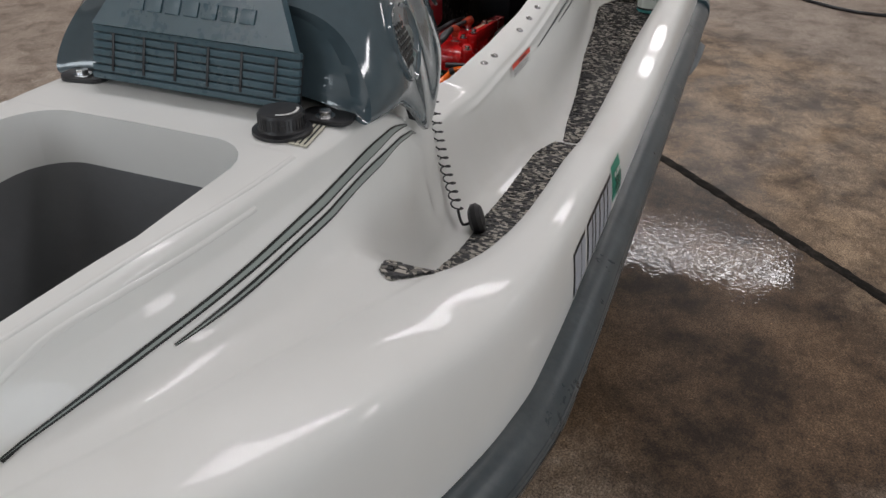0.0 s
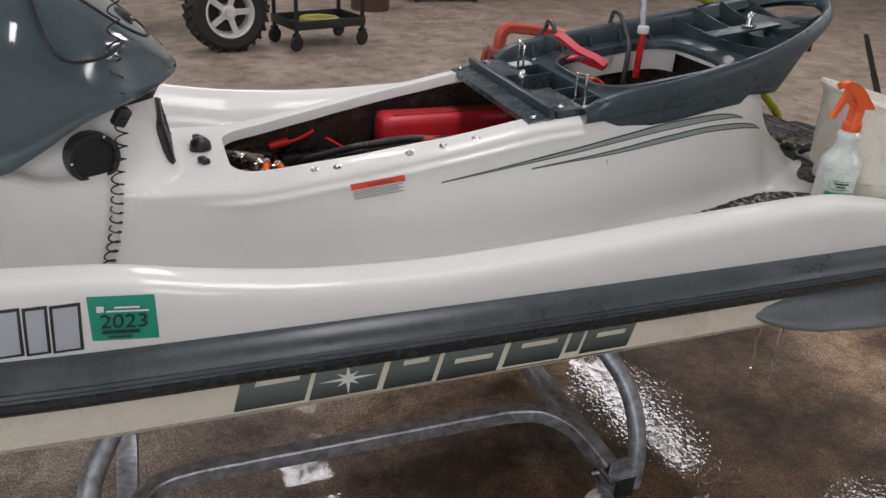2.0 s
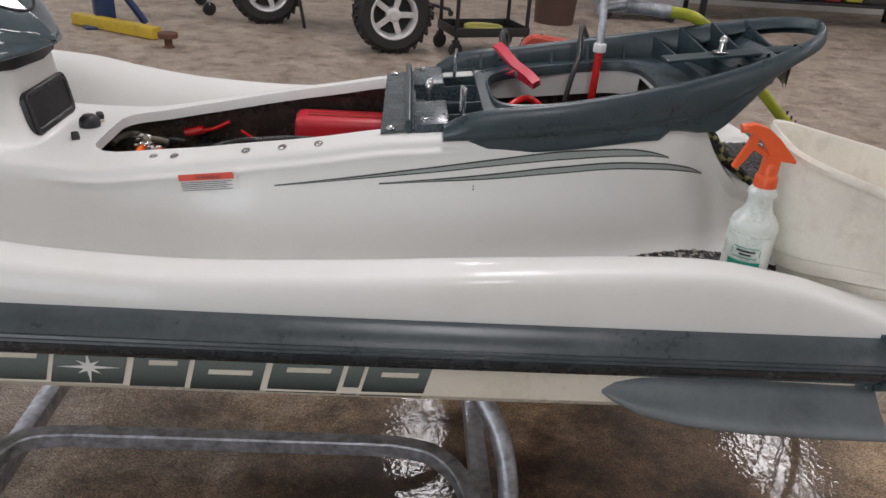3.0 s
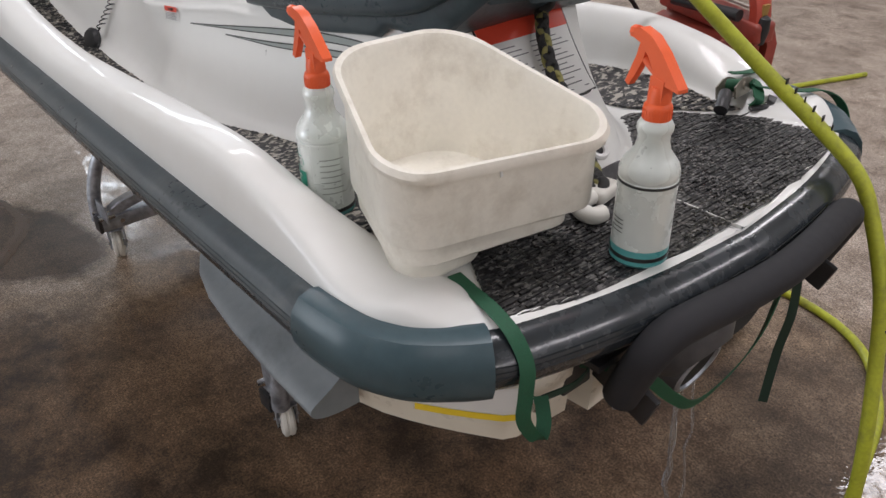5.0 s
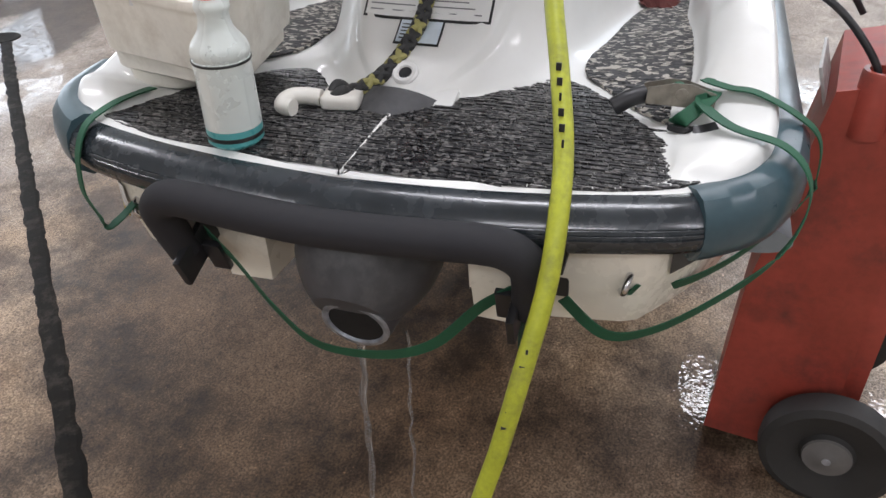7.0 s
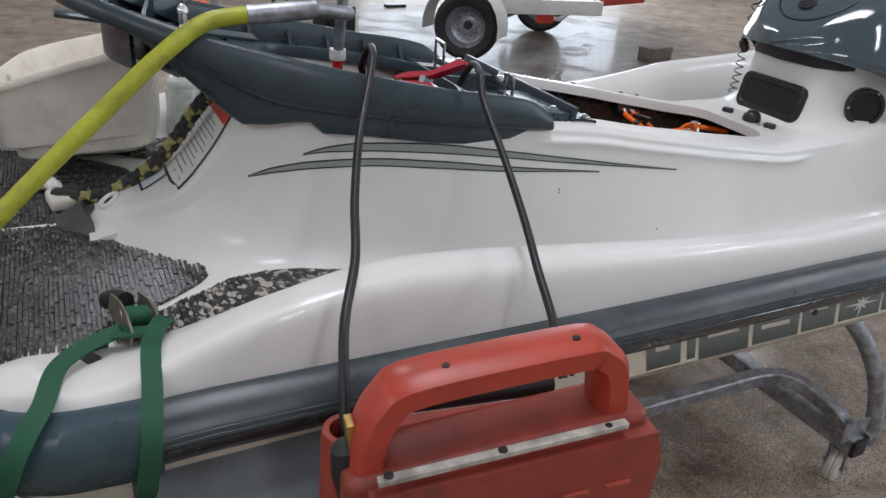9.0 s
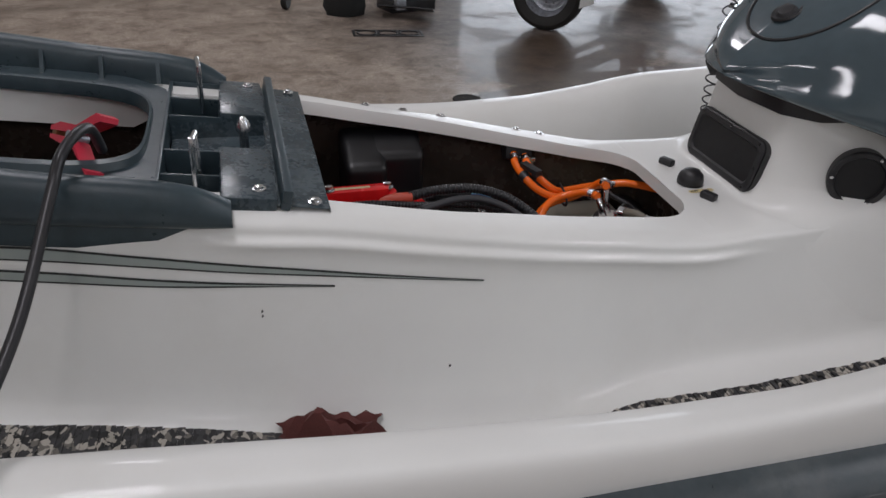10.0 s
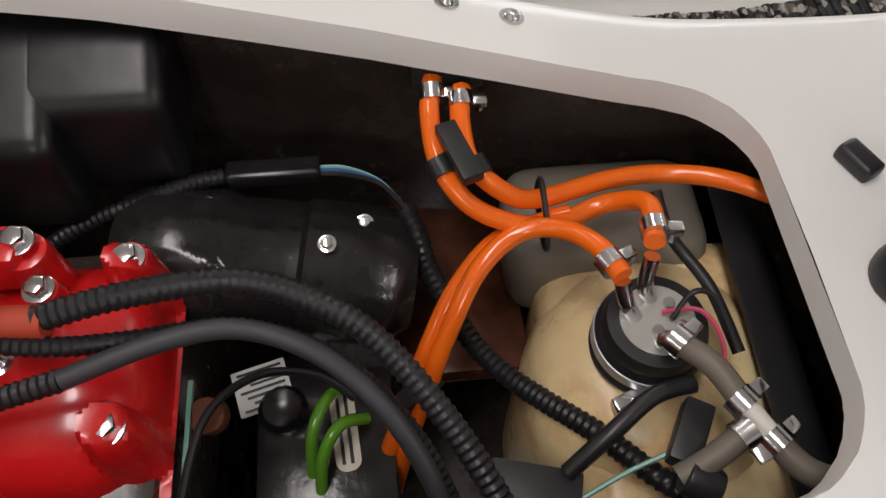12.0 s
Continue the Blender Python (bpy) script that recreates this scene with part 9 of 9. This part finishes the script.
for z, k in ((0.0, 0.9), (0.06, 1.05), (0.16, 1.0), (0.26, 0.85), (0.33, 0.6), (0.36, 0.25)):
    rows.append([(-0.55 + 0.15 * k * math.cos(a) * (1 + 0.08 * math.sin(5 * a + z * 20)), -4.95 + 0.12 * k * math.sin(a), z) for a in np.linspace(0, 2 * math.pi, 25)[:-1]])
b = grid(rows, closed=True)
b.verts.ensure_lookup_table()
b.faces.new(b.verts[-24:])
part("bag_body", b, mat("black_fabric", (0.016, 0.017, 0.017), 0.85, vary=0.3, bump=0.3), bag)
part("bag_handle", tube([(-0.62, -4.93, 0.33), (-0.6, -4.93, 0.43), (-0.52, -4.93, 0.43), (-0.5, -4.93, 0.33)], 0.012, seg=8), GREENSTRAP, bag)
eb = thing("engine_block", "stripped black engine parts on the floor", "engine parts", at=(-1.05, -5.05, 0))
part("block", box(0.3, 0.22, 0.24, pose(-1.08, -5.15, 0.2, 0, 0, 20), r=0.02), BLACK, eb)
part("round_cover", lathe([(0.0, 0), (0.09, 0), (0.1, 0.02), (0.07, 0.05), (0.05, 0.05), (0.045, 0.02), (0, 0.02)], pose(-1.02, -5.0, 0.24, -80, 0, 20), 28), BLACKGLOSS, eb)
part("plate", box(0.42, 0.16, 0.012, pose(-1.0, -4.82, 0.07, 18, 0, -22), r=0.003), BLACK, eb)
part("bracket", box(0.08, 0.06, 0.08, pose(-0.95, -4.82, 0.10, 0, 0, 10), r=0.006), STEEL, eb)
part("sump", box(0.4, 0.25, 0.085, pose(-1.06, -5.12, 0.043, 0, 0, 20), r=0.01), BLACK, eb)
bl = thing("wood_block", "grey wooden wheel block on the floor", "block", at=(-3.8, -4.2, 0))
part("block", box(0.3, 0.16, 0.12, pose(-3.8, -4.2, 0.06, 0, 0, 15), r=0.01), mat("grey_wood", (0.16, 0.14, 0.12), 0.8, vary=0.3, scale=20), bl)
sc_ = thing("black_scrap", "flat black plastic offcut on the floor", "scrap", at=(-2.4, -7.0, 0))
part("offcut", box(0.25, 0.08, 0.03, pose(-2.4, -7.0, 0.015, 0, 0, 10), r=0.006), BLACK, sc_)
# floor drain by the joint
dr = thing("floor_drain", "round cast floor drain cover in the concrete", "floor drain", at=(-0.95, -2.94, 0))
part("drain_cover", lathe([(0, 0.003), (0.07, 0.003), (0.08, 0.004), (0.085, 0.0)], pose(-0.95, -2.94, 0), 32), TARLINE, dr)
# loose black hose on the floor behind the stern
fh = thing("floor_hose", "thin black hose lying across the floor", "hose", at=(4.5, -1.2, 0))
part("hose_tube", tube([(3.5, 1.5, 0.012), (4.6, 0.4, 0.012), (5.2, -0.6, 0.012), (4.55, -1.65, 0.012), (5.5, -3.0, 0.012)], 0.012, seg=8), BLACKCABLE, fh)
